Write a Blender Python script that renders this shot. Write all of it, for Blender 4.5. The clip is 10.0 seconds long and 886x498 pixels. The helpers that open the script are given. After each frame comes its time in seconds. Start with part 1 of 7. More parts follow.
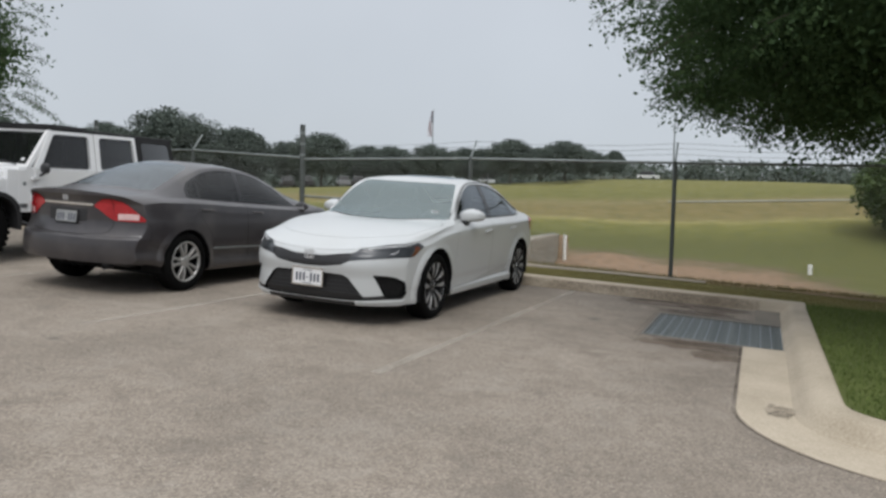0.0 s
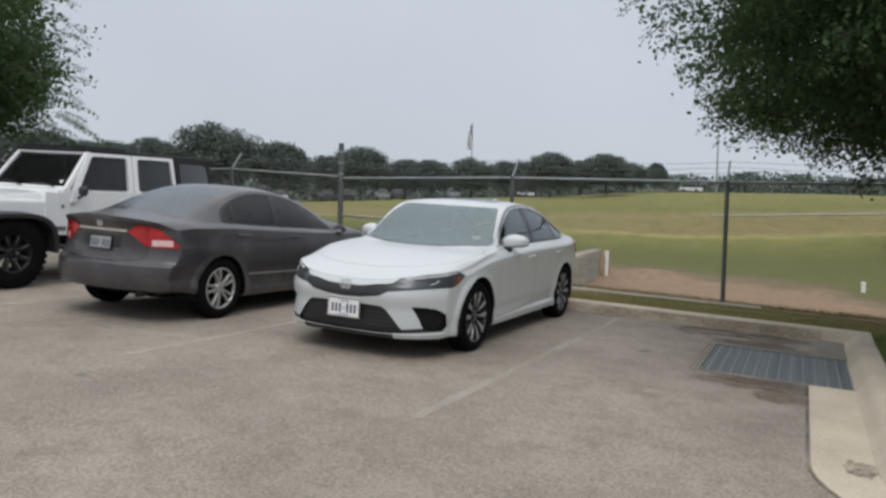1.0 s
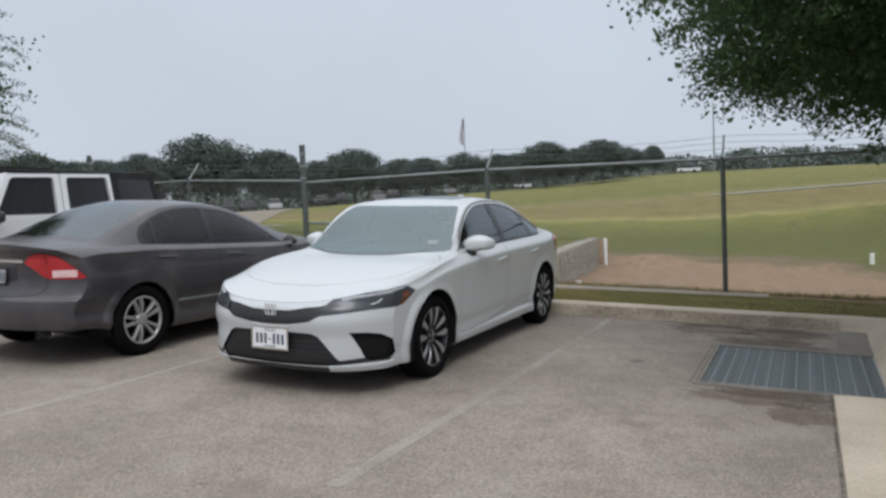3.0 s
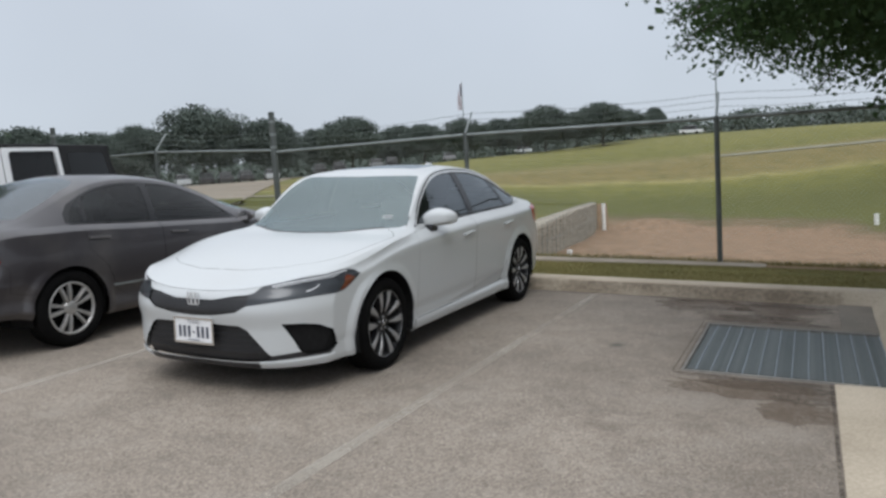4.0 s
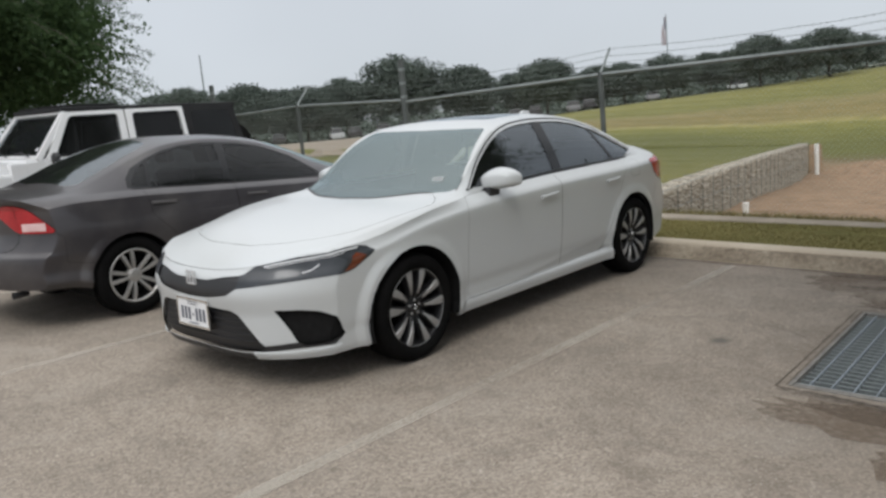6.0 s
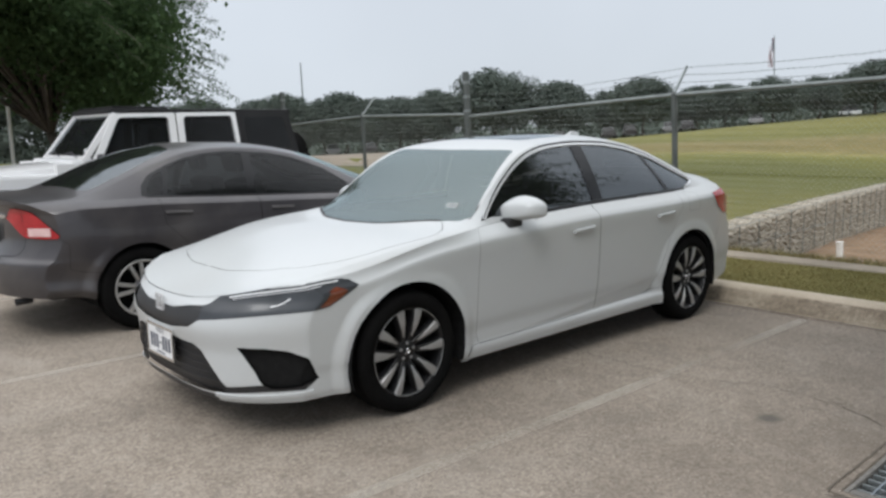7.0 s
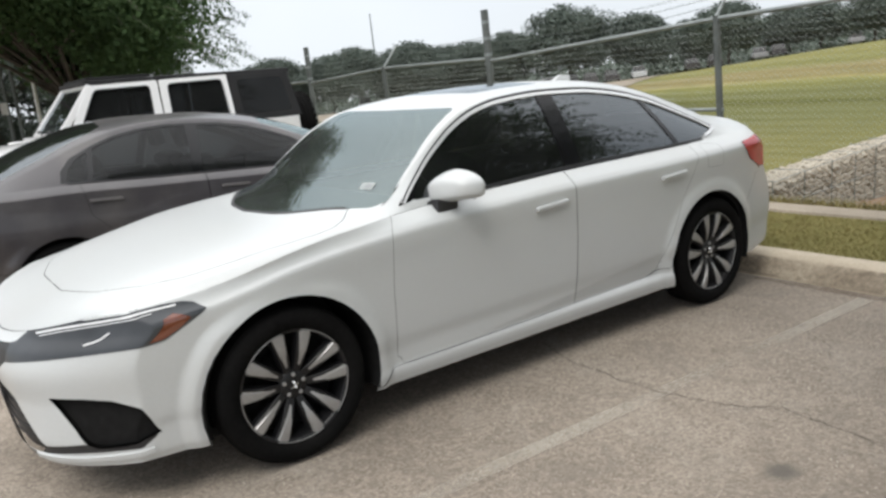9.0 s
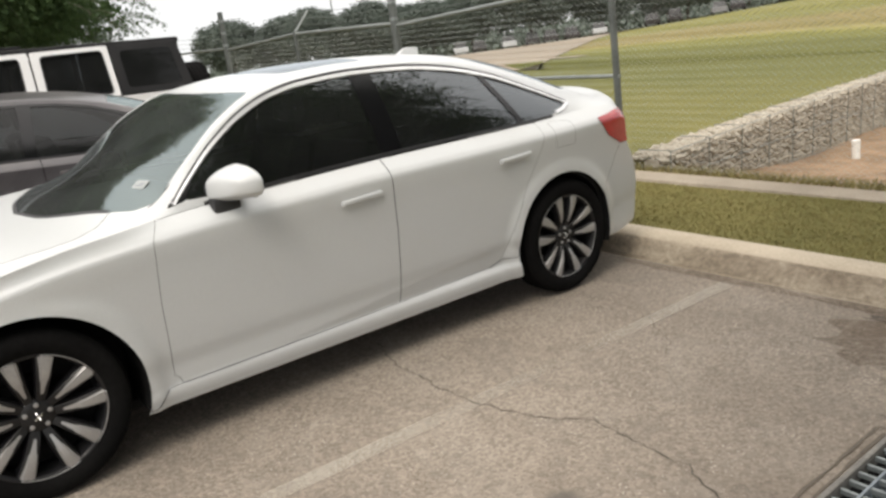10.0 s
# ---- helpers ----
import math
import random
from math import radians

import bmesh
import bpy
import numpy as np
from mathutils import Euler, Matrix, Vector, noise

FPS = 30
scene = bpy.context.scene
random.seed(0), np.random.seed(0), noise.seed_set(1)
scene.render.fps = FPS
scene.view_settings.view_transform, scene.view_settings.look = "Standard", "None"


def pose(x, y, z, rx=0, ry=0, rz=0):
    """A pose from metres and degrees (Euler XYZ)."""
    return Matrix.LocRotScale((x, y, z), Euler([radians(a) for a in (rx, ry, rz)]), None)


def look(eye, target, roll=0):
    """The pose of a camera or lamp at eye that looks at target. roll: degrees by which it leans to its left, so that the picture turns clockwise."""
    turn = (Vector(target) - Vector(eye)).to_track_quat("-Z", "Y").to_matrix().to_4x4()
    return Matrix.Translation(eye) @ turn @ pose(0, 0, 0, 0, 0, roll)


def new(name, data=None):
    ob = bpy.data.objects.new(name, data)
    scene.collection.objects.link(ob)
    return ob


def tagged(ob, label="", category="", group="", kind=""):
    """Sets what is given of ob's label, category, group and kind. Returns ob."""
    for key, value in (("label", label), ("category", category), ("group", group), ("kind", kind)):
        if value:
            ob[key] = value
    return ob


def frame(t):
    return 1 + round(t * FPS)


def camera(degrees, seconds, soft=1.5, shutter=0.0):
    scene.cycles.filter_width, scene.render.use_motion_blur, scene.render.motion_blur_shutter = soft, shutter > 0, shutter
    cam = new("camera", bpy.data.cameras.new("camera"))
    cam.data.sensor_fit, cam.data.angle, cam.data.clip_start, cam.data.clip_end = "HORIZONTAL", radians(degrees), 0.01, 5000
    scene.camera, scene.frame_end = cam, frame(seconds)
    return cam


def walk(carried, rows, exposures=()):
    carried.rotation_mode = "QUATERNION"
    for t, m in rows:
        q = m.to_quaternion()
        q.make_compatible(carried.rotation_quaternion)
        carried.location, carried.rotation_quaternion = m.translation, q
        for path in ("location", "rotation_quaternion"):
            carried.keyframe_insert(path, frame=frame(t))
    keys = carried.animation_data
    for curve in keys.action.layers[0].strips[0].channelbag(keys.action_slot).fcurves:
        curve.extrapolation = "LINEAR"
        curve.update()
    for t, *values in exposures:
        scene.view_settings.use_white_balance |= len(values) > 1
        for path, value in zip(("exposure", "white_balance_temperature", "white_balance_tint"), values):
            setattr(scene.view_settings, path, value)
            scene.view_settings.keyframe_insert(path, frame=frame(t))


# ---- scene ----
# The car park falls 2.4 degrees towards the storm drain; LOT carries its plane into the level world.
LOT = pose(0, 0, 0, 0, 2.4, 0)
cam = camera(60.6, 10.0, soft=2.8)
PATH = [
    (0, (3.626, -6.661, 1.276), (2.868, -4.817, 1.114), 3.6),
    (0.5, (3.549, -6.519, 1.306), (2.737, -4.697, 1.154), 3.8),
    (1, (3.458, -6.361, 1.398), (2.604, -4.557, 1.262), 3.5),
    (1.5, (3.436, -6.107, 1.422), (2.569, -4.309, 1.303), 2.9),
    (2, (3.444, -5.749, 1.438), (2.582, -3.947, 1.329), 2.0),
    (2.5, (3.373, -5.469, 1.42), (2.523, -3.662, 1.306), 1.0),
    (3.8, (3.425, -4.603, 1.431), (2.545, -2.819, 1.218), -1.9),
    (4, (3.425, -4.427, 1.432), (2.56, -2.638, 1.201), -1.4),
    (4.5, (3.57, -4.157, 1.439), (2.515, -2.478, 1.177), -1.6),
    (5, (3.672, -3.825, 1.429), (2.53, -2.212, 1.123), -3.7),
    (5.5, (3.764, -3.447, 1.425), (2.585, -1.87, 1.072), -4.2),
    (5.7, (3.804, -3.307, 1.431), (2.571, -1.773, 1.07), -4.1),
    (7, (3.734, -2.338, 1.447), (2.264, -1.018, 1.137), -1.1),
    (7.5, (3.581, -2.023, 1.454), (2.02, -0.807, 1.162), -1.3),
    (8, (3.443, -1.715, 1.472), (1.841, -0.56, 1.16), -1.9),
    (8.5, (3.484, -1.407, 1.486), (1.868, -0.287, 1.123), -3.3),
    (9, (3.473, -1.065, 1.453), (1.877, 0.058, 1.018), -5.0),
    (9.5, (3.482, -0.66, 1.438), (1.946, 0.519, 0.935), -5.6),
    (10, (3.636, -0.253, 1.467), (2.101, 0.909, 0.926), -6.0),
]
EXPOSURES = [(0.0, 0.24, 6260, 10), (1.0, 0.23, 6180, 10), (2.5, 0.27, 6020, 10), (4.5, 0.3, 6080, 10), (5.5, 0.32, 6350, 10), (7.0, 0.48, 6220, 10), (8.0, 0.62, 6200, 10), (9.0, 0.85, 6450, 10), (10.0, 1.00, 6950, 12)]
walk(cam, [(t, LOT @ look(eye, target, roll)) for t, eye, target, roll in PATH], EXPOSURES)

# ---------------------------------------------------------------- light
world = bpy.data.worlds.new("overcast_sky")
scene.world = world
world.use_nodes = True
wn, wl = world.node_tree.nodes, world.node_tree.links
wn.clear()
w_out, w_bg = wn.new("ShaderNodeOutputWorld"), wn.new("ShaderNodeBackground")
w_sky = wn.new("ShaderNodeTexSky")
w_sky.sky_type, w_sky.sun_disc = "NISHITA", False
w_sky.sun_elevation, w_sky.sun_rotation, w_sky.dust_density = radians(58), radians(200), 4.0
w_skyscale = wn.new("ShaderNodeVectorMath")
w_skyscale.operation = "SCALE"
w_skyscale.inputs["Scale"].default_value = 0.10
w_co, w_sep = wn.new("ShaderNodeTexCoord"), wn.new("ShaderNodeSeparateXYZ")
w_ramp = wn.new("ShaderNodeValToRGB")          # the cloud deck: about three times as bright overhead as at the horizon
w_ramp.color_ramp.elements[0].position, w_ramp.color_ramp.elements[0].color = 0.0, (0.500, 0.531, 0.556, 1)
w_ramp.color_ramp.elements[1].position, w_ramp.color_ramp.elements[1].color = 1.0, (1.54, 1.54, 1.53, 1)
e = w_ramp.color_ramp.elements.new(0.33)
e.color = (0.535, 0.558, 0.586, 1)
w_noise = wn.new("ShaderNodeTexNoise")
w_noise.inputs["Scale"].default_value, w_noise.inputs["Detail"].default_value = 1.6, 4
w_map = wn.new("ShaderNodeMapRange")
w_map.inputs["From Min"].default_value, w_map.inputs["From Max"].default_value = 0.3, 0.7
w_map.inputs["To Min"].default_value, w_map.inputs["To Max"].default_value = 0.93, 1.07
w_cloud = wn.new("ShaderNodeVectorMath")
w_cloud.operation = "SCALE"
w_mix = wn.new("ShaderNodeMix")
w_mix.data_type = "RGBA"
w_mix.inputs["Factor"].default_value = 0.92
wl.new(w_co.outputs["Generated"], w_sep.inputs[0])
wl.new(w_co.outputs["Generated"], w_noise.inputs["Vector"])
wl.new(w_sep.outputs["Z"], w_ramp.inputs["Fac"])
wl.new(w_noise.outputs["Fac"], w_map.inputs["Value"])
wl.new(w_ramp.outputs["Color"], w_cloud.inputs[0])
wl.new(w_map.outputs["Result"], w_cloud.inputs["Scale"])
wl.new(w_sky.outputs["Color"], w_skyscale.inputs[0])
wl.new(w_skyscale.outputs[0], w_mix.inputs[6])
wl.new(w_cloud.outputs[0], w_mix.inputs[7])
wl.new(w_mix.outputs[2], w_bg.inputs["Color"])
w_bg.inputs["Strength"].default_value = 1.0
wl.new(w_bg.outputs[0], w_out.inputs["Surface"])

sun_data = bpy.data.lights.new("sun", "SUN")
sun_data.energy, sun_data.angle, sun_data.color = 0.85, radians(25), (1.0, 0.96, 0.9)
sun = new("sun", sun_data)
sun.matrix_world = look((20, -30, 50), (0, 0, 0))

# ---------------------------------------------------------------- materials
def nodes_of(name):
    m = bpy.data.materials.new(name)
    m.use_nodes = True
    t = m.node_tree
    return m, t, t.nodes["Principled BSDF"]


def tex(t, kind, scale, coord="Object", **inputs):
    co = t.nodes.new("ShaderNodeTexCoord")
    n = t.nodes.new(kind)
    n.inputs["Scale"].default_value = scale
    for key, value in inputs.items():
        n.inputs[key].default_value = value
    t.links.new(co.outputs[coord], n.inputs["Vector"])
    return n


def ramp(t, source, stops):
    r = t.nodes.new("ShaderNodeValToRGB")
    els = r.color_ramp.elements
    for i, (p, c) in enumerate(stops):
        e = els[i] if i < 2 else els.new(p)
        e.position = p
        e.color = (*c, 1) if len(c) == 3 else c
    t.links.new(source, r.inputs["Fac"])
    return r.outputs["Color"]


def mixc(t, fac, a, b, blend="MIX"):
    n = t.nodes.new("ShaderNodeMix")
    n.data_type, n.blend_type = "RGBA", blend
    for socket, value in ((n.inputs["Factor"], fac), (n.inputs[6], a), (n.inputs[7], b)):
        if hasattr(value, "node"):
            t.links.new(value, socket)
        elif isinstance(value, (int, float)):
            socket.default_value = value
        else:
            socket.default_value = (*value, 1)
    return n.outputs[2]


def bump(t, bsdf, height, strength, distance=0.01):
    b = t.nodes.new("ShaderNodeBump")
    b.inputs["Strength"].default_value, b.inputs["Distance"].default_value = strength, distance
    t.links.new(height, b.inputs["Height"])
    t.links.new(b.outputs["Normal"], bsdf.inputs["Normal"])


def surface(name, dark, light, grain=40.0, stain=1.5, rough=0.8, metal=0.0, relief=0.2, depth=0.004, coat=0.0, coord="Object", spread=0.35, sheen=0.5):
    """A surface whose colour varies at two scales, with a fine relief."""
    m, t, b = nodes_of(name)
    fine = tex(t, "ShaderNodeTexNoise", grain, coord, Detail=4.0)
    broad = tex(t, "ShaderNodeTexNoise", stain, coord, Detail=5.0)
    add = t.nodes.new("ShaderNodeMath")
    add.operation = "MULTIPLY_ADD"
    add.inputs[1].default_value = 0.45
    t.links.new(fine.outputs["Fac"], add.inputs[0])
    half = t.nodes.new("ShaderNodeMath")
    half.operation = "MULTIPLY"
    half.inputs[1].default_value = 0.55
    t.links.new(broad.outputs["Fac"], half.inputs[0])
    t.links.new(half.outputs[0], add.inputs[2])
    t.links.new(ramp(t, add.outputs[0], [(0.5 - spread / 2, dark), (0.5 + spread / 2, light)]), b.inputs["Base Color"])
    b.inputs["Roughness"].default_value, b.inputs["Metallic"].default_value = rough, metal
    b.inputs["Coat Weight"].default_value, b.inputs["Coat Roughness"].default_value = coat, 0.04
    b.inputs["Specular IOR Level"].default_value = sheen
    if relief:
        bump(t, b, fine.outputs["Fac"], relief, depth)
    return m


def leafy(name, dark, light, scale=0.9, rough=0.55, through_light=0.0):
    """Foliage: every leaf its own tone, and broad patches of lighter and darker growth."""
    m, t, b = nodes_of(name)
    geo = t.nodes.new("ShaderNodeNewGeometry")
    broad = tex(t, "ShaderNodeTexNoise", scale, Detail=3.0)
    mid = tuple(0.5 * (p + q) for p, q in zip(dark, light))
    tone = ramp(t, geo.outputs["Random Per Island"], [(0.0, dark), (1.0, light)])
    patch = ramp(t, broad.outputs["Fac"], [(0.35, dark), (0.65, mid)])
    t.links.new(mixc(t, 0.45, tone, patch), b.inputs["Base Color"])
    b.inputs["Roughness"].default_value = rough
    b.inputs["Specular IOR Level"].default_value = 0.14
    if through_light:
        thin, both = t.nodes.new("ShaderNodeBsdfTranslucent"), t.nodes.new("ShaderNodeMixShader")
        thin.inputs["Color"].default_value = (*(min(2.2 * q, 1) for q in light), 1)
        both.inputs["Fac"].default_value = through_light
        t.links.new(b.outputs[0], both.inputs[1])
        t.links.new(thin.outputs[0], both.inputs[2])
        t.links.new(both.outputs[0], t.nodes["Material Output"].inputs["Surface"])
    return m


def glass(name, tint, rough=0.0, ior=1.62, sheen=(1, 1, 1), dust_veil=0.022):
    """Tinted car glass: a clear pane that darkens what is behind it, with a mirror-like gloss and a grey film for haze.
    """
    m = bpy.data.materials.new(name)
    m.use_nodes = True
    t = m.node_tree
    t.nodes.clear()
    out, mix = t.nodes.new("ShaderNodeOutputMaterial"), t.nodes.new("ShaderNodeMixShader")
    clear, gloss, fres = t.nodes.new("ShaderNodeBsdfTransparent"), t.nodes.new("ShaderNodeBsdfGlossy"), t.nodes.new("ShaderNodeFresnel")
    clear.inputs["Color"].default_value = (*tint, 1)
    gloss.inputs["Roughness"].default_value = rough
    gloss.inputs["Color"].default_value = (*sheen, 1)
    fres.inputs["IOR"].default_value = ior
    t.links.new(fres.outputs[0], mix.inputs["Fac"])
    t.links.new(clear.outputs[0], mix.inputs[1])
    t.links.new(gloss.outputs[0], mix.inputs[2])
    # film, dusty: the haze over the windows, painted as a thin grey coat
    film, dusty, blots = t.nodes.new("ShaderNodeBsdfDiffuse"), t.nodes.new("ShaderNodeMixShader"), tex(t, "ShaderNodeTexNoise", 5.0, Detail=5.0)
    film.inputs["Color"].default_value = (0.50, 0.52, 0.53, 1)
    t.links.new(ramp(t, blots.outputs["Fac"], [(0.3, (dust_veil * 0.7,) * 3), (0.7, (dust_veil * 1.3,) * 3)]), dusty.inputs["Fac"])
    t.links.new(mix.outputs[0], dusty.inputs[1])
    t.links.new(film.outputs[0], dusty.inputs[2])
    t.links.new(dusty.outputs[0], out.inputs["Surface"])
    return m


def paving(name):
    """Worn, pale asphalt: fine aggregate, oily and sandy patches, old tyre-darkened lanes."""
    m, t, b = nodes_of(name)
    stones = tex(t, "ShaderNodeTexVoronoi", 95.0)
    grit = tex(t, "ShaderNodeTexNoise", 220.0, Detail=2.0)
    patch = tex(t, "ShaderNodeTexNoise", 0.55, Detail=7.0, Roughness=0.6)
    blot = tex(t, "ShaderNodeTexNoise", 3.2, Detail=6.0, Roughness=0.65)
    spots = tex(t, "ShaderNodeTexVoronoi", 0.9)
    base = ramp(t, patch.outputs["Fac"], [(0.36, (0.201, 0.175, 0.148)), (0.62, (0.297, 0.259, 0.220))])
    base = mixc(t, ramp(t, blot.outputs["Fac"], [(0.34, (0.7, 0.7, 0.7)), (0.54, (0, 0, 0))]), base, (0.207, 0.179, 0.151))
    grains = ramp(t, stones.outputs["Color"], [(0.1, (0.60, 0.58, 0.56)), (0.9, (1.40, 1.38, 1.34))])
    base = mixc(t, 0.85, base, grains, "MULTIPLY")
    coarse = tex(t, "ShaderNodeTexNoise", 70.0, Detail=4.0, Roughness=0.75)
    base = mixc(t, 0.8, base, ramp(t, coarse.outputs["Fac"], [(0.32, (0.88, 0.87, 0.86)), (0.68, (1.12, 1.12, 1.11))]), "MULTIPLY")
    base = mixc(t, ramp(t, grit.outputs["Fac"], [(0.62, (0, 0, 0)), (0.72, (0.6, 0.6, 0.6))]), base, (0.50, 0.465, 0.41))
    brown = tex(t, "ShaderNodeTexNoise", 1.1, Detail=7.0, Roughness=0.7)
    base = mixc(t, ramp(t, brown.outputs["Fac"], [(0.52, (0, 0, 0)), (0.72, (0.6, 0.6, 0.6))]), base, (0.150, 0.125, 0.100))
    # silt and damp round the storm drain and the kerb, tree shade painted in
    co, far = t.nodes.new("ShaderNodeTexCoord"), t.nodes.new("ShaderNodeVectorMath")
    far.operation = "DISTANCE"
    far.inputs[1].default_value = (3.6, 0.9, 0.0)
    t.links.new(co.outputs["Object"], far.inputs[0])
    ring = t.nodes.new("ShaderNodeMath")
    ring.operation = "MULTIPLY_ADD"
    ring.inputs[1].default_value = 3.0
    t.links.new(brown.outputs["Fac"], ring.inputs[0])
    t.links.new(far.outputs["Value"], ring.inputs[2])
    scaled = t.nodes.new("ShaderNodeMath")
    scaled.operation = "MULTIPLY"
    scaled.inputs[1].default_value = 0.2
    t.links.new(ring.outputs[0], scaled.inputs[0])
    base = mixc(t, ramp(t, scaled.outputs[0], [(0.40, (0.56, 0.56, 0.56)), (0.72, (0, 0, 0))]), base, (0.150, 0.124, 0.099))
    smear = tex(t, "ShaderNodeTexNoise", 1.9, Detail=8.0, Roughness=0.72, Distortion=0.8)
    base = mixc(t, ramp(t, smear.outputs["Fac"], [(0.50, (0, 0, 0)), (0.68, (0.32, 0.32, 0.32))]), base, (0.335, 0.303, 0.262))
    base = mixc(t, ramp(t, smear.outputs["Fac"], [(0.34, (0.5, 0.5, 0.5)), (0.46, (0, 0, 0))]), base, (0.172, 0.150, 0.127))
    pebble = tex(t, "ShaderNodeTexVoronoi", 62.0)
    few = tex(t, "ShaderNodeTexNoise", 2.0, Detail=4.0)
    bare = mixc(t, 1.0, ramp(t, pebble.outputs["Distance"], [(0.16, (1, 1, 1)), (0.24, (0, 0, 0))]), ramp(t, pebble.outputs["Color"], [(0.60, (0, 0, 0)), (0.68, (1, 1, 1))]), "MULTIPLY")
    bare = mixc(t, 1.0, bare, ramp(t, few.outputs["Fac"], [(0.42, (0.15, 0.15, 0.15)), (0.60, (1.0, 1.0, 1.0))]), "MULTIPLY")
    base = mixc(t, bare, base, (0.54, 0.49, 0.43))
    base = mixc(t, ramp(t, spots.outputs["Distance"], [(0.03, (0.8, 0.8, 0.8)), (0.07, (0, 0, 0))]), base, (0.10, 0.092, 0.08))
    t.links.new(base, b.inputs["Base Color"])
    b.inputs["Roughness"].default_value = 0.9
    b.inputs["Specular IOR Level"].default_value = 0.25
    bump(t, b, stones.outputs["Distance"], 0.35, 0.004)
    return m


def worn_paint(name, colour, keep=0.5, top=0.5, grain=26.0):
    """Road paint that has flaked off in places."""
    m, t, b = nodes_of(name)
    b.inputs["Base Color"].default_value = (*colour, 1)
    b.inputs["Roughness"].default_value = 0.85
    chips = tex(t, "ShaderNodeTexNoise", grain, Detail=5.0, Roughness=0.7)
    worn = tex(t, "ShaderNodeTexNoise", 1.7, Detail=3.0)
    add = t.nodes.new("ShaderNodeMath")
    t.links.new(chips.outputs["Fac"], add.inputs[0])
    t.links.new(worn.outputs["Fac"], add.inputs[1])
    mul = t.nodes.new("ShaderNodeMath")
    mul.operation = "MULTIPLY"
    mul.inputs[1].default_value = 0.5
    t.links.new(add.outputs[0], mul.inputs[0])
    t.links.new(ramp(t, mul.outputs[0], [(keep - 0.10, (0, 0, 0)), (keep + 0.1, (top, top, top))]), b.inputs["Alpha"])
    return m


def car_paint(name, dark, light, rough=0.3, flake=0.0, dust_veil=0.12, coat=0.8):
    """Lacquered paint with a thin film of road dirt."""
    m, t, b = nodes_of(name)
    film = tex(t, "ShaderNodeTexNoise", 2.2, Detail=6.0)
    fine = tex(t, "ShaderNodeTexNoise", 420.0, Detail=1.0)
    col = ramp(t, fine.outputs["Fac"], [(0.3, dark), (0.7, light)])
    t.links.new(mixc(t, ramp(t, film.outputs["Fac"], [(0.45, (0, 0, 0)), (0.75, (dust_veil, dust_veil, dust_veil))]), col, (0.42, 0.39, 0.34)), b.inputs["Base Color"])
    b.inputs["Roughness"].default_value, b.inputs["Metallic"].default_value = rough, flake
    b.inputs["Coat Weight"].default_value, b.inputs["Coat Roughness"].default_value = coat, 0.05
    return m


M_PAVE = paving("worn_asphalt")
M_LINE = worn_paint("worn_road_paint", (0.52, 0.48, 0.41), 0.47, 0.42, 75.0)
M_STAIN = worn_paint("damp_dirt", (0.080, 0.064, 0.050), 0.48, 0.62)
M_WATER = surface("dull_drain_water", (0.17, 0.198, 0.218), (0.23, 0.26, 0.28), 6, 2, 0.25, relief=0.05)
M_CONC = surface("kerb_concrete", (0.325, 0.272, 0.198), (0.56, 0.485, 0.380), 70, 1.4, 0.9, relief=0.3)
M_LEDGE = surface("strip_concrete", (0.185, 0.155, 0.118), (0.37, 0.32, 0.25), 60, 2.0, 0.9, relief=0.3)
M_CONCD = surface("dirty_slab", (0.150, 0.130, 0.105), (0.265, 0.232, 0.190), 60, 2.0, 0.9, relief=0.3)
M_GRIME = worn_paint("brown_grime", (0.155, 0.112, 0.076), 0.47, 0.50)
M_FRAME = surface("dirty_steel_frame", (0.13, 0.125, 0.115), (0.25, 0.235, 0.21), 40, 5, 0.8, 0.1, relief=0.2)
M_CRACK = surface("crack_dirt", (0.045, 0.039, 0.031), (0.095, 0.082, 0.066), 60, 3, 0.95, relief=0.0)
M_SEAM = surface("silt_in_seam", (0.075, 0.062, 0.048), (0.14, 0.118, 0.093), 60, 3, 0.95, relief=0.0)
M_IRON = surface("grate_steel", (0.17, 0.20, 0.225), (0.29, 0.325, 0.35), 50, 4, 0.55, 0.4, relief=0.15)
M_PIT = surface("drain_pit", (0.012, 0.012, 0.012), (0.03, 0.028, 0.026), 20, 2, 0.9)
M_GALV = surface("galvanised_steel", (0.17, 0.19, 0.19), (0.30, 0.325, 0.32), 60, 5, 0.5, 0.55, relief=0.1)
M_GALVW = surface("galvanised_wire", (0.11, 0.125, 0.12), (0.20, 0.215, 0.205), 60, 5, 0.6, 0.4, relief=0.0)
M_POST = surface("weathered_fence_post", (0.075, 0.085, 0.082), (0.145, 0.158, 0.152), 60, 5, 0.6, 0.35, relief=0.1)
M_LINK = surface("bright_fence_wire", (0.20, 0.215, 0.195), (0.30, 0.315, 0.29), 60, 5, 0.5, 0.25, relief=0.0)
M_PVC = surface("white_pipe", (0.70, 0.70, 0.67), (0.84, 0.84, 0.80), 30, 3, 0.5, relief=0.05)
M_STONE = surface("gabion_stone", (0.26, 0.23, 0.18), (0.45, 0.405, 0.33), 14, 3, 0.9, relief=0.5, depth=0.01)
M_WHITE = car_paint("white_lacquer", (0.47, 0.487, 0.490), (0.54, 0.557, 0.560), 0.36, 0.0, 0.10, 0.35)
# brown-grey lifted a little: the veil of haze is put into the paint
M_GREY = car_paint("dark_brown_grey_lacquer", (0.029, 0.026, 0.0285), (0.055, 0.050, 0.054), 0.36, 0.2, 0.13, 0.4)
M_STICKER = surface("faded_sticker", (0.30, 0.325, 0.32), (0.40, 0.42, 0.415), 90, 8, 0.5, relief=0.0)
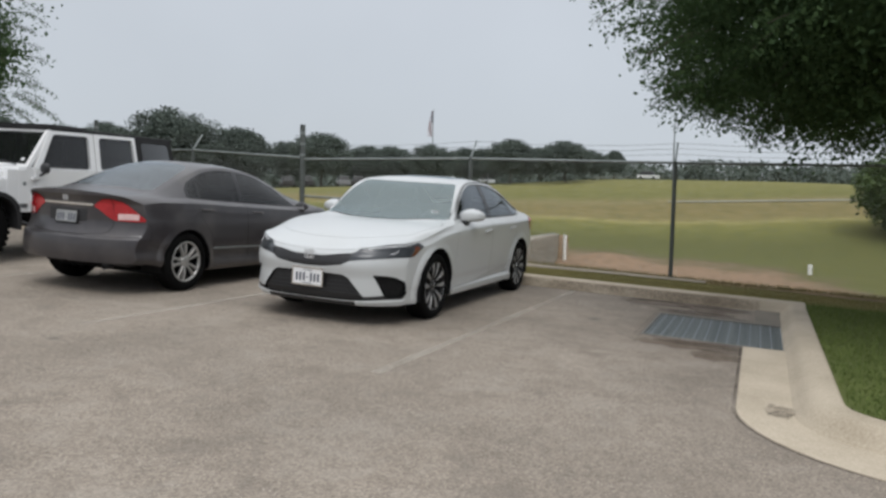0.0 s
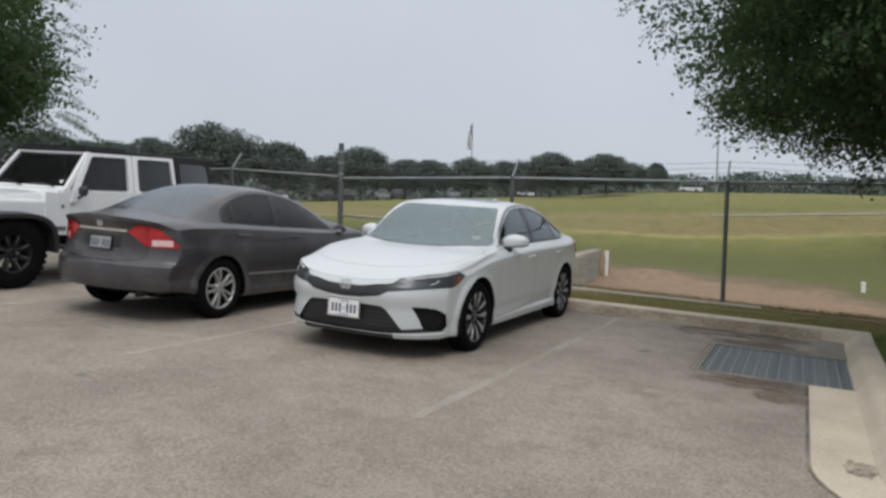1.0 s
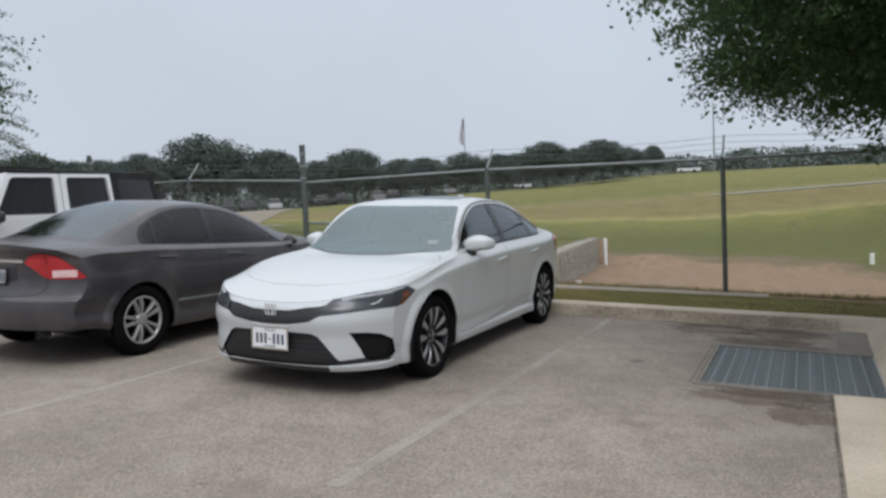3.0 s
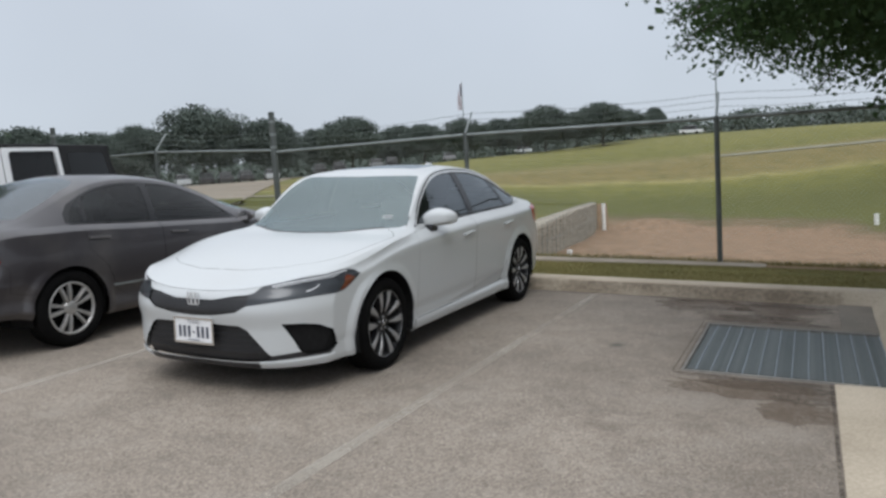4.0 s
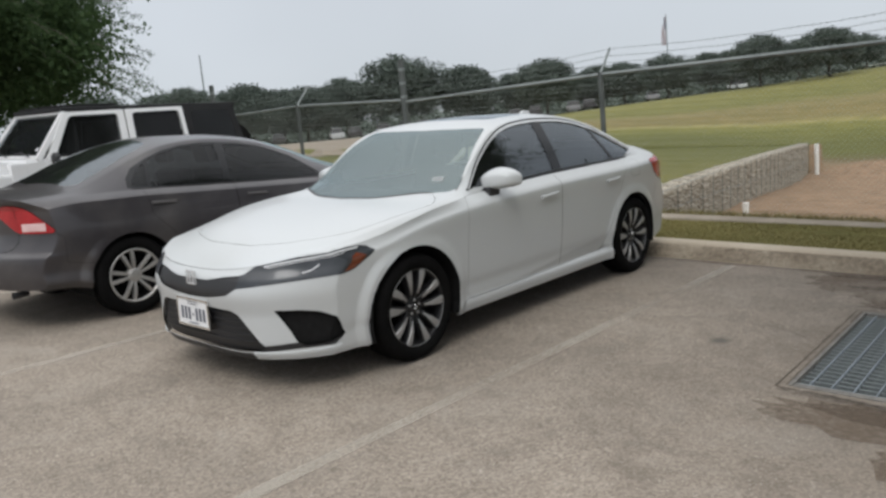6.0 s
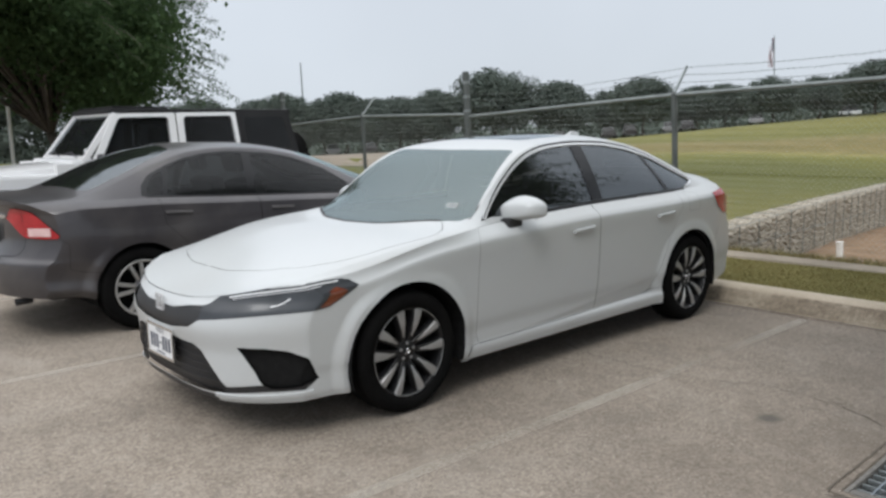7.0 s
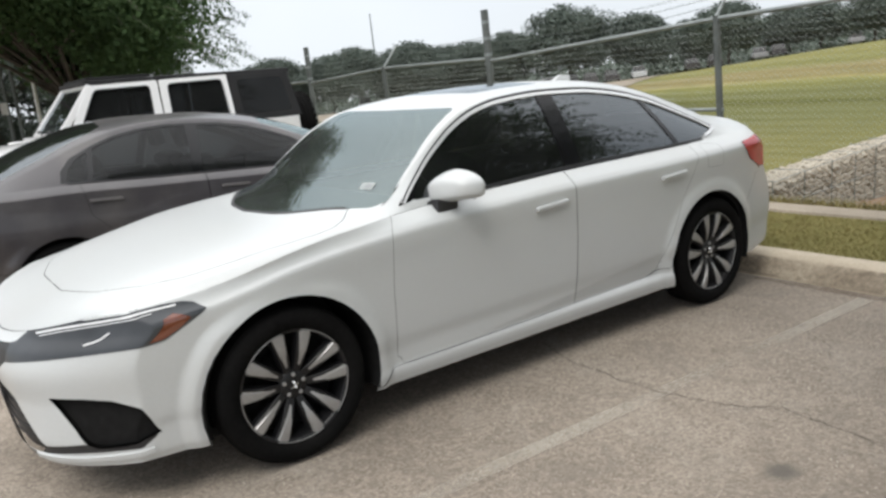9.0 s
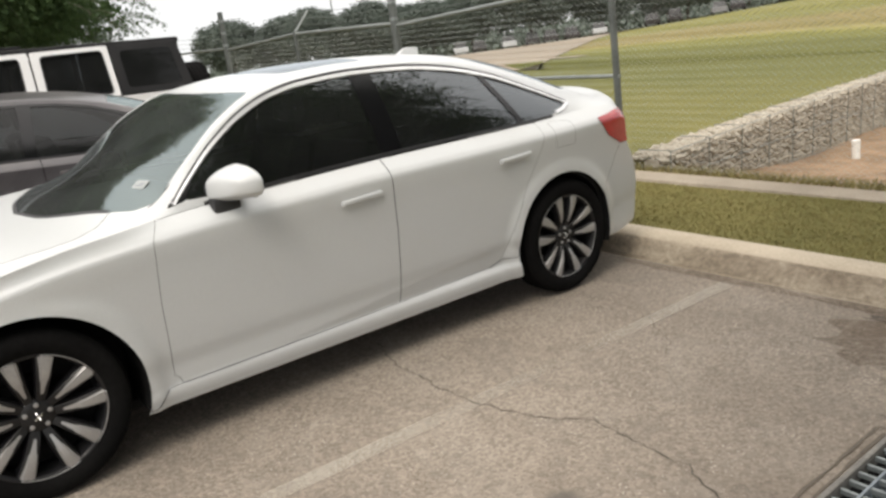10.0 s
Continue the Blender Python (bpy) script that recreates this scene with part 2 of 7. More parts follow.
# tree shade put into the paint of the cars under the far trees
M_FARCAR = car_paint("shaded_silver_lacquer", (0.20, 0.205, 0.21), (0.27, 0.275, 0.28), 0.4, 0.0, 0.15, 0.3)
# handles painted lighter in place of the pale highlights along them
M_HANDLE = car_paint("highlight_grey_lacquer", (0.10, 0.095, 0.095), (0.16, 0.15, 0.15), 0.3, 0.2, 0.1, 0.6)
M_PLAINW = car_paint("plain_white_lacquer", (0.74, 0.745, 0.745), (0.80, 0.80, 0.80), 0.3, 0.0, 0.06)
M_BLACK = surface("black_plastic", (0.012, 0.012, 0.013), (0.026, 0.026, 0.028), 90, 4, 0.5, relief=0.08)
M_MATTE = surface("black_panel_and_shade", (0.010, 0.010, 0.010), (0.018, 0.018, 0.018), 30, 3, 0.9, relief=0.0, sheen=0.05)
M_PILLAR = surface("dark_pillar_trim", (0.004, 0.004, 0.005), (0.008, 0.008, 0.009), 60, 5, 0.14, relief=0.0, sheen=0.38)
M_SEAT = surface("dark_cloth", (0.028, 0.028, 0.030), (0.055, 0.055, 0.058), 120, 4, 0.9, relief=0.1)
M_TOP = surface("black_hardtop", (0.010, 0.010, 0.011), (0.022, 0.022, 0.023), 160, 3, 0.65, relief=0.2, sheen=0.25)
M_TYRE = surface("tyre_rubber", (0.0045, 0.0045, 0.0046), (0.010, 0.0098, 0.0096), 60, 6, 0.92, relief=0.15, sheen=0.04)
M_RIMB = surface("rim_black", (0.006, 0.006, 0.007), (0.012, 0.012, 0.013), 60, 5, 0.45, relief=0.0, coat=0.1, sheen=0.3)
M_RIMS = surface("machined_alloy", (0.31, 0.31, 0.31), (0.42, 0.42, 0.42), 120, 8, 0.38, 0.6, relief=0.05)
M_SILVER = surface("silver_alloy", (0.34, 0.335, 0.32), (0.52, 0.51, 0.49), 80, 6, 0.4, 0.6, relief=0.05)
M_CHROME = surface("chrome", (0.72, 0.72, 0.72), (0.84, 0.84, 0.84), 50, 6, 0.12, 1.0, relief=0.0)
M_RED = surface("red_lens", (0.30, 0.010, 0.015), (0.46, 0.022, 0.028), 50, 6, 0.22, relief=0.0, coat=0.3)
M_REDW = surface("clear_pink_lens", (0.58, 0.33, 0.33), (0.78, 0.58, 0.57), 90, 9, 0.15, relief=0.1, coat=1.0)
M_AMBER = surface("amber_lens", (0.10, 0.026, 0.013), (0.18, 0.050, 0.025), 60, 9, 0.15, relief=0.05, coat=1.0)
M_LAMP = surface("smoked_lamp", (0.022, 0.025, 0.029), (0.058, 0.063, 0.070), 6, 4, 0.28, 0.2, relief=0.0, coat=0.25)
M_BADGE = surface("bright_trim", (0.66, 0.67, 0.68), (0.78, 0.79, 0.80), 60, 6, 0.25, 0.45, relief=0.0)
M_DRL = surface("white_light_guide", (0.74, 0.76, 0.78), (0.86, 0.87, 0.88), 50, 5, 0.25, relief=0.0, coat=0.5)
M_PLATEG = surface("dusty_plate", (0.24, 0.25, 0.25), (0.36, 0.365, 0.36), 40, 8, 0.5, relief=0.0)
M_PLATE = surface("plate_white", (0.70, 0.71, 0.72), (0.82, 0.82, 0.82), 40, 8, 0.4, relief=0.0)
M_INK = surface("plate_ink", (0.055, 0.062, 0.09), (0.08, 0.088, 0.12), 40, 8, 0.5, relief=0.0)
M_BARK = surface("bark", (0.045, 0.038, 0.030), (0.12, 0.105, 0.085), 16, 2.5, 0.95, relief=0.7, depth=0.02)
M_LEAF = leafy("oak_leaves", (0.026, 0.050, 0.022), (0.066, 0.106, 0.042), rough=0.75, through_light=0.22)
M_SHRUB = leafy("shrub_leaves", (0.050, 0.078, 0.030), (0.110, 0.150, 0.058), 0.3, 0.8)
# haze put into the leaf colour: paler and greyer than the near oaks
M_LEAFF = leafy("haze_pale_foliage", (0.078, 0.098, 0.086), (0.128, 0.152, 0.126), 0.3, 0.8)
M_GRASS = leafy("grass_blades", (0.19, 0.172, 0.066), (0.37, 0.315, 0.150), 1.2, 0.8)
M_LAWN = leafy("lawn_blades", (0.082, 0.118, 0.032), (0.190, 0.225, 0.070), 1.2, 0.8)
G_WIND = glass("windscreen_glass", (0.40, 0.48, 0.47), 0.0, 2.28, (0.82, 0.96, 0.96), 0.04)
G_TINT = glass("tinted_glass", (0.12, 0.13, 0.145), 0.0, 2.0, (0.90, 0.96, 1.0), 0.016)
G_DARK = glass("dark_pane", (0.05, 0.055, 0.06), 0.0, 1.28)
G_SIDE = glass("side_glass", (0.16, 0.175, 0.18), 0.0, 1.32)


# ---------------------------------------------------------------- building blocks
def mesh_of(name, verts, faces, smooth=False):
    me = bpy.data.meshes.new(name)
    me.from_pydata([tuple(v) for v in verts], [], [tuple(f) for f in faces])
    if smooth:
        me.polygons.foreach_set("use_smooth", [True] * len(me.polygons))
    me.update()
    return me


def part(name, shape, material, parent=None, label="", smooth=False, m=None):
    """One mesh object from a bmesh or from (verts, faces)."""
    if isinstance(shape, tuple):
        me = mesh_of(name, *shape, smooth)
    else:
        me = bpy.data.meshes.new(name)
        shape.to_mesh(me)
        shape.free()
        if smooth:
            me.polygons.foreach_set("use_smooth", [True] * len(me.polygons))
    me.materials.append(material)
    ob = new(name, me)
    if parent:
        ob.parent = parent
    if m is not None:
        ob.matrix_basis = m
    if label:
        tagged(ob, label)
    return ob


def thing(name, m, label, category, group="", kind=""):
    ob = new(name)
    ob.empty_display_size = 0.2
    ob.matrix_basis = m
    return tagged(ob, label, category, group, kind)


def add_box(bm, lo, hi, bevel=0.0, m=None):
    lo, hi = Vector(lo), Vector(hi)
    r = bmesh.ops.create_cube(bm, size=1.0)
    vs = r["verts"]
    for v in vs:
        v.co = Vector([lo[i] + (v.co[i] + 0.5) * (hi[i] - lo[i]) for i in range(3)])
    if bevel:
        es = list({e for v in vs for e in v.link_edges})
        out = bmesh.ops.bevel(bm, geom=es, offset=bevel, segments=2, profile=0.7, affect="EDGES")
        vs = list({v for f in out["faces"] for v in f.verts} | {v for v in vs if v.is_valid})
    if m is not None:
        bmesh.ops.transform(bm, matrix=m, verts=vs)
    return vs


def box(lo, hi, bevel=0.0, m=None):
    bm = bmesh.new()
    add_box(bm, lo, hi, bevel, m)
    return bm


def tube(points, radius, sides=8, taper=None, cap=True):
    """A round bar along a line of points, as (verts, faces)."""
    pts = [Vector(p) for p in points]
    n = len(pts)
    verts, faces = [], []
    for i, p in enumerate(pts):
        d = (pts[min(i + 1, n - 1)] - pts[max(i - 1, 0)]).normalized()
        side = d.cross(Vector((0, 0, 1)) if abs(d.z) < 0.9 else Vector((1, 0, 0))).normalized()
        up = side.cross(d)
        r = radius if taper is None else radius + (taper - radius) * i / (n - 1)
        for k in range(sides):
            a = 2 * math.pi * k / sides
            verts.append(p + r * (math.cos(a) * side + math.sin(a) * up))
    for i in range(n - 1):
        for k in range(sides):
            k2 = (k + 1) % sides
            faces.append((i * sides + k, i * sides + k2, (i + 1) * sides + k2, (i + 1) * sides + k))
    if cap:
        faces.append(tuple(range(sides))[::-1])
        faces.append(tuple((n - 1) * sides + k for k in range(sides)))
    return verts, faces


def join(*shapes):
    verts, faces = [], []
    for v, f in shapes:
        o = len(verts)
        verts += [tuple(p) for p in v]
        faces += [tuple(i + o for i in face) for face in f]
    return verts, faces


def moved(shape, m):
    return [m @ Vector(p) for p in shape[0]], shape[1]


def lathe(profile, steps=48, axis="x"):
    """Turns a profile of (along, radius) round an axis."""
    verts, faces = [], []
    n = len(profile)
    for k in range(steps):
        a = 2 * math.pi * k / steps
        for d, r in profile:
            verts.append((d, r * math.cos(a), r * math.sin(a)))
    for k in range(steps):
        k2 = (k + 1) % steps
        for i in range(n - 1):
            faces.append((k * n + i, k2 * n + i, k2 * n + i + 1, k * n + i + 1))
    return verts, faces


def curve_of(*points):
    """A smooth curve through (at, value) points that does not overshoot."""
    xs, ys = np.array([p[0] for p in points], float), np.array([p[1] for p in points], float)
    h, d = np.diff(xs), np.diff(ys) / np.diff(xs)
    m = np.zeros(len(xs))
    m[0], m[-1] = d[0], d[-1]
    for i in range(1, len(xs) - 1):
        if d[i - 1] * d[i] > 0:
            w1, w2 = 2 * h[i] + h[i - 1], h[i] + 2 * h[i - 1]
            m[i] = (w1 + w2) / (w1 / d[i - 1] + w2 / d[i])

    def at(x):
        x = min(max(x, xs[0]), xs[-1])
        i = min(max(int(np.searchsorted(xs, x)) - 1, 0), len(xs) - 2)
        t = (x - xs[i]) / h[i]
        return ((1 + 2 * t) * (1 - t) ** 2 * ys[i] + t * (1 - t) ** 2 * h[i] * m[i] + t * t * (3 - 2 * t) * ys[i + 1] + t * t * (t - 1) * h[i] * m[i + 1])

    return at


def inside(poly, x, y):
    c = False
    j = len(poly) - 1
    for i in range(len(poly)):
        (xi, yi), (xj, yj) = poly[i], poly[j]
        if (yi > y) != (yj > y) and x < (xj - xi) * (y - yi) / (yj - yi) + xi:
            c = not c
        j = i
    return c


def nearest_on(poly, x, y):
    best, where = 1e9, (x, y)
    j = len(poly) - 1
    for i in range(len(poly)):
        (ax, ay), (bx, by) = poly[j], poly[i]
        dx, dy = bx - ax, by - ay
        l2 = dx * dx + dy * dy
        t = 0 if l2 == 0 else min(max(((x - ax) * dx + (y - ay) * dy) / l2, 0), 1)
        px, py = ax + t * dx, ay + t * dy
        d = math.hypot(px - x, py - y)
        if d < best:
            best, where = d, (px, py)
        j = i
    return best, where


def smoothstep(a, b, x):
    t = min(max((x - a) / (b - a), 0), 1)
    return t * t * (3 - 2 * t)

# ---------------------------------------------------------------- ground, kerb, drain (in the car park's own plane)
WALL_A, WALL_B = (-0.45, 5.45), (-5.45, 30.4)      # the gabion wall's line


def wall_side(x, y):
    """Metres to the right of the gabion wall's line, and how far along it (0 to 1)."""
    dx, dy = WALL_B[0] - WALL_A[0], WALL_B[1] - WALL_A[1]
    l = math.hypot(dx, dy)
    return ((x - WALL_A[0]) * dy - (y - WALL_A[1]) * dx) / l, ((x - WALL_A[0]) * dx + (y - WALL_A[1]) * dy) / (l * l)


Z_CUT = curve_of((4.0, 0.11), (5.3, 0.10), (6.0, -0.10), (9.0, -0.50), (14.5, -0.92), (31.0, -1.95), (40.0, -2.0), (60.0, -1.7))
Z_FIELD = curve_of((4.0, 0.11), (5.3, 0.11), (12.0, 0.0), (30.0, -0.80), (44.0, -0.9), (60.0, -0.9))
RISE = curve_of((-60, 2.0), (-5, 1.85), (9.5, 1.38), (18, 0.55), (26, -0.08), (33, -0.68), (40, -1.18), (57, -1.7), (90, -2.1))     # how far the land climbs, degrees by bearing


def far_z(x, y):
    r = math.hypot(x - 3.5, y + 4)
    return 1.4 + r * math.tan(radians(RISE(math.degrees(math.atan2(3.5 - x, y + 4)))))


def ground_z(x, y):
    if y < 4.6:
        lawn = smoothstep(4.00, 4.10, x) * smoothstep(-2.02, -1.92, y)
        if x > 4.0 and y < -1.5:
            d = math.hypot(min(x - 4.56, 0), min(y + 1.55, 0))
            lawn = 1 - smoothstep(0.50, 0.58, d)
        back = smoothstep(3.52, 3.62, y)
        return -0.30 + 0.41 * max(lawn, back)
    s, along = wall_side(x, y)
    right = Z_CUT(y) + 0.05 * noise.noise(Vector((x * 0.5, y * 0.5, 0)))
    left = Z_FIELD(y)
    if along < 1.02:
        m = smoothstep(-0.27, -0.12, s)
    else:
        m = smoothstep(-0.45 - 1.1 * (y - 31.4), -0.05 + 0.35 * (y - 31.4), s)
    z = left + (right - left) * m
    out = smoothstep(33, 88, math.hypot(x - 3.5, y + 4))
    z += (far_z(x, y) - z) * out
    heap = 0.34 * math.exp(-((x + 3.2) / 1.6) ** 2 - ((y - 32.5) / 2.0) ** 2)
    return z + heap


def lines_of(*runs):
    out = []
    for a, b, step in runs:
        out += list(np.arange(a, b - 1e-6, step))
    return out + [runs[-1][1]]


def ground_sheet():
    xs = lines_of((-420, -60, 20), (-60, -20, 2.5), (-20, -8, 0.8), (-8, 3.5, 0.10), (3.5, 5.5, 0.06), (5.5, 12, 0.4), (12, 40, 2), (40, 420, 20))
    ys = lines_of((-260, -20, 20), (-20, -4, 2), (-4, -0.8, 0.06), (-0.8, 3.4, 0.5), (3.4, 3.8, 0.05), (3.8, 10, 0.12), (10, 36, 0.3), (36, 80, 2), (80, 200, 6), (200, 440, 20))
    verts = [LOT @ Vector((x, y, ground_z(x, y))) for y in ys for x in xs]
    n = len(xs)
    faces = [(j * n + i, j * n + i + 1, (j + 1) * n + i + 1, (j + 1) * n + i) for j in range(len(ys) - 1) for i in range(n - 1)]
    return verts, faces


def field_material():
    """Mown grass in dry and green bands, bare reddish earth below the gabion wall."""
    m, t, b = nodes_of("field")
    co, sep = t.nodes.new("ShaderNodeTexCoord"), t.nodes.new("ShaderNodeSeparateXYZ")
    t.links.new(co.outputs["Object"], sep.inputs[0])
    fine = tex(t, "ShaderNodeTexNoise", 9.0, Detail=6.0, Roughness=0.7)
    broad = tex(t, "ShaderNodeTexNoise", 0.07, Detail=4.0)
    clods = tex(t, "ShaderNodeTexNoise", 2.6, Detail=8.0, Roughness=0.7)
    edge = tex(t, "ShaderNodeTexNoise", 0.55, Detail=5.0)
    # mown and dry bands that run along the fence, wavering, paler in the distance
    drift = t.nodes.new("ShaderNodeMath")
    drift.operation = "MULTIPLY_ADD"
    drift.inputs[1].default_value = 0.06
    t.links.new(broad.outputs["Fac"], drift.inputs[0])
    along = t.nodes.new("ShaderNodeVectorMath")
    along.operation = "DOT_PRODUCT"
    along.inputs[1].default_value = (-0.40 / 140, 1 / 140, 0)
    t.links.new(co.outputs["Object"], along.inputs[0])
    t.links.new(along.outputs["Value"], drift.inputs[2])
    bands = ramp(t, drift.outputs[0], [(0.0, (0.190, 0.168, 0.068)), (1.0, (0.20, 0.20, 0.112)), (0.08, (0.140, 0.132, 0.038)), (0.17, (0.098, 0.104, 0.028)), (0.335, (0.088, 0.096, 0.026)), (0.368, (0.130, 0.134, 0.035)), (0.389, (0.170, 0.165, 0.045)),
                                       (0.398, (0.275, 0.245, 0.096)), (0.410, (0.195, 0.162, 0.066)), (0.444, (0.188, 0.152, 0.062)), (0.470, (0.215, 0.180, 0.084)), (0.490, (0.150, 0.150, 0.046)), (0.566, (0.188, 0.180, 0.059)), (0.71, (0.165, 0.172, 0.068))])
    grain = ramp(t, fine.outputs["Fac"], [(0.3, (0.88, 0.885, 0.87)), (0.7, (1.12, 1.11, 1.10))])
    tufts = tex(t, "ShaderNodeTexNoise", 0.9, Detail=6.0, Roughness=0.65)
    # bands dulled towards tan: the haze over the field, put into its colour
    grass = mixc(t, 0.9, mixc(t, 0.16, bands, (0.185, 0.155, 0.085)), grain, "MULTIPLY")
    grass = mixc(t, ramp(t, tufts.outputs["Fac"], [(0.42, (0.0, 0.0, 0.0)), (0.70, (0.55, 0.55, 0.55))]), grass, (0.075, 0.085, 0.030))
    earth = ramp(t, clods.outputs["Fac"], [(0.3, (0.132, 0.090, 0.056)), (0.7, (0.318, 0.218, 0.140))])

    def math_node(op, a, b2=None, c=None):
        n = t.nodes.new("ShaderNodeMath")
        n.operation = op
        for i, v in enumerate((a, b2, c)):
            if v is None:
                continue
            if hasattr(v, "node"):
                t.links.new(v, n.inputs[i])
            else:
                n.inputs[i].default_value = v
        return n.outputs[0]

    def step(v, a, b2):
        n = t.nodes.new("ShaderNodeMapRange")
        n.interpolation_type = "SMOOTHSTEP"
        n.inputs["From Min"].default_value, n.inputs["From Max"].default_value = a, b2
        t.links.new(v, n.inputs["Value"])
        return n.outputs["Result"]

    # metres right of the wall's line, roughened at the border
    side = math_node("ADD", math_node("MULTIPLY", sep.outputs["X"], 0.98), math_node("MULTIPLY", sep.outputs["Y"], 0.196))
    rough = math_node("MULTIPLY_ADD", edge.outputs["Fac"], 7.0, -3.5)
    ahead = math_node("ADD", sep.outputs["Y"], rough)
    spread = math_node("ADD", math_node("ADD", side, math_node("MULTIPLY", sep.outputs["Y"], -0.1)), math_node("MULTIPLY", rough, 0.8))
    mask = math_node("MULTIPLY", step(side, 0.3, 0.7), math_node("MULTIPLY", math_node("SUBTRACT", 1.0, step(ahead, 27.0, 39.0)), math_node("SUBTRACT", 1.0, step(spread, 5.5, 12.0))))
    mask = math_node("MULTIPLY", mask, step(sep.outputs["Y"], 4.9, 5.2))
    lawn = math_node("MULTIPLY", step(sep.outputs["X"], 4.0, 4.25), math_node("SUBTRACT", 1.0, step(sep.outputs["Y"], 3.4, 4.4)))
    grass = mixc(t, math_node("MULTIPLY", lawn, 0.8), grass, (0.085, 0.115, 0.034))
    tilled = mixc(t, ramp(t, fine.outputs["Fac"], [(0.35, (0, 0, 0)), (0.65, (1, 1, 1))]), (0.098, 0.076, 0.046), (0.150, 0.128, 0.070))
    verge = ramp(t, mask, [(0.0, (0, 0, 0)), (1.0, (1, 1, 1)), (0.18, (0, 0, 0)), (0.72, (1, 1, 1))])
    edge_in = ramp(t, mask, [(0.0, (0, 0, 0)), (1.0, (1, 1, 1)), (0.04, (0, 0, 0)), (0.22, (0.85, 0.85, 0.85))])
    t.links.new(mixc(t, verge, mixc(t, edge_in, grass, tilled), earth), b.inputs["Base Color"])
    b.inputs["Roughness"].default_value = 0.95
    b.inputs["Specular IOR Level"].default_value = 0.1
    bump(t, b, clods.outputs["Fac"], 0.5, 0.05)
    return m


ground = part("ground", ground_sheet(), field_material(), smooth=True)
tagged(ground, "mown dry and green grass with bare reddish earth", "ground", kind="structure")

GX0, GX1, GY0, GY1 = 2.70, 4.02, 0.74, 2.25       # the drain's opening


def pavement_sheet():
    rects = [(-60, GX0, -60, 3.55), (GX0, GX1, -60, GY0), (GX0, GX1, GY1, 3.55), (GX1, 4.2, -60, 3.55), (4.2, 60, -60, -1.9)]
    verts, faces = [], []
    for x0, x1, y0, y1 in rects:
        o = len(verts)
        verts += [(x0, y0, 0), (x1, y0, 0), (x1, y1, 0), (x0, y1, 0)]
        faces.append((o, o + 1, o + 2, o + 3))
    return verts, faces


pavement = part("pavement", pavement_sheet(), M_PAVE, m=LOT)
tagged(pavement, "pale worn asphalt car park with aggregate showing", "pavement", kind="structure")


def sweep(path, profile):
    """A profile of (to the left, up) drawn along a flat path with mitred corners."""
    verts, faces = [], []
    n, k = len(path), len(profile)
    for i, p in enumerate(path):
        a = (Vector(path[i]) - Vector(path[i - 1])).normalized() if i else None
        b = (Vector(path[i + 1]) - Vector(p)).normalized() if i < n - 1 else None
        a, b = a or b, b or a
        na, nb = Vector((-a.y, a.x)), Vector((-b.y, b.x))
        mid = (na + nb).normalized()
        mid /= max(mid.dot(na), 0.3)
        for o, z in profile:
            verts.append((p[0] + mid.x * o, p[1] + mid.y * o, z))
    for i in range(n - 1):
        for j in range(k - 1):
            faces.append((i * k + j, (i + 1) * k + j, (i + 1) * k + j + 1, i * k + j + 1))
    faces += [tuple(range(k)), tuple((n - 1) * k + j for j in range(k))[::-1]]
    return verts, faces


def arc(cx, cy, r, a0, a1, n):
    return [(cx + r * math.cos(radians(a0 + (a1 - a0) * i / n)), cy + r * math.sin(radians(a0 + (a1 - a0) * i / n))) for i in range(n + 1)]


KERB_PATH = [(-45.0, 3.57)] + [(x, 3.57 + 0.008 * math.sin(x * 1.7)) for x in np.arange(-12, 4.0, 0.75)] + [(4.115, 3.57)] + [(4.10 - 0.008 * (3 - y), y) for y in np.arange(3.0, -1.4, -0.5)] + arc(4.545, -1.55, 0.48, 180, 270, 12) + [(6.0, -2.03), (12.0, -2.03), (45.0, -2.03)]
KERB_PROFILE = [(-0.14, -0.06), (-0.135, 0.006), (-0.112, 0.022), (-0.085, 0.058), (-0.06, 0.092), (-0.035, 0.115), (-0.008, 0.128), (0.03, 0.134), (0.12, 0.136), (0.142, 0.127), (0.15, -0.06)]
kerb = part("kerb", sweep(KERB_PATH, KERB_PROFILE), M_CONC, smooth=True, m=LOT)
tagged(kerb, "pale weathered concrete kerb along the lawn", "kerb", kind="structure")
grime = part("kerb_grime", sweep([(x, 3.57 + 0.008 * math.sin(x * 1.7)) for x in np.arange(-0.75, 4.0, 0.75)], [(-0.138, 0.007), (-0.115, 0.024), (-0.088, 0.060), (-0.063, 0.094), (-0.040, 0.114)]), M_GRIME, smooth=True, m=LOT)
tagged(grime, "brown grime on the kerb face", "dirt", kind="structure")
APRON_PATH = [(4.17, 0.70)] + [(4.17, y) for y in np.arange(0.2, -1.4, -0.5)] + arc(4.65, -1.55, 0.48, 180, 270, 12) + [(6.0, -2.03), (45.0, -2.03)]
apron = part("gutter", sweep(APRON_PATH, [(-0.57, -0.05), (-0.565, 0.006), (-0.40, 0.010), (-0.10, 0.014), (-0.07, 0.03), (-0.07, -0.05)]), M_CONC, m=LOT)
tagged(apron, "pale concrete gutter curving round the kerb", "gutter", kind="structure")
edge_dirt = part("gutter_dirt", sweep(APRON_PATH, [(-0.592, 0.0030), (-0.572, 0.0034)]), M_STAIN, m=LOT)
tagged(edge_dirt, "dark dirt along the gutter edge", "dirt", kind="structure")
patch = part("drain_surround", box((3.70, GY1 + 0.03, -0.05), (4.06, 3.46, 0.008)), M_CONCD, m=LOT)
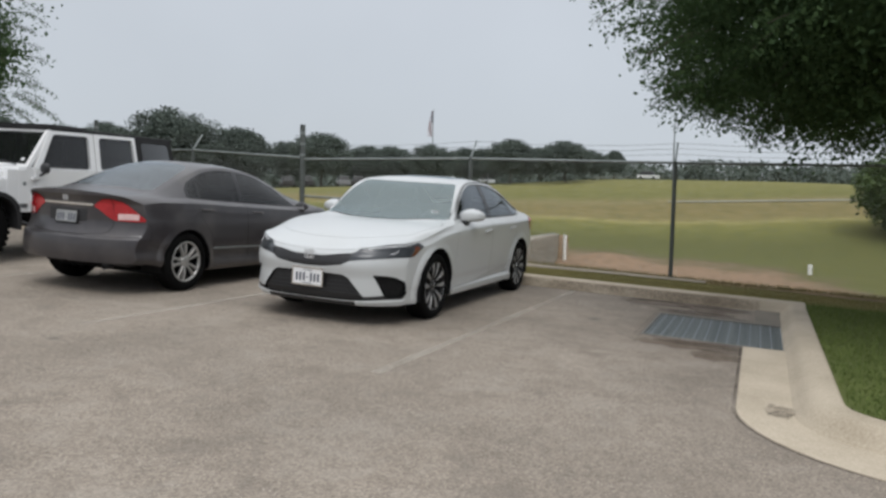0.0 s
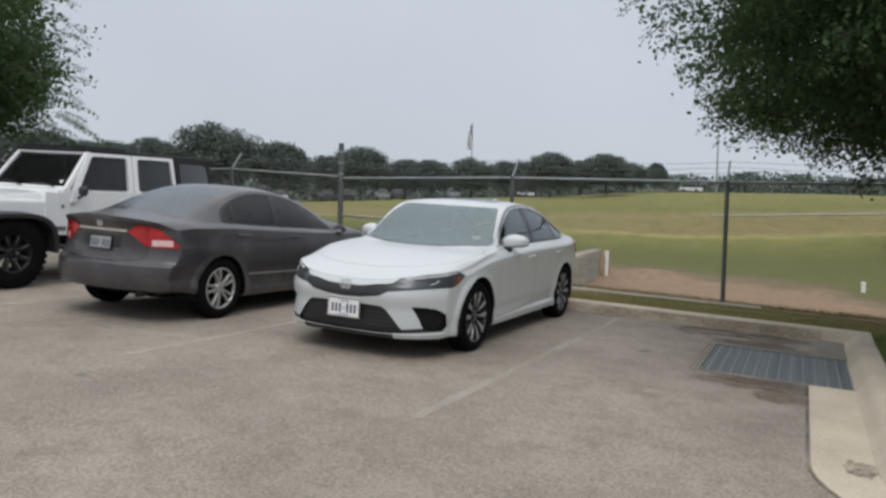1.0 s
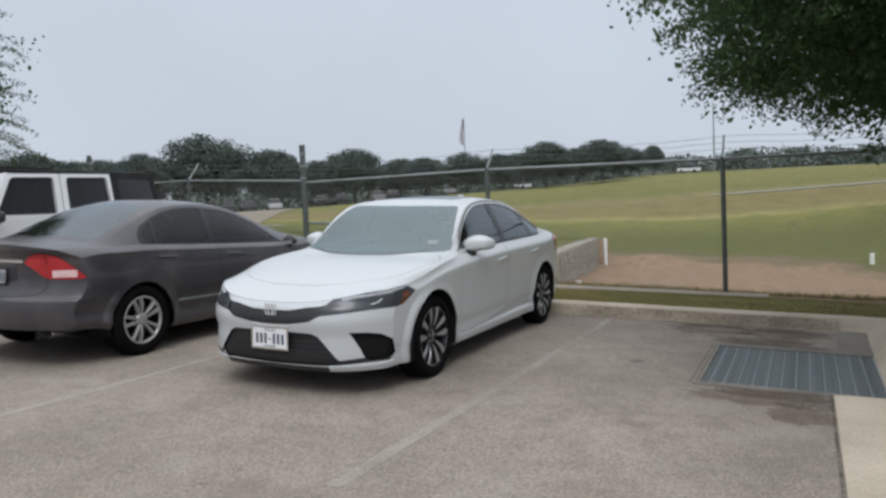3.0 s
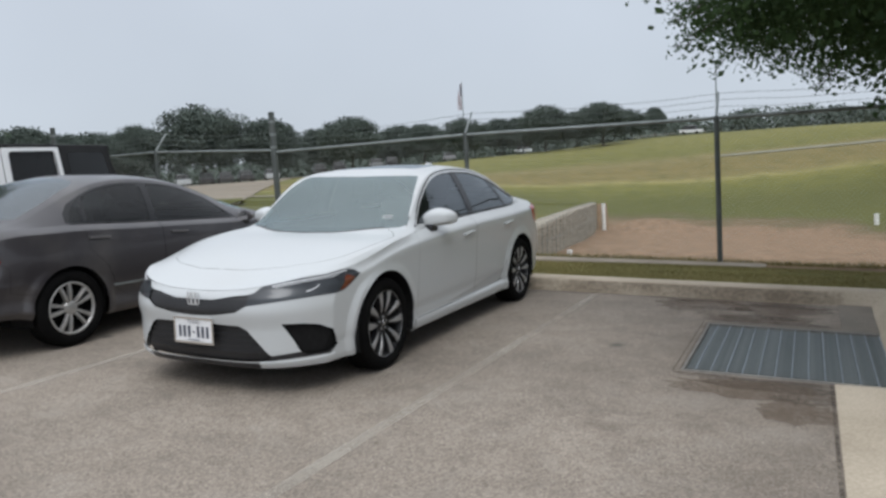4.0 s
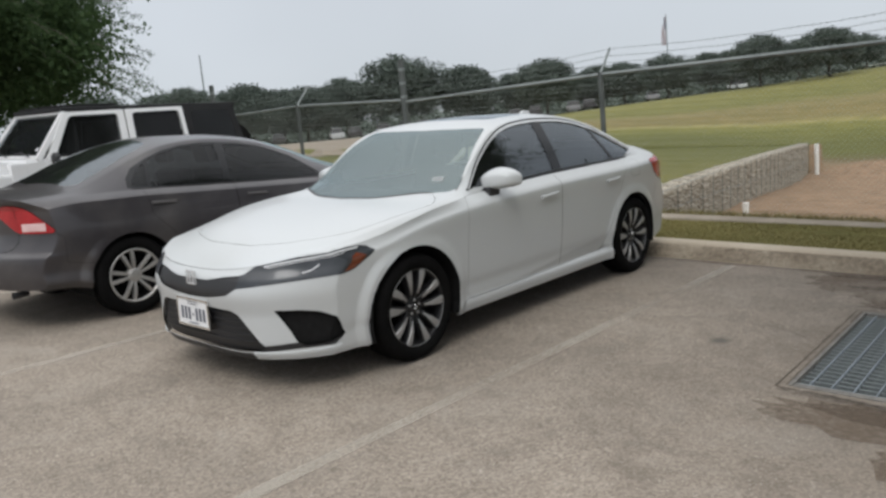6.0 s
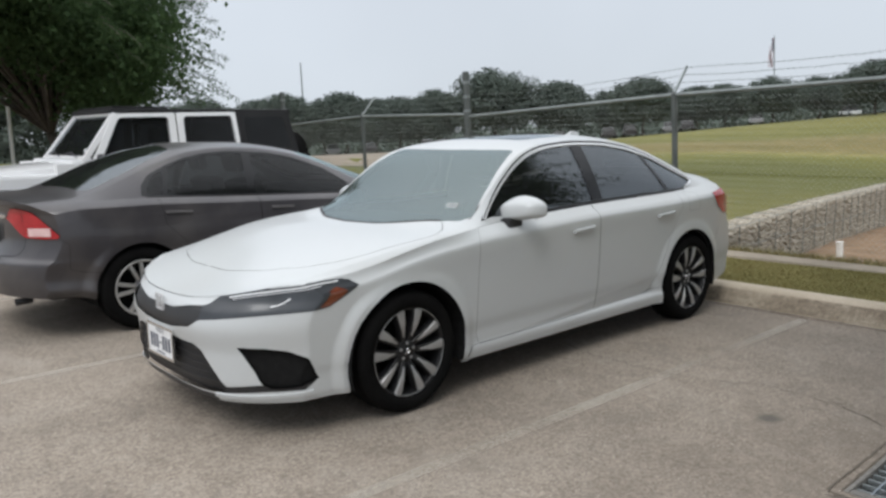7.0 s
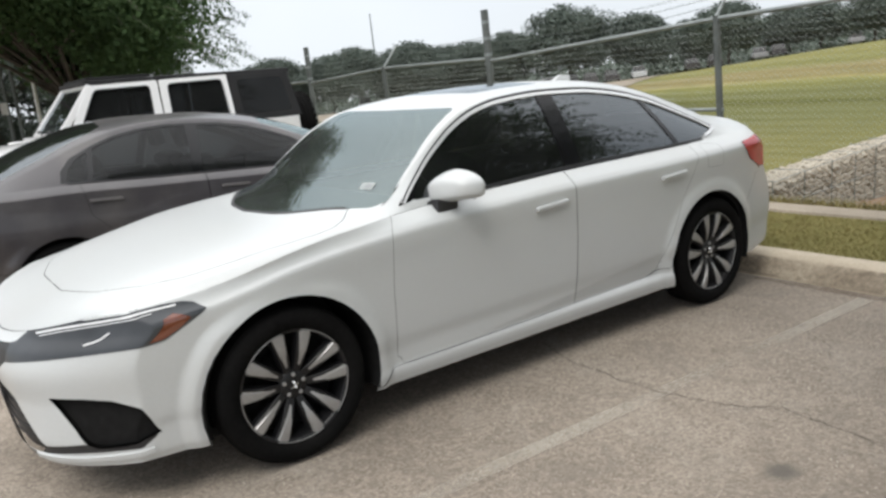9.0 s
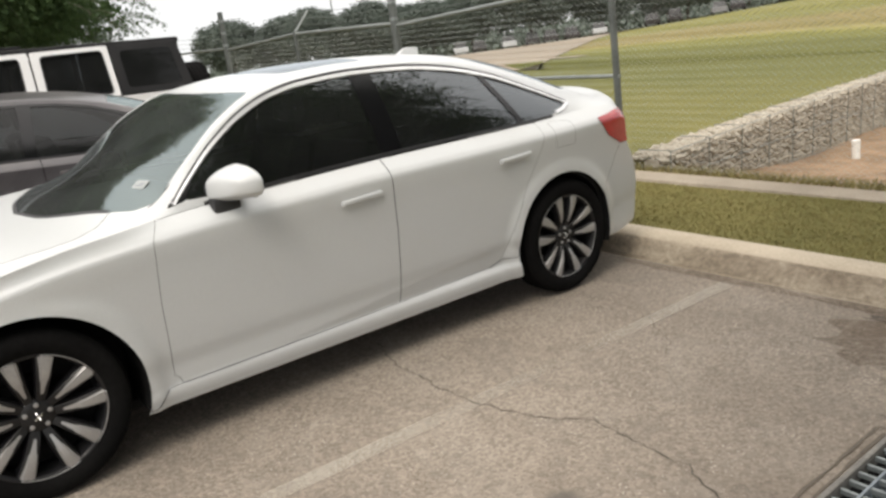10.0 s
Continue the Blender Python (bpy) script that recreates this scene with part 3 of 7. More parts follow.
tagged(patch, "concrete slab beside the storm drain", "pavement", kind="structure")


def flat_ribbon(points, width, z, seed=1, rough=0.0):
    """A flat strip along a line, of uneven width."""
    rnd = random.Random(seed)
    verts, faces = [], []
    for i, p in enumerate(points):
        a, b = Vector(points[max(i - 1, 0)]), Vector(points[min(i + 1, len(points) - 1)])
        d = (b - a).normalized()
        w = width * (1 + rough * rnd.uniform(-1, 1)) / 2
        verts += [(p[0] - d.y * w, p[1] + d.x * w, z), (p[0] + d.y * w, p[1] - d.x * w, z)]
    faces = [(2 * i, 2 * i + 1, 2 * i + 3, 2 * i + 2) for i in range(len(points) - 1)]
    return verts, faces


def jagged(points, step, amount, seed):
    rnd = random.Random(seed)
    out = []
    for a, b in zip(points, points[1:]):
        n = max(int(math.dist(a, b) / step), 1)
        for i in range(n):
            t = i / n
            out.append((a[0] + (b[0] - a[0]) * t + rnd.uniform(-amount, amount), a[1] + (b[1] - a[1]) * t + rnd.uniform(-amount, amount)))
    return out + [points[-1]]


for i, x in enumerate((1.345, -1.30, -4.0, -6.75)):
    y0 = -2.17
    line = part("parking_line", flat_ribbon([(x + 0.10 * k / 10, y0 + (3.35 - y0) * k / 10) for k in range(11)], 0.08, 0.004, i, 0.14), M_LINE, m=LOT)
    tagged(line, "worn white paint line between parking bays", "parking line", "bay lines", "structure")

CRACKS = [
    [(0.55, 1.60), (0.84, 1.52), (1.14, 1.50), (1.37, 1.51), (1.59, 1.55), (1.77, 1.62),
     (1.86, 1.72), (2.04, 1.70), (2.18, 1.68), (2.30, 1.68), (2.41, 1.62), (2.56, 1.54)],
    [(1.05, 2.63), (1.25, 2.67), (1.37, 2.62), (1.43, 2.70), (1.49, 2.77)],
    [(1.40, 2.70), (1.57, 2.55), (1.66, 2.50), (1.72, 2.38)],
]
for i, c in enumerate(CRACKS):
    crack = part("pavement_crack", flat_ribbon(jagged(c, 0.03, 0.012, i + 5), 0.0044 if i == 0 else 0.0032, 0.003, i, 0.85), M_CRACK, m=LOT)
    tagged(crack, "thin dark jagged crack in the asphalt", "crack", "cracks in the asphalt", "structure")

# storm drain: a sunk pit with a steel grating of bearing bars and cross rods
drain = thing("storm_drain", LOT @ pose(0, 0, 0), "grey steel storm drain grating sunk in the asphalt", "drain")
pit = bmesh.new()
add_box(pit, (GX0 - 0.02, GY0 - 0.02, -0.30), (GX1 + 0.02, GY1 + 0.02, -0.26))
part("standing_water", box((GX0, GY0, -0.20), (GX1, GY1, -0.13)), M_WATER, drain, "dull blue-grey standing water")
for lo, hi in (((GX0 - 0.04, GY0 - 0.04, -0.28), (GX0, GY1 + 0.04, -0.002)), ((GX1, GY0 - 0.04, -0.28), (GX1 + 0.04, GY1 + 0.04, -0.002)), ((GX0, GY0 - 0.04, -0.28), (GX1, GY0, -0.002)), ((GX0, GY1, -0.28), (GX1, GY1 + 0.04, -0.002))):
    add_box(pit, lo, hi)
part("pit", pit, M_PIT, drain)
for name, lo, hi in (("frame_side", (GX0 - 0.012, GY0 - 0.03, -0.05), (GX0 + 0.006, GY1 + 0.03, 0.006)), ("frame_side", (GX1 - 0.01, GY0 - 0.03, -0.05), (GX1 + 0.03, GY1 + 0.03, 0.006)),
                     ("frame_end", (GX0 + 0.01, GY0 - 0.03, -0.05), (GX1 - 0.01, GY0 + 0.012, 0.006)), ("frame_end", (GX0 + 0.01, GY1 - 0.012, -0.05), (GX1 - 0.01, GY1 + 0.03, 0.006))):
    part(name, box(lo, hi, 0.004), M_FRAME, drain)
bar_mesh = part("bar", box((GX0 + 0.01, -0.0055, -0.024), (GX1 - 0.01, 0.0055, -0.007)), M_GALV, drain, m=pose(0, GY0 + 0.05, 0)).data
n_bar = 24
for i in range(1, n_bar):
    ob = new("bar", bar_mesh)
    ob.parent, ob.matrix_basis = drain, pose(0, GY0 + 0.05 + (GY1 - GY0 - 0.1) * i / (n_bar - 1), 0)
rod_mesh = part("cross_rod", box((-0.0042, GY0 + 0.02, -0.036), (0.0042, GY1 - 0.02, -0.002), 0.0012), M_IRON, drain, m=pose(GX0 + 0.07, 0, 0)).data
for i in range(1, 13):
    ob = new("cross_rod", rod_mesh)
    ob.parent, ob.matrix_basis = drain, pose(GX0 + 0.07 + (GX1 - GX0 - 0.14) * i / 12, 0, 0)
for i, c in enumerate(([(GX0 - 0.060, GY0 - 0.06), (GX0 - 0.058, GY1 + 0.06)], [(GX0 - 0.055, GY1 + 0.065), (3.2, GY1 + 0.075), (3.66, GY1 + 0.06)], [(GX0 - 0.055, GY0 - 0.07), (3.2, GY0 - 0.10), (3.60, GY0 - 0.08)], [(GX0 - 0.022, GY0 - 0.03), (GX0 - 0.022, GY1 + 0.03)])):
    seam = part("drain_seam", flat_ribbon(jagged(c, 0.05, 0.003, i + 31), 0.010, 0.003, i, 0.6), M_SEAM, m=LOT)
    tagged(seam, "dirt filled seam round the storm drain", "seam", "seams round the drain", "structure")


def blot(cx, cy, rx, ry, seed, z=0.0035):
    """A flat stain of uneven outline."""
    rnd = random.Random(seed)
    n = 28
    verts = [(cx, cy, z)] + [(cx + rx * (1 + rnd.uniform(-0.25, 0.2)) * math.cos(2 * math.pi * k / n), cy + ry * (1 + rnd.uniform(-0.25, 0.2)) * math.sin(2 * math.pi * k / n), z) for k in range(n)]
    return verts, [(0, 1 + k, 1 + (k + 1) % n) for k in range(n)]


for i, (cx, cy, rx, ry) in enumerate(((3.25, 0.50, 0.42, 0.10), (3.42, 0.30, 0.20, 0.09), (3.05, 2.62, 0.35, 0.12), (2.75, 2.95, 0.30, 0.08), (2.55, 3.28, 0.35, 0.06), (3.3, 3.22, 0.45, 0.12), (3.32, 0.62, 0.30, 0.05), (2.86, 0.64, 0.22, 0.04), (3.15, 2.42, 0.55, 0.06), (3.86, -1.55, 0.10, 0.16))):
    stain = part("damp_stain", blot(cx, cy, rx, ry, i, 0.017 if cx > 3.8 else 0.0035), M_STAIN, m=LOT)
    tagged(stain, "brown damp dirt stain on the asphalt", "stain", "stains round the drain", "structure")

for i, (cx, cy, rx, ry) in enumerate(((3.05, 2.62, 0.50, 0.22), (2.55, 3.05, 0.45, 0.30), (3.25, 3.05, 0.40, 0.28), (2.70, 3.37, 0.85, 0.06), (1.30, 3.38, 0.75, 0.05), (3.15, 0.42, 0.50, 0.20), (3.40, 0.05, 0.22, 0.22))):
    grime = part("grime_stain", blot(cx, cy, rx, ry, i + 40, 0.0045), M_GRIME, m=LOT)
    tagged(grime, "faint brown silt stain on the asphalt", "stain", "stains round the drain", "structure")

# ---------------------------------------------------------------- fence, ledge, gabion wall, stakes
ledge = part("concrete_strip", sweep([(x, 5.06 + 0.015 * math.sin(x * 0.9)) for x in np.arange(-30, 3.01, 0.5)], [(-0.13, -0.05), (-0.125, 0.105), (-0.11, 0.128), (0.14, 0.135), (0.15, 0.0)]), M_LEDGE, m=LOT)
tagged(ledge, "low weathered concrete strip along the fence foot", "concrete strip", kind="structure")

FENCE_Y = 5.30
fence = thing("chain_link_fence", pose(0, 0, 0), "grey galvanised chain link fence with barbed wire", "fence")


def at_fence(x, z, y=FENCE_Y):
    return LOT @ Vector((x, y, z))


POSTS = [(-13.6, 1.62, 0.03, 1), (-9.2, 1.62, 0.045, 0), (-6.66, 1.70, 0.03, 1), (-4.13, 1.66, 0.048, 0), (-0.82, 1.785, 0.032, 1), (2.48, 1.865, 0.032, 1), (6.3, 1.98, 0.032, 1), (9.8, 2.10, 0.032, 1)]
for x, z, r, arm in POSTS:
    foot = at_fence(x, 0.05)
    top = Vector((foot.x, foot.y, at_fence(x, z).z + (0.02 if arm else 0.60)))
    post = part("post", tube([foot, top], r, 12), M_POST, fence, smooth=False)
    if arm:
        part("barb_arm", tube([top, top + Vector((0, 0.06, 0.06)), top + Vector((0, 0.27, 0.30))], 0.016, 6), M_GALV, post)
    else:
        for k in range(3):
            part("band", lathe([(-0.02, r + 0.004), (0.02, r + 0.004)], 12), M_GALV, post, m=Matrix.Translation(Vector((top.x, top.y, top.z - 0.55 + 0.2 * k))) @ pose(0, 0, 0, 0, 90, 0))
rng = random.Random(4)
for (xa, za, ra, aa), (xb, zb, rb, ab) in zip(POSTS, POSTS[1:]):
    a, b = at_fence(xa, za), at_fence(xb, zb)
    a.x, b.x = at_fence(xa, 0).x, at_fence(xb, 0).x
    if not aa:
        a.z -= 0.03
    part("top_rail", tube([a, b], 0.021, 8), M_GALV, fence)
    for k in range(3):
        pts = []
        for i in range(17):
            t = i / 16
            p = a.lerp(b, t) + Vector((0, 0.10 + 0.075 * k, 0.12 + 0.085 * k + 0.02))
            pts.append(p + Vector((0, 0, -0.05 * 4 * t * (1 - t) + rng.uniform(-0.006, 0.006))))
        barbs = []
        for i in range(1, 48):
            t = i / 48
            j = min(int(t * 16), 15)
            p = pts[j].lerp(pts[j + 1], t * 16 - j)
            s = rng.choice((-1, 1))
            barbs.append(tube([p + Vector((0.009, 0.006, 0.015 * s)), p - Vector((0.009, 0.006, 0.015 * s))], 0.0013, 3, cap=False))
        part("barbed_wire", join(tube(pts, 0.0022, 4, cap=False), *barbs), M_GALVW, fence)


def link_panel(a, b, low, high):
    """Woven diamond wire between two posts: zigzag wires side by side."""
    cell, r = 0.06, 0.0023
    n, rows = int((b - a).length / cell), int((high - low) / (cell * 0.5))
    d = (b - a).normalized()
    verts, faces = [], []
    for i in range(n):
        base = a + d * (cell * (i + 0.5))
        o = len(verts)
        for j in range(rows + 1):
            side = 0.5 if j % 2 else -0.5
            c = base + d * (cell * 0.5 * side * 2.02) + Vector((0, 0.0015 * side, low + j * cell * 0.5))
            verts += [c + d * r + Vector((0, r, 0)), c + Vector((0, -r, 0)), c - d * r + Vector((0, r, 0))]
        for j in range(rows):
            for k in range(3):
                k2 = (k + 1) % 3
                faces.append((o + 3 * j + k, o + 3 * j + k2, o + 3 * j + 3 + k2, o + 3 * j + 3 + k))
    return verts, faces


for (xa, za, ra, aa), (xb, zb, rb, ab) in zip(POSTS[1:], POSTS[2:-1]):
    a, b = at_fence(xa, 0), at_fence(xb, 0)
    low = 0.12
    high = 0.5 * (at_fence(xa, za).z - a.z + at_fence(xb, zb).z - b.z)
    tagged(part("link_mesh", link_panel(a, b, low, high), M_LINK, fence), "woven diamond wire mesh", kind="stuff")

part("brace_rail", tube([at_fence(-4.13, 0.955), at_fence(-0.82, 0.955)], 0.019, 8), M_GALV, fence)

# gabion wall: wire baskets packed with pale stones
gabion = thing("gabion_wall", pose(0, 0, 0), "pale stone gabion retaining wall in wire baskets", "wall")
WALL_TOP = curve_of((0, 0.235), (0.14, 0.145), (0.35, -0.03), (1.0, -0.68))
WALL_FOOT = curve_of((0, -0.22), (0.15, -0.52), (0.36, -0.98), (1.0, -2.05))
wdir = Vector((WALL_B[0] - WALL_A[0], WALL_B[1] - WALL_A[1], 0))
w_len = wdir.length
wdir.normalize()
wright = Vector((wdir.y, -wdir.x, 0))
W_THICK = 0.27


def wall_point(d, o, z):
    p = Vector((WALL_A[0], WALL_A[1], 0)) + wdir * d + wright * o
    return LOT @ Vector((p.x, p.y, z))


def stone_shapes(count):
    out = []
    rnd = random.Random(8)
    for k in range(count):
        bm = bmesh.new()
        bmesh.ops.create_icosphere(bm, subdivisions=1, radius=0.5)
        for v in bm.verts:
            v.co *= rnd.uniform(0.82, 1.12)
            v.co.z *= 0.72
        me = bpy.data.meshes.new("stone")
        bm.to_mesh(me)
        bm.free()
        me.materials.append(M_STONE)
        out.append(me)
    return out


core_v, core_f = [], []
for i in range(26):
    d = w_len * i / 25
    t, f = WALL_TOP(i / 25) - 0.05, WALL_FOOT(i / 25) - 0.3
    core_v += [wall_point(d, -0.06, f), wall_point(d, -0.06, t), wall_point(d, -W_THICK + 0.05, t), wall_point(d, -W_THICK + 0.05, f)]
for i in range(25):
    for k in range(4):
        k2 = (k + 1) % 4
        core_f.append((4 * i + k, 4 * i + k2, 4 * i + 4 + k2, 4 * i + 4 + k))
core_f += [(0, 1, 2, 3), (103, 102, 101, 100)]
part("rubble_core", (core_v, core_f), M_STONE, gabion)
rng = random.Random(12)
shapes = stone_shapes(7)
far_v, far_f = [], []
made = 0
columns = list(np.arange(0.04, 9.0, 0.072)) + list(np.arange(9.0, w_len, 0.11))
for d in columns:
    u = d / w_len
    near = 0.70 if d < 9.0 else 1.0
    spots = []
    z = WALL_TOP(u) - 0.05
    for k in range(6 if near < 1 else 4):
        spots.append((-0.06 - 0.085 * near * k, WALL_TOP(u) - 0.035))
    while z > WALL_FOOT(u) - 0.20:
        spots.append((-0.045, z - 0.02))
        z -= 0.074 * near
    for o, z in spots:
        c = wall_point(d + rng.uniform(-0.03, 0.03), o + rng.uniform(-0.015, 0.012), z + rng.uniform(-0.012, 0.012))
        size = rng.uniform(0.098, 0.150) * near
        m = Matrix.Translation(c) @ pose(0, 0, 0, rng.uniform(-25, 25), rng.uniform(-25, 25), rng.uniform(0, 360)) @ Matrix.Diagonal((size * 1.15, size, size, 1))
        me = rng.choice(shapes)
        if made < 300 and near < 1:
            ob = new("stone", me)
            ob.parent, ob.matrix_basis = gabion, m
            made += 1
        else:
            o2 = len(far_v)
            far_v += [m @ v.co for v in me.vertices]
            far_f += [tuple(q + o2 for q in p.vertices) for p in me.polygons]
tagged(part("stone_fill", (far_v, far_f), M_STONE, gabion), "pale rounded stones packed together", kind="stuff")
wires = []
for i in range(int(w_len / 0.9) + 1):
    d = min(0.9 * i, w_len)
    u = d / w_len
    wires.append(tube([wall_point(d, 0.035, WALL_FOOT(u)), wall_point(d, 0.035, WALL_TOP(u) + 0.04), wall_point(d, -W_THICK, WALL_TOP(u) + 0.045)], 0.006, 4))
for k in (0.0, 0.5, 1.0):
    wires.append(tube([wall_point(w_len * i / 20, 0.04, WALL_FOOT(i / 20) * (1 - k) + (WALL_TOP(i / 20) + 0.03) * k) for i in range(21)], 0.005, 4))
part("basket_wire", join(*wires), M_GALVW, gabion)


def stake(x, y, z, height, r, label):
    ob = thing("marker_pipe", LOT @ pose(x, y, z, 0, -2.4, 0), label, "pipe")
    part("pipe", lathe([(0.0, 0.0), (0.0, r), (height - 0.01, r), (height, r * 0.85), (height, r * 0.6), (height - 0.06, r * 0.6)], 14), M_PVC, ob, m=pose(0, 0, 0, 0, -90, 0), smooth=False)
    part("cap", lathe([(height - 0.05, r + 0.004), (height + 0.004, r + 0.004), (height + 0.006, 0.0)], 14), M_PVC, ob, m=pose(0, 0, 0, 0, -90, 0))
    return ob


stake(-4.95, 29.9, -2.0, 1.32, 0.085, "tall white plastic pipe at the gabion wall's end")
stake(-0.73, 9.85, -0.62, 0.26, 0.05, "short white plastic pipe in bare earth")
stake(6.2, 34.2, -1.90, 0.53, 0.10, "white plastic pipe standing in the field")

# ---------------------------------------------------------------- cars: a skin over smooth station curves, cut into panels
def dense(poly, step=0.02):
    out = []
    for (ax, ay), (bx, by) in zip(poly, poly[1:] + poly[:1]):
        n = max(int(math.hypot(bx - ax, by - ay) / step), 1)
        out += [(ax + (bx - ax) * i / n, ay + (by - ay) * i / n) for i in range(n)]
    return out


class Skin:
    """One half of a car's skin (x > 0; its nose towards -y) in three charts: low (round the flanks, by length a and height z),
    side (belt to roof rail, by station s and height) and top (bonnet, screens, roof, boot, by x and station s)."""

    def __init__(self, c):
        self.c = c
        self.s0, self.s1 = c["s0"], c["s1"]
        self.w0, self.w1 = c["half"](self.s0), c["half"](self.s1)
        self.a1 = self.w0 + self.s1 - self.s0          # where the tail begins in the low chart

    def bow(self, x, s, z):
        c = self.c
        f = min(max((c["nose_end"] - s) / (c["nose_end"] - self.s0), 0), 1)
        r = min(max((s - c["tail_start"]) / (self.s1 - c["tail_start"]), 0), 1)
        return (c["nose_bow"] * (abs(x) / 0.8) ** c["nose_round"] * f ** 1.5 + c["nose_lean"](z) * f ** 4
                - c["tail_bow"] * (abs(x) / 0.8) ** 2.6 * r ** 1.6 - c["tail_lean"](z) * r ** 4)

    def place(self, x, s, z):
        return Vector((x, s + self.bow(x, s, z), z))

    def flank(self, s, f):
        c = self.c
        w = c["half"](s)
        roll = max((f - 0.93) / 0.07, 0) ** 1.3
        sill = c["sill"] * (1 - smoothstep(0.075, 0.125, f)) * smoothstep(0.30, 0.50, s) * (1 - smoothstep(2.20, 2.45, s))
        fold = 0.10 + 0.17 * smoothstep(0.5, 2.5, s)      # a fold that rises along the doors, hollow below it
        hollow = c["hollow"] * max(fold - f, 0) * smoothstep(0.085, 0.12, f) * smoothstep(0.5, 0.9, s) * (1 - smoothstep(2.20, 2.42, s))
        return w - c["inset"](f) + sill - hollow - (w - c["inset"](1.0) - c["belt_x"](s)) * roll

    def top_z(self, x, s):
        c = self.c
        xr, zr, zc = c["rail_x"](s), c["rail_z"](s), c["mid_z"](s)
        x = abs(x)
        if x <= xr:
            return zc - (zc - zr) * (x / xr) ** c["crown"]
        xe, ze = c["belt_x"](s), c["belt_z"](s)
        return zr + (ze - zr) * min((x - xr) / max(xe - xr, 1e-4), 1)

    def foot_z(self, x, s):
        return self.c["foot"](s)

    def low_point(self, a, z):
        if a < self.w0:
            s, k = self.s0, a / self.w0
        elif a <= self.a1:
            s, k = self.s0 + a - self.w0, 1.0
        else:
            s, k = self.s1, 1 - (a - self.a1) / self.w1
        k = min(max(k, 0), 1)
        zb = self.c["foot"](s)
        xt = k * self.c["belt_x"](s)
        zt = self.top_z(xt, s)
        f = min(max((z - zb) / (zt - zb), 0), 1)
        q = zb + f * (zt - zb)
        x = self.flank(s, f)
        p = self.place(k * x, s, q)
        for yc, zc, r, wide in self.c["arches"]:      # the body swells a little round each wheel arch
            d = math.hypot(p.y - yc, q - zc)
            if d < r + 0.085 and k > 0.7:
                p.x += min(max(wide - p.x, 0), 0.024) * (1 - smoothstep(r + 0.02, r + 0.085, d)) * (1 - smoothstep(0.70, 0.88, f))
        return p

    def arch_hole(self, yc, zc, r, n=60):
        """The outline of a round wheel arch in the low chart."""
        out = []
        for i in range(n):
            a = 2 * math.pi * i / n
            y, z = yc + r * math.cos(a), zc + r * math.sin(a)
            s = y
            for _ in range(30):
                s += 0.6 * (y - self.low_point(self.w0 + s - self.s0, z).y)
            out.append((self.w0 + s - self.s0, z))
        return out

    def low_range(self, a):
        s = self.s0 if a < self.w0 else min(self.s0 + a - self.w0, self.s1)
        k = a / self.w0 if a < self.w0 else (1.0 if a <= self.a1 else 1 - (a - self.a1) / self.w1)
        return self.c["foot"](s), self.top_z(k * self.c["belt_x"](s), s)

    def side_point(self, s, q):
        c = self.c
        xe, ze, xr, zr = c["belt_x"](s), c["belt_z"](s), c["rail_x"](s), c["rail_z"](s)
        swell = c["swell"] * 4 * q * (1 - q) * min(max((zr - ze) / 0.3, 0), 1)
        return self.place(xe + (xr - xe) * q + swell, s, ze + (zr - ze) * q)

    def side_q(self, s, z):
        ze, zr = self.c["belt_z"](s), self.c["rail_z"](s)
        return (z - ze) / max(zr - ze, 0.004)

    def top_point(self, x, s):
        return self.place(x, s, self.top_z(x, s))


QS = 0.4     # metres that stand for the whole belt-to-rail height in the side chart


def cut_chart(us, vs_of, regions):
    """A grid in chart coordinates, its faces sorted into named regions, with the region borders drawn onto their outlines."""
    nu = len(us)
    rows = len(vs_of(us[0]))
    pts = [[u, v] for u in us for v in vs_of(u)]
    faces, names = [], []
    for i in range(nu - 1):
        for j in range(rows - 1):
            f = (i * rows + j, (i + 1) * rows + j, (i + 1) * rows + j + 1, i * rows + j + 1)
            cx, cy = sum(pts[k][0] for k in f) / 4, sum(pts[k][1] for k in f) / 4
            label = "body"
            for name, poly, lo, hi in regions:
                if lo[0] <= cx <= hi[0] and lo[1] <= cy <= hi[1] and inside(poly, cx, cy):
                    label = name
                    break
            faces.append(f)
            names.append(label)
    around = {}
    for f, label in zip(faces, names):
        for k in f:
            around.setdefault(k, set()).add(label)
    order = {}
    for i, (name, poly, lo, hi) in enumerate(regions):
        order.setdefault(name, []).append((i, poly))
    for k, labels in around.items():
        if len(labels) < 2:
            continue
        best = None
        for name in sorted(labels - {"body"}, key=lambda n: order[n][0][0])[:1]:
            for i, poly in order[name]:
                d, w = nearest_on(poly, *pts[k])
                if best is None or d < best[0]:
                    best = (d, w)
        if best and best[0] < 0.05:
            pts[k] = list(best[1])
    return pts, faces, names


def region(name, poly):
    xs, ys = [p[0] for p in poly], [p[1] for p in poly]
    return (name, poly, (min(xs) - 0.01, min(ys) - 0.01), (max(xs) + 0.01, max(ys) + 0.01))


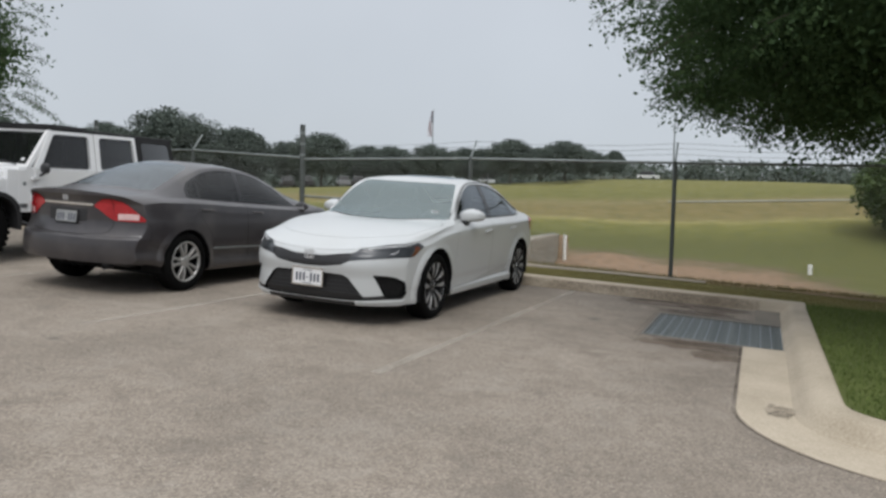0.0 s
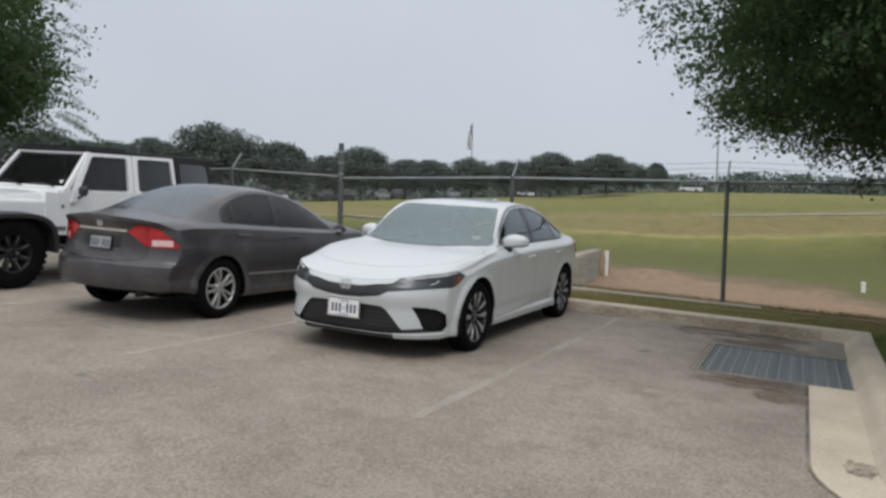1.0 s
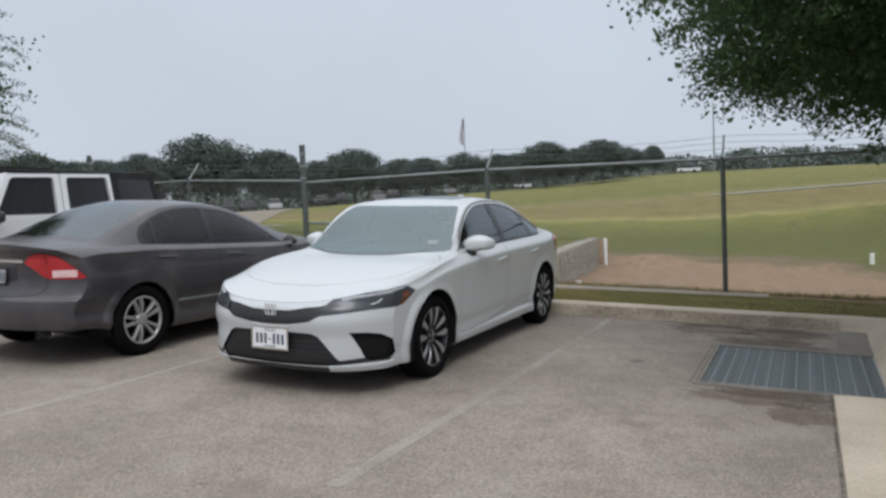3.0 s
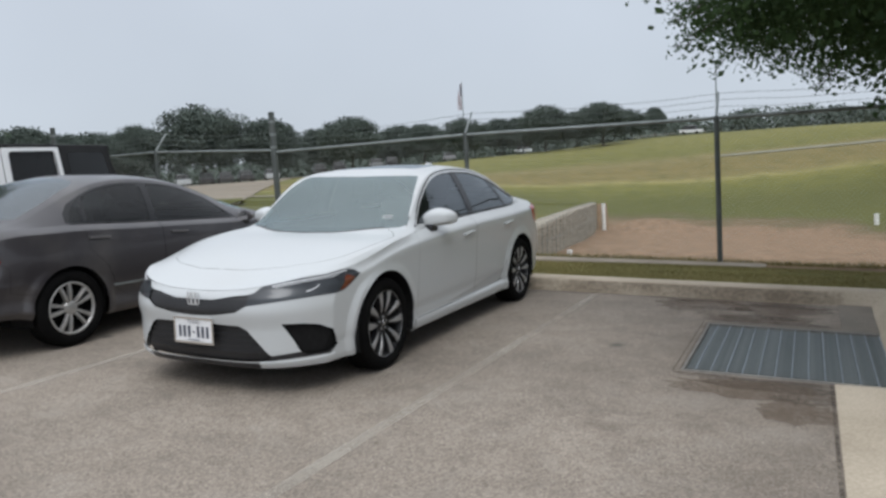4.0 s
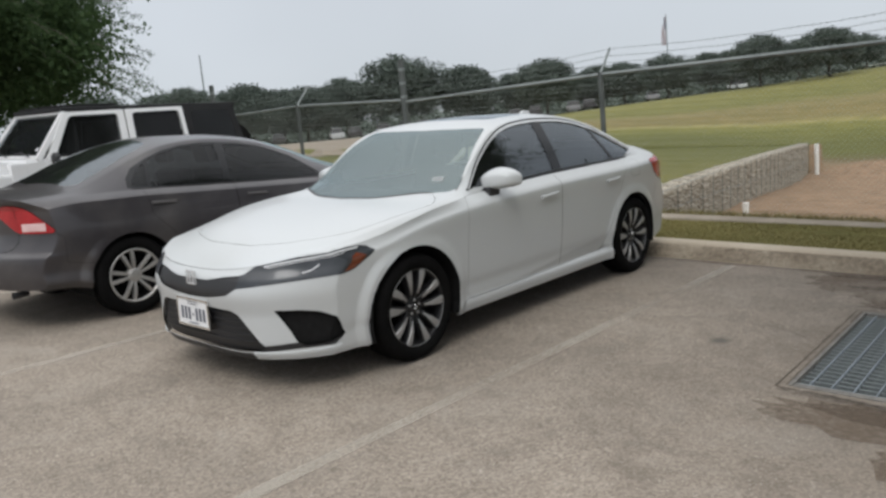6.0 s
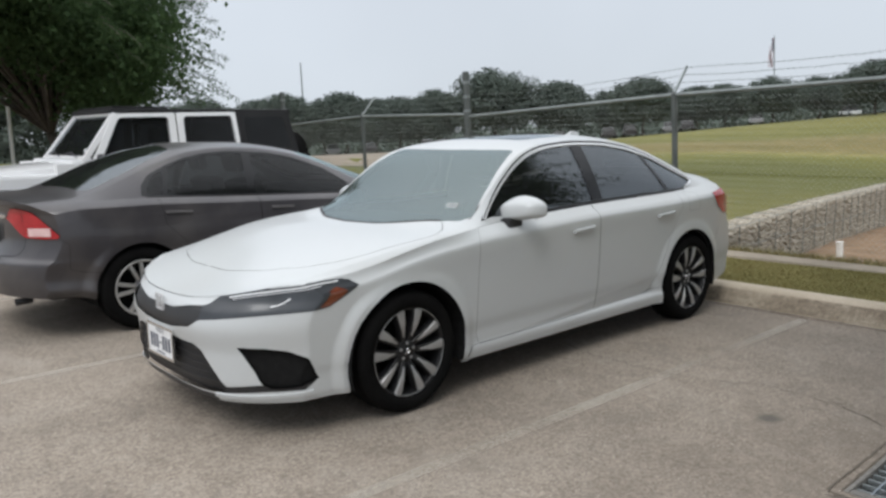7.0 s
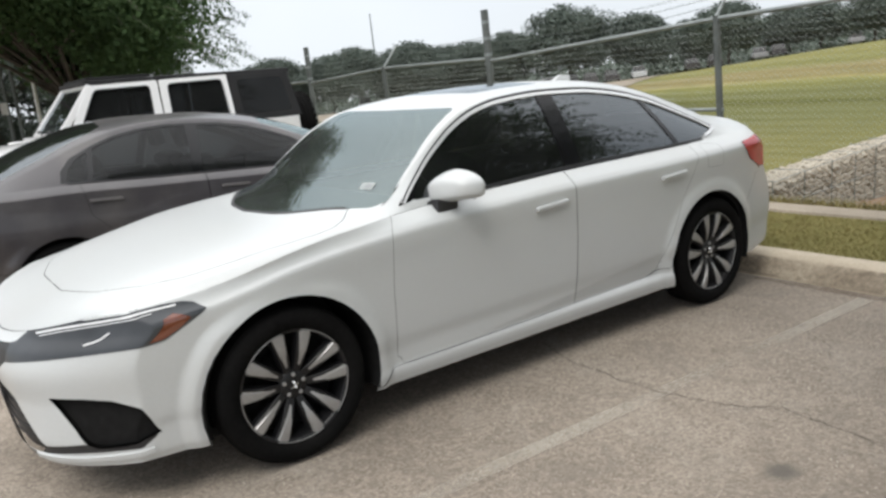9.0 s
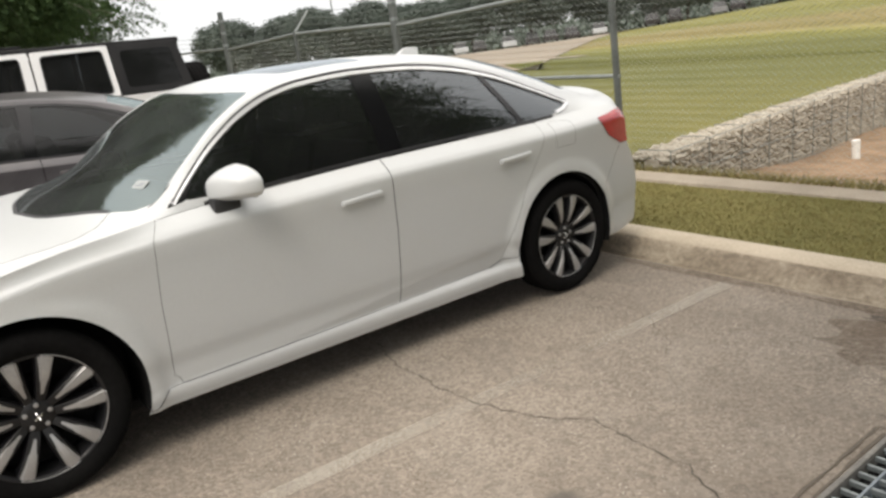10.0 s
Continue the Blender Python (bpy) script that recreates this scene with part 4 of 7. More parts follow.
def skin_panels(skin, low, side, top, fine=0.024):
    """Every region's half of the skin: name -> (verts, faces); gaps are opened between the panels."""
    c = skin.c
    a_s = lines_of((0.0, 0.36, fine * 0.8), (0.36, skin.w0 + 0.44, fine * 0.42), (skin.w0 + 0.44, skin.a1, fine * 1.1), (skin.a1, skin.a1 + skin.w1, fine * 0.5))
    s_s = [a - skin.w0 + skin.s0 for a in a_s if skin.w0 - 1e-6 <= a <= skin.a1 + 1e-6]
    n_low, n_side, n_top = 84, 28, 30
    out = {}

    def put(pts, faces, names, place, flip=False):
        centre = {}
        for f, name in zip(faces, names):
            if name == "hole":
                continue
            out.setdefault(name, ([], [], {}))
            verts, fs, index = out[name]
            ids = []
            for k in f:
                key = (id(pts), k)
                if key not in index:
                    index[key] = len(verts)
                    verts.append(place(*pts[k]))
                ids.append(index[key])
            fs.append(tuple(ids[::-1] if flip else ids))

    fracs = [0.906 * j / (n_low - 5) for j in range(n_low - 4)] + [0.912, 0.918, 0.924, 0.93, 0.9375, 0.945, 0.9525, 0.96, 0.97, 0.98, 0.99, 1.0]

    def low_rows(a):
        lo, hi = skin.low_range(a)
        return [lo + (hi - lo) * f for f in fracs]

    p1 = cut_chart(a_s, low_rows, [region(n, p) for n, p in low])
    put(*p1, skin.low_point)
    side2 = [(n, [(s, QS * skin.side_q(s, z)) for s, z in dense(p)]) for n, p in side]
    p2 = cut_chart(s_s, lambda s: [QS * j / n_side for j in range(n_side + 1)], [region(n, p) for n, p in side2])
    put(*p2, lambda s, v: skin.side_point(s, v / QS))

    def top_rows(s):
        xr = c["rail_x"](s)
        return [xr * (1 - j / n_top) for j in range(n_top + 1)]

    p3 = cut_chart(s_s, top_rows, [region(n, [(s, x) for x, s in p]) for n, p in top])
    put(*p3, lambda s, x: skin.top_point(max(x, 0.0), s))
    return {k: (v, f) for k, (v, f, _) in out.items()}


def finish_panel(verts, faces, gap=0.0, push=0.0, mirror=True, both=True):
    """Welds a half panel, opens its border by the gap, pushes it out along its normals; joined with its mirror image or alone."""
    bm = bmesh.new()
    vs = [bm.verts.new(v) for v in verts]
    for f in faces:
        try:
            bm.faces.new([vs[k] for k in f])
        except ValueError:
            pass
    bmesh.ops.remove_doubles(bm, verts=bm.verts, dist=0.0006)
    bmesh.ops.dissolve_degenerate(bm, dist=0.0002, edges=bm.edges)
    bm.normal_update()
    if gap:
        for v in [v for v in bm.verts if v.is_boundary and abs(v.co.x) > 0.004]:
            inner = Vector()
            for f in v.link_faces:
                inner += f.calc_center_median()
            d = inner / len(v.link_faces) - v.co
            if d.length > 1e-5:
                v.co += d.normalized() * gap
    if push:
        bm.normal_update()
        for v, n in [(v, v.normal.copy()) for v in bm.verts]:
            v.co += n * push
    if both:
        geom = bmesh.ops.duplicate(bm, geom=bm.verts[:] + bm.faces[:])["geom"]
        fresh = [g for g in geom if isinstance(g, bmesh.types.BMVert)]
        for v in fresh:
            v.co.x = -v.co.x
        bmesh.ops.reverse_faces(bm, faces=[g for g in geom if isinstance(g, bmesh.types.BMFace)])
        bmesh.ops.remove_doubles(bm, verts=bm.verts, dist=0.0012)
    return bm


def shrunk(bm):
    """The shell drawn in by some centimetres, as a dark lining behind the panel gaps."""
    for v in bm.verts:
        v.co.x *= 0.965
        v.co.y = 1.36 + (v.co.y - 1.36) * 0.984
        v.co.z -= 0.028 * smoothstep(0.55, 0.9, v.co.z)
    return bm


def islands(bm):
    """The separate pieces of a mesh, each as a mesh of its own."""
    bm.verts.index_update()
    seen, out = set(), []
    for seed in bm.verts:
        if seed.index in seen:
            continue
        stack, mine = [seed], set()
        seen.add(seed.index)
        while stack:
            v = stack.pop()
            mine.add(v.index)
            for e in v.link_edges:
                w = e.other_vert(v)
                if w.index not in seen:
                    seen.add(w.index)
                    stack.append(w)
        if len(mine) > 3:
            b2 = bm.copy()
            bmesh.ops.delete(b2, geom=[v for v in b2.verts if v.index not in mine], context="VERTS")
            out.append(b2)
    bm.free()
    return out


def mirrored(bm):
    b2 = bm.copy()
    for v in b2.verts:
        v.co.x = -v.co.x
    bmesh.ops.reverse_faces(b2, faces=b2.faces)
    return b2


def ribbon_on(points, normals, width, lift):
    """A raised bead along points of a skin: a shallow three-sided strip."""
    verts, faces = [], []
    n = len(points)
    for i, (p, nn) in enumerate(zip(points, normals)):
        d = (points[min(i + 1, n - 1)] - points[max(i - 1, 0)]).normalized()
        side = d.cross(nn).normalized() * width / 2
        verts += [p - side + nn * 0.001, p - side * 0.8 + nn * lift, p + side * 0.8 + nn * lift, p + side + nn * 0.001]
    for i in range(n - 1):
        for k in range(3):
            faces.append((4 * i + k, 4 * i + k + 1, 4 * i + 5 + k, 4 * i + 4 + k))
    faces += [(0, 1, 2, 3), (4 * n - 1, 4 * n - 2, 4 * n - 3, 4 * n - 4)]
    return verts, faces


def chart_strip(place, coords, width, lift):
    """A bead along chart coordinates; normals from the chart itself."""
    pts, ns = [], []
    for u, v in coords:
        p = place(u, v)
        du, dv = place(u + 0.004, v) - p, place(u, v + 0.004) - p
        n = du.cross(dv)
        if n.length < 1e-12:
            n = Vector((1, 0, 0))
        n.normalize()
        if n.dot(p - Vector((0, 1.35, 0.55))) < 0:
            n = -n
        pts.append(p)
        ns.append(n)
    return ribbon_on(pts, ns, width, lift)


def both_sides(shape):
    v, f = shape
    return join(shape, ([(-p[0], p[1], p[2]) for p in v], [tuple(reversed(q)) for q in f]))


def other_side(shape):
    v, f = shape
    return [(-p[0], p[1], p[2]) for p in v], [tuple(reversed(q)) for q in f]


def tyre_shape(r, rim, w):
    """A tyre turned round x, outer side at +x, with shoulder and side-wall, and grooves round the tread."""
    h = w / 2
    prof = [(h - 0.030, rim - 0.004), (h - 0.012, rim + 0.004), (h - 0.003, rim + 0.25 * (r - rim)), (h, rim + 0.45 * (r - rim)), (h - 0.006, rim + 0.78 * (r - rim)), (h - 0.016, r - 0.012), (h - 0.032, r - 0.003)]
    tread = []
    for k in range(4):
        x = h - 0.05 - k * (w - 0.1) / 3.5
        tread += [(x, r), (x - 0.003, r - 0.007), (x - 0.009, r - 0.007), (x - 0.012, r)]
    prof += tread
    prof += [(-p, q) for p, q in reversed(prof[:7])]
    return lathe(prof, 56)


def spoke_shape(r0, r1, w0, w1, face0, face1, deep, angle, twist=0.0):
    """One wheel spoke: a tapered bar from the hub out to the rim, its front face at face0 (hub) to face1 (rim)."""
    verts = []
    n = 6
    for i in range(n + 1):
        t = i / n
        r, w = r0 + (r1 - r0) * t, w0 + (w1 - w0) * t
        x = face0 + (face1 - face0) * t + 0.012 * math.sin(math.pi * t)
        a = angle + twist * t
        for dx, k in ((x - deep, -0.62), (x - 0.004, -0.5), (x, -0.42), (x, 0.42), (x - 0.004, 0.5), (x - deep, 0.62)):
            off = k * w
            verts.append((dx, r * math.cos(a) - off * math.sin(a), r * math.sin(a) + off * math.cos(a)))
    faces = []
    for i in range(n):
        for k in range(5):
            faces.append((6 * i + k, 6 * i + k + 1, 6 * i + 7 + k, 6 * i + 6 + k))
    faces += [tuple(range(6)), tuple(6 * n + k for k in range(6))[::-1]]
    return verts, faces


def wheel(parent, x, y, z, r, rim, w, style, left=True, roll=0.0):
    """A wheel with its outer face away from the car's middle."""
    hub = new("wheel")
    hub.parent, hub.empty_display_size = parent, 0.1
    hub.matrix_basis = pose(x, y, z, roll, 0, 0) if left else pose(x, y, z, roll, 0, 180)
    me = STYLE[style]
    for name, data in me:
        ob = new(name, data)
        ob.parent = hub
    return hub


def style_parts(kind):
    """The meshes of one wheel pattern: tyre, rim, spokes, cap and nuts."""
    out = []

    def keep(name, shape, material, smooth=True):
        me = mesh_of(name, *shape, smooth)
        me.materials.append(material)
        out.append((name, me))

    if kind == "two_tone":
        r, rim, w = 0.322, 0.231, 0.215
        keep("tyre", tyre_shape(r, rim, w), M_TYRE)
        keep("rim", lathe([(0.092, rim + 0.003), (0.094, rim - 0.006), (0.080, rim - 0.012), (0.03, rim - 0.022), (-0.09, rim - 0.012), (-0.095, rim + 0.003)], 56), M_RIMB)
        # black disc puts in the shade behind the spokes; brake disc blackened too
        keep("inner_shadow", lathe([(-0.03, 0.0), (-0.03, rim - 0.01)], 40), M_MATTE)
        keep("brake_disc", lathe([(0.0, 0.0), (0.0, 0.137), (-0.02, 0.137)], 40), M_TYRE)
        for k in range(5):
            a = 2 * math.pi * k / 5
            ends = [a - 0.44 + 0.88 * i / 14 for i in range(15)]
            keep("rim_edge", tube([(0.0935, (rim - 0.003) * math.cos(q), (rim - 0.003) * math.sin(q)) for q in ends], 0.0022, 6), M_RIMS)
            for d in (-0.365, 0.365):
                keep("spoke", spoke_shape(0.066, rim - 0.003, 0.007, 0.043, 0.066, 0.0925, 0.004, a + d * 0.84, d * 0.16), M_RIMS, False)
                keep("spoke_body", spoke_shape(0.045, rim - 0.006, 0.030, 0.060, 0.060, 0.085, 0.035, a + d * 0.82, d * 0.20), M_RIMB, False)
                keep("spoke_rib", spoke_shape(0.075, 0.155, 0.004, 0.006, 0.060, 0.070, 0.012, a + d * 0.62, 0.0), M_RIMS, False)
        keep("hub_cap", lathe([(0.035, 0.066), (0.060, 0.062), (0.066, 0.052), (0.070, 0.034), (0.071, 0.0)], 32), M_RIMB)
        badge = [spoke_shape(0.0, 0.021, 0.006, 0.006, 0.0725, 0.0725, 0.003, b) for b in (0.9, 2.24, 4.04, 5.38)]
        keep("badge", join(*badge), M_CHROME, False)
        for k in range(5):
            a = 2 * math.pi * (k + 0.5) / 5
            nut = lathe([(0.04, 0.009), (0.072, 0.009), (0.074, 0.0)], 6)
            keep("wheel_nut", moved(nut, pose(0, 0.043 * math.cos(a), 0.043 * math.sin(a))), M_RIMS, False)
    elif kind == "silver":
        r, rim, w = 0.316, 0.212, 0.205
        keep("tyre", tyre_shape(r, rim, w), M_TYRE)
        keep("rim", lathe([(0.088, rim + 0.004), (0.094, rim), (0.092, rim - 0.012), (0.07, rim - 0.016)], 56), M_SILVER)
        keep("rim_barrel", lathe([(0.07, rim - 0.016), (0.03, rim - 0.022), (-0.09, rim - 0.012)], 40), M_RIMB)
        # blackened brake disc, and a black disc for the shade inside the wheel
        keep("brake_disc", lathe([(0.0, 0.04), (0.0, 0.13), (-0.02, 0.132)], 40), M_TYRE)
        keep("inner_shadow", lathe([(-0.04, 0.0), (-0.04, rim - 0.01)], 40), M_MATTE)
        for k in range(5):
            a = 2 * math.pi * k / 5
            for d in (-0.24, 0.24):
                keep("spoke", spoke_shape(0.045, rim - 0.006, 0.022, 0.027, 0.074, 0.086, 0.026, a + d, -d * 0.12), M_SILVER, False)
        keep("hub_cap", lathe([(0.03, 0.062), (0.074, 0.058), (0.080, 0.040), (0.081, 0.0)], 28), M_SILVER)
    else:
        r, rim, w = 0.425, 0.235, 0.275
        lugs = []
        for k in range(34):
            a = 2 * math.pi * k / 34
            b = box((0.085, -0.026, -0.014), (0.140, 0.026, 0.006), 0.004)
            bmesh.ops.transform(b, matrix=pose(0, 0, 0, math.degrees(a), 0, 0) @ Matrix.Translation((0, 0, r - 0.004)), verts=b.verts)
            b.verts.index_update()
            lugs.append(([v.co.copy() for v in b.verts], [tuple(v.index for v in f.verts) for f in b.faces]))
            b.free()
        keep("tyre", join(tyre_shape(r, rim, w), *lugs), M_TYRE, False)
        keep("rim", lathe([(0.115, rim + 0.006), (0.122, rim), (0.11, rim - 0.014), (0.02, rim - 0.03), (-0.11, rim - 0.012)], 48), M_RIMB)
        for k in range(8):
            a = 2 * math.pi * k / 8
            keep("spoke", spoke_shape(0.05, rim - 0.01, 0.045, 0.07, 0.060, 0.10, 0.04, a), M_RIMB, False)
            keep("spoke_edge", spoke_shape(0.07, rim - 0.014, 0.006, 0.008, 0.064, 0.103, 0.006, a + 0.10), M_GALV, False)
        keep("hub_cap", lathe([(0.02, 0.07), (0.066, 0.066), (0.078, 0.04), (0.08, 0.0)], 28), M_RIMB)
    return out


STYLE = {kind: style_parts(kind) for kind in ("two_tone", "silver", "rugged")}


def plate_bars(parent, m, width=0.305, height=0.152, word=True, sheet=None):
    """A number plate: white sheet in a dark frame, its number drawn as plain bars."""
    ob = part("number_plate", box((-width / 2, -0.004, -height / 2), (width / 2, 0.0, height / 2), 0.002), sheet or M_PLATE, parent, "dusty number plate with plain dark bars" if sheet else "white number plate with plain dark bars", m=m)
    rim_bm = bmesh.new()
    for lo, hi in (((-width / 2 - 0.008, -0.008, height / 2 - 0.006), (width / 2 + 0.008, 0.004, height / 2 + 0.008)), ((-width / 2 - 0.008, -0.008, -height / 2 - 0.008), (width / 2 + 0.008, 0.004, -height / 2 + 0.006)),
                   ((-width / 2 - 0.008, -0.008, -height / 2 + 0.006), (-width / 2 + 0.005, 0.004, height / 2 - 0.006)), ((width / 2 - 0.005, -0.008, -height / 2 + 0.006), (width / 2 + 0.008, 0.004, height / 2 - 0.006))):
        add_box(rim_bm, lo, hi)
    part("plate_rim", rim_bm, M_BLACK if sheet else M_CHROME, ob)
    for i in range(7):
        if i == 3:
            part("plate_bar", box((-0.010, -0.0065, -0.016), (0.010, -0.0045, -0.006)), M_INK, ob)
            continue
        x = (-3 + i) * 0.037
        part("plate_bar", box((x - 0.0100, -0.0065, -0.044), (x + 0.0100, -0.0045, 0.028)), M_INK, ob)
    part("plate_bar", box((-0.05, -0.0065, -0.064), (0.05, -0.0045, -0.058)), M_INK, ob)
    if word:
        t = bpy.data.curves.new("state_name", "FONT")
        t.body, t.size, t.align_x = "TEXAS", 0.034, "CENTER"
        tmp = new("state_name_tmp", t)
        bpy.context.view_layer.update()
        me = bpy.data.meshes.new_from_object(tmp.evaluated_get(bpy.context.evaluated_depsgraph_get()))
        bpy.data.objects.remove(tmp)
        me.materials.append(M_INK)
        word_ob = new("state_name", me)
        word_ob.parent, word_ob.matrix_basis = ob, pose(0, -0.0055, 0.042, 90, 0, 0)
    return ob


def emblem(w):
    """A plain chrome ring, nearly square, with two upright bars."""
    bm = bmesh.new()
    h, t = w * 0.42, w * 0.07
    for lo, hi in (((-w / 2, -0.004, h - t), (w / 2, 0.004, h)), ((-w / 2 + t, -0.004, -h), (w / 2 - t, 0.004, -h + t)), ((-w / 2, -0.004, -h + t), (-w / 2 + t, 0.004, h - t)), ((w / 2 - t, -0.004, -h + t), (w / 2, 0.004, h - t)),
                   ((-w * 0.24, -0.004, -h + t), (-w * 0.12, 0.004, h - t)), ((w * 0.12, -0.004, -h + t), (w * 0.24, 0.004, h - t))):
        add_box(bm, lo, hi, t * 0.2)
    return bm


def seat(parent, x, y, z=0.30, wide=0.50, rest=True):
    bm = bmesh.new()
    add_box(bm, (x - wide / 2, y - 0.28, z), (x + wide / 2, y + 0.25, z + 0.16), 0.05)
    part("seat_cushion", bm, M_SEAT, parent)
    part("seat_back", box((-wide / 2, -0.07, 0), (wide / 2, 0.07, 0.62), 0.06), M_SEAT, parent, m=pose(x, y + 0.26, z + 0.12, -18, 0, 0))
    if rest:
        part("headrest", box((-0.13, -0.045, 0), (0.13, 0.045, 0.19), 0.05), M_SEAT, parent, m=pose(x, y + 0.50, z + 0.78, -14, 0, 0))


def wheel_well(parent, y, z, r, x0, x1):
    """The dark lining of one pair of wheel arches."""
    for sgn in (1, -1):
        v, f = [], []
        n = 20
        for i in range(n + 1):
            a = -0.30 + (math.pi + 0.60) * i / n
            for x in (x0, x1):
                v.append((sgn * x, y + r * math.cos(a), z + r * math.sin(a)))
        f = [(2 * i, 2 * i + 1, 2 * i + 3, 2 * i + 2) for i in range(n)]
        o = len(v)
        v.append((sgn * x0, y, z - 0.1))
        f += [(2 * i, 2 * i + 2, o) for i in range(n)]
        part("wheel_well", (v, f), M_MATTE, parent)


def mirror_housing(parent, m, material, flip=False, under=None):
    """A door mirror: a swept shell, its glass towards the rear, on a dark foot."""
    bm = bmesh.new()
    bmesh.ops.create_uvsphere(bm, u_segments=32, v_segments=20, radius=1.0)
    crest = curve_of((-1.0, 0.046), (-0.75, 0.070), (-0.40, 0.088), (-0.10, 0.094), (0.35, 0.082), (0.75, 0.060), (1.0, 0.040))
    for v in bm.verts:
        x, y, z = v.co
        y2 = y * (0.095 if y < 0 else 0.022)
        k = 1 - 0.30 * max(-y, 0) * 0.5
        xs, zs = math.copysign(abs(x) ** 0.38, x), math.copysign(abs(z) ** 0.45, z)
        high = crest(xs) if z > 0 else 0.050 - 0.012 * xs
        v.co = Vector((xs * 0.142 * k + 0.121, y2 + 0.055 * (xs + 1) / 2, zs * high * k + 0.012 * xs - 0.010))
    cap, lower = bm.copy(), bm
    for half, top in ((cap, True), (lower, False)):
        gone = [f for f in half.faces if (f.calc_center_median().z > -0.034 + 0.012 * (f.calc_center_median().x - 0.12) / 0.125) != top]
        bmesh.ops.delete(half, geom=gone, context="FACES")
    sh = part("mirror_shell", mirrored(cap) if flip else cap.copy(), material, parent, smooth=True, m=m)
    part("mirror_lower", mirrored(lower) if flip else lower.copy(), under or M_BLACK, sh, smooth=True)
    cap.free()
    lower.free()
    k = -1 if flip else 1
    foot = box((-0.03, -0.085, -0.110), (0.105, 0.030, -0.040), 0.024)
    glass_bm = box((0.02, 0.052, -0.052), (0.195, 0.062, 0.052), 0.01)
    for name, b, mm in (("mirror_foot", foot, M_BLACK), ("mirror_glass", glass_bm, M_CHROME)):
        b2 = mirrored(b) if flip else b.copy()
        b.free()
        part(name, b2, mm, sh)
    return sh


def handle(parent, p, material, length=0.21):
    bm = bmesh.new()
    add_box(bm, (-0.004, -length / 2, -0.010), (0.030, length / 2, 0.010), 0.007)
    for v in bm.verts:
        v.co.x -= 0.016 * (abs(v.co.y) / (length / 2)) ** 3
        v.co.z += 0.006 * v.co.y / length * 2
    for sgn in (1, -1):
        b = bm.copy() if sgn > 0 else mirrored(bm)
        door = parent[0 if sgn > 0 else 1]
        h = part("door_handle", b, material, door, m=pose(sgn * p[0], p[1], p[2]))
    bm.free()


def white_sedan():
    """A white saloon, nose towards -y, front axle at the origin."""
    c = dict(
        arches=((0.020, 0.314, 0.378, 0.862), (2.712, 0.325, 0.366, 0.866)),
        s0=-0.92, s1=3.60, nose_end=0.25, nose_bow=0.40, nose_round=4.0, tail_start=2.6, tail_bow=0.20, crown=2.3, swell=0.018,
        nose_lean=curve_of((0.15, 0.06), (0.22, 0.02), (0.30, 0.0), (0.42, 0.0), (0.54, -0.02), (0.62, 0.0), (0.68, 0.045), (0.8, 0.10)),
        tail_lean=curve_of((0.15, 0.05), (0.30, 0.012), (0.50, 0.0), (0.62, 0.02), (0.80, 0.09), (0.95, 0.10), (1.05, 0.02)),
        half=curve_of((-0.92, 0.80), (-0.6, 0.825), (-0.3, 0.844), (0.0, 0.856), (0.5, 0.858), (1.5, 0.860), (2.3, 0.862), (2.75, 0.866), (3.2, 0.852), (3.6, 0.81)),
        sill=0.007, hollow=0.16,
        inset=curve_of((0.0, 0.050), (0.06, 0.038), (0.125, 0.036), (0.20, 0.034), (0.30, 0.022), (0.5, 0.012), (0.75, 0.004), (0.86, 0.0), (0.898, 0.001), (0.905, 0.003), (0.93, 0.018), (0.96, 0.034), (1.0, 0.050)),
        foot=curve_of((-0.92, 0.19), (-0.5, 0.19), (0.0, 0.19), (0.5, 0.187), (2.3, 0.19), (2.8, 0.21), (3.1, 0.232), (3.3, 0.222), (3.6, 0.25)),
        belt_x=curve_of((-0.92, 0.74), (-0.5, 0.79), (0.0, 0.828), (0.35, 0.815), (0.7, 0.775), (1.6, 0.775), (2.4, 0.775), (2.9, 0.755), (3.3, 0.735), (3.6, 0.70)),
        belt_z=curve_of((-0.92, 0.750), (-0.7, 0.765), (-0.5, 0.778), (-0.35, 0.796), (0.0, 0.850), (0.5, 0.905), (1.0, 0.935), (1.6, 0.957), (2.4, 0.970), (3.0, 0.985), (3.4, 0.99), (3.6, 0.96)),
        rail_x=curve_of((-0.92, 0.68), (-0.5, 0.745), (0.0, 0.795), (0.28, 0.788), (0.50, 0.737), (0.64, 0.702), (0.9, 0.655), (1.15, 0.615), (1.4, 0.588), (1.7, 0.575), (2.2, 0.575), (2.6, 0.59), (2.9, 0.615), (3.1, 0.64), (3.6, 0.62)),
        rail_z=curve_of((-0.92, 0.746), (-0.7, 0.772), (-0.5, 0.798), (0.0, 0.870), (0.35, 0.908), (0.48, 0.925), (0.58, 0.955), (0.75, 1.085), (0.94, 1.225), (1.12, 1.308), (1.36, 1.350), (1.7, 1.364), (2.05, 1.350), (2.4, 1.288), (2.75, 1.175), (2.98, 1.088), (3.12, 1.040), (3.3, 1.018), (3.6, 0.990)),
        mid_z=curve_of((-0.92, 0.662), (-0.8, 0.715), (-0.6, 0.793), (-0.3, 0.860), (0.0, 0.903), (0.25, 0.922), (0.42, 0.975), (0.7, 1.108), (0.95, 1.256), (1.15, 1.336), (1.3, 1.373), (1.5, 1.395), (1.8, 1.405), (2.2, 1.392), (2.55, 1.350), (2.9, 1.257), (3.2, 1.136), (3.36, 1.068), (3.5, 1.062), (3.6, 1.055)),
    )
    sk = Skin(c)
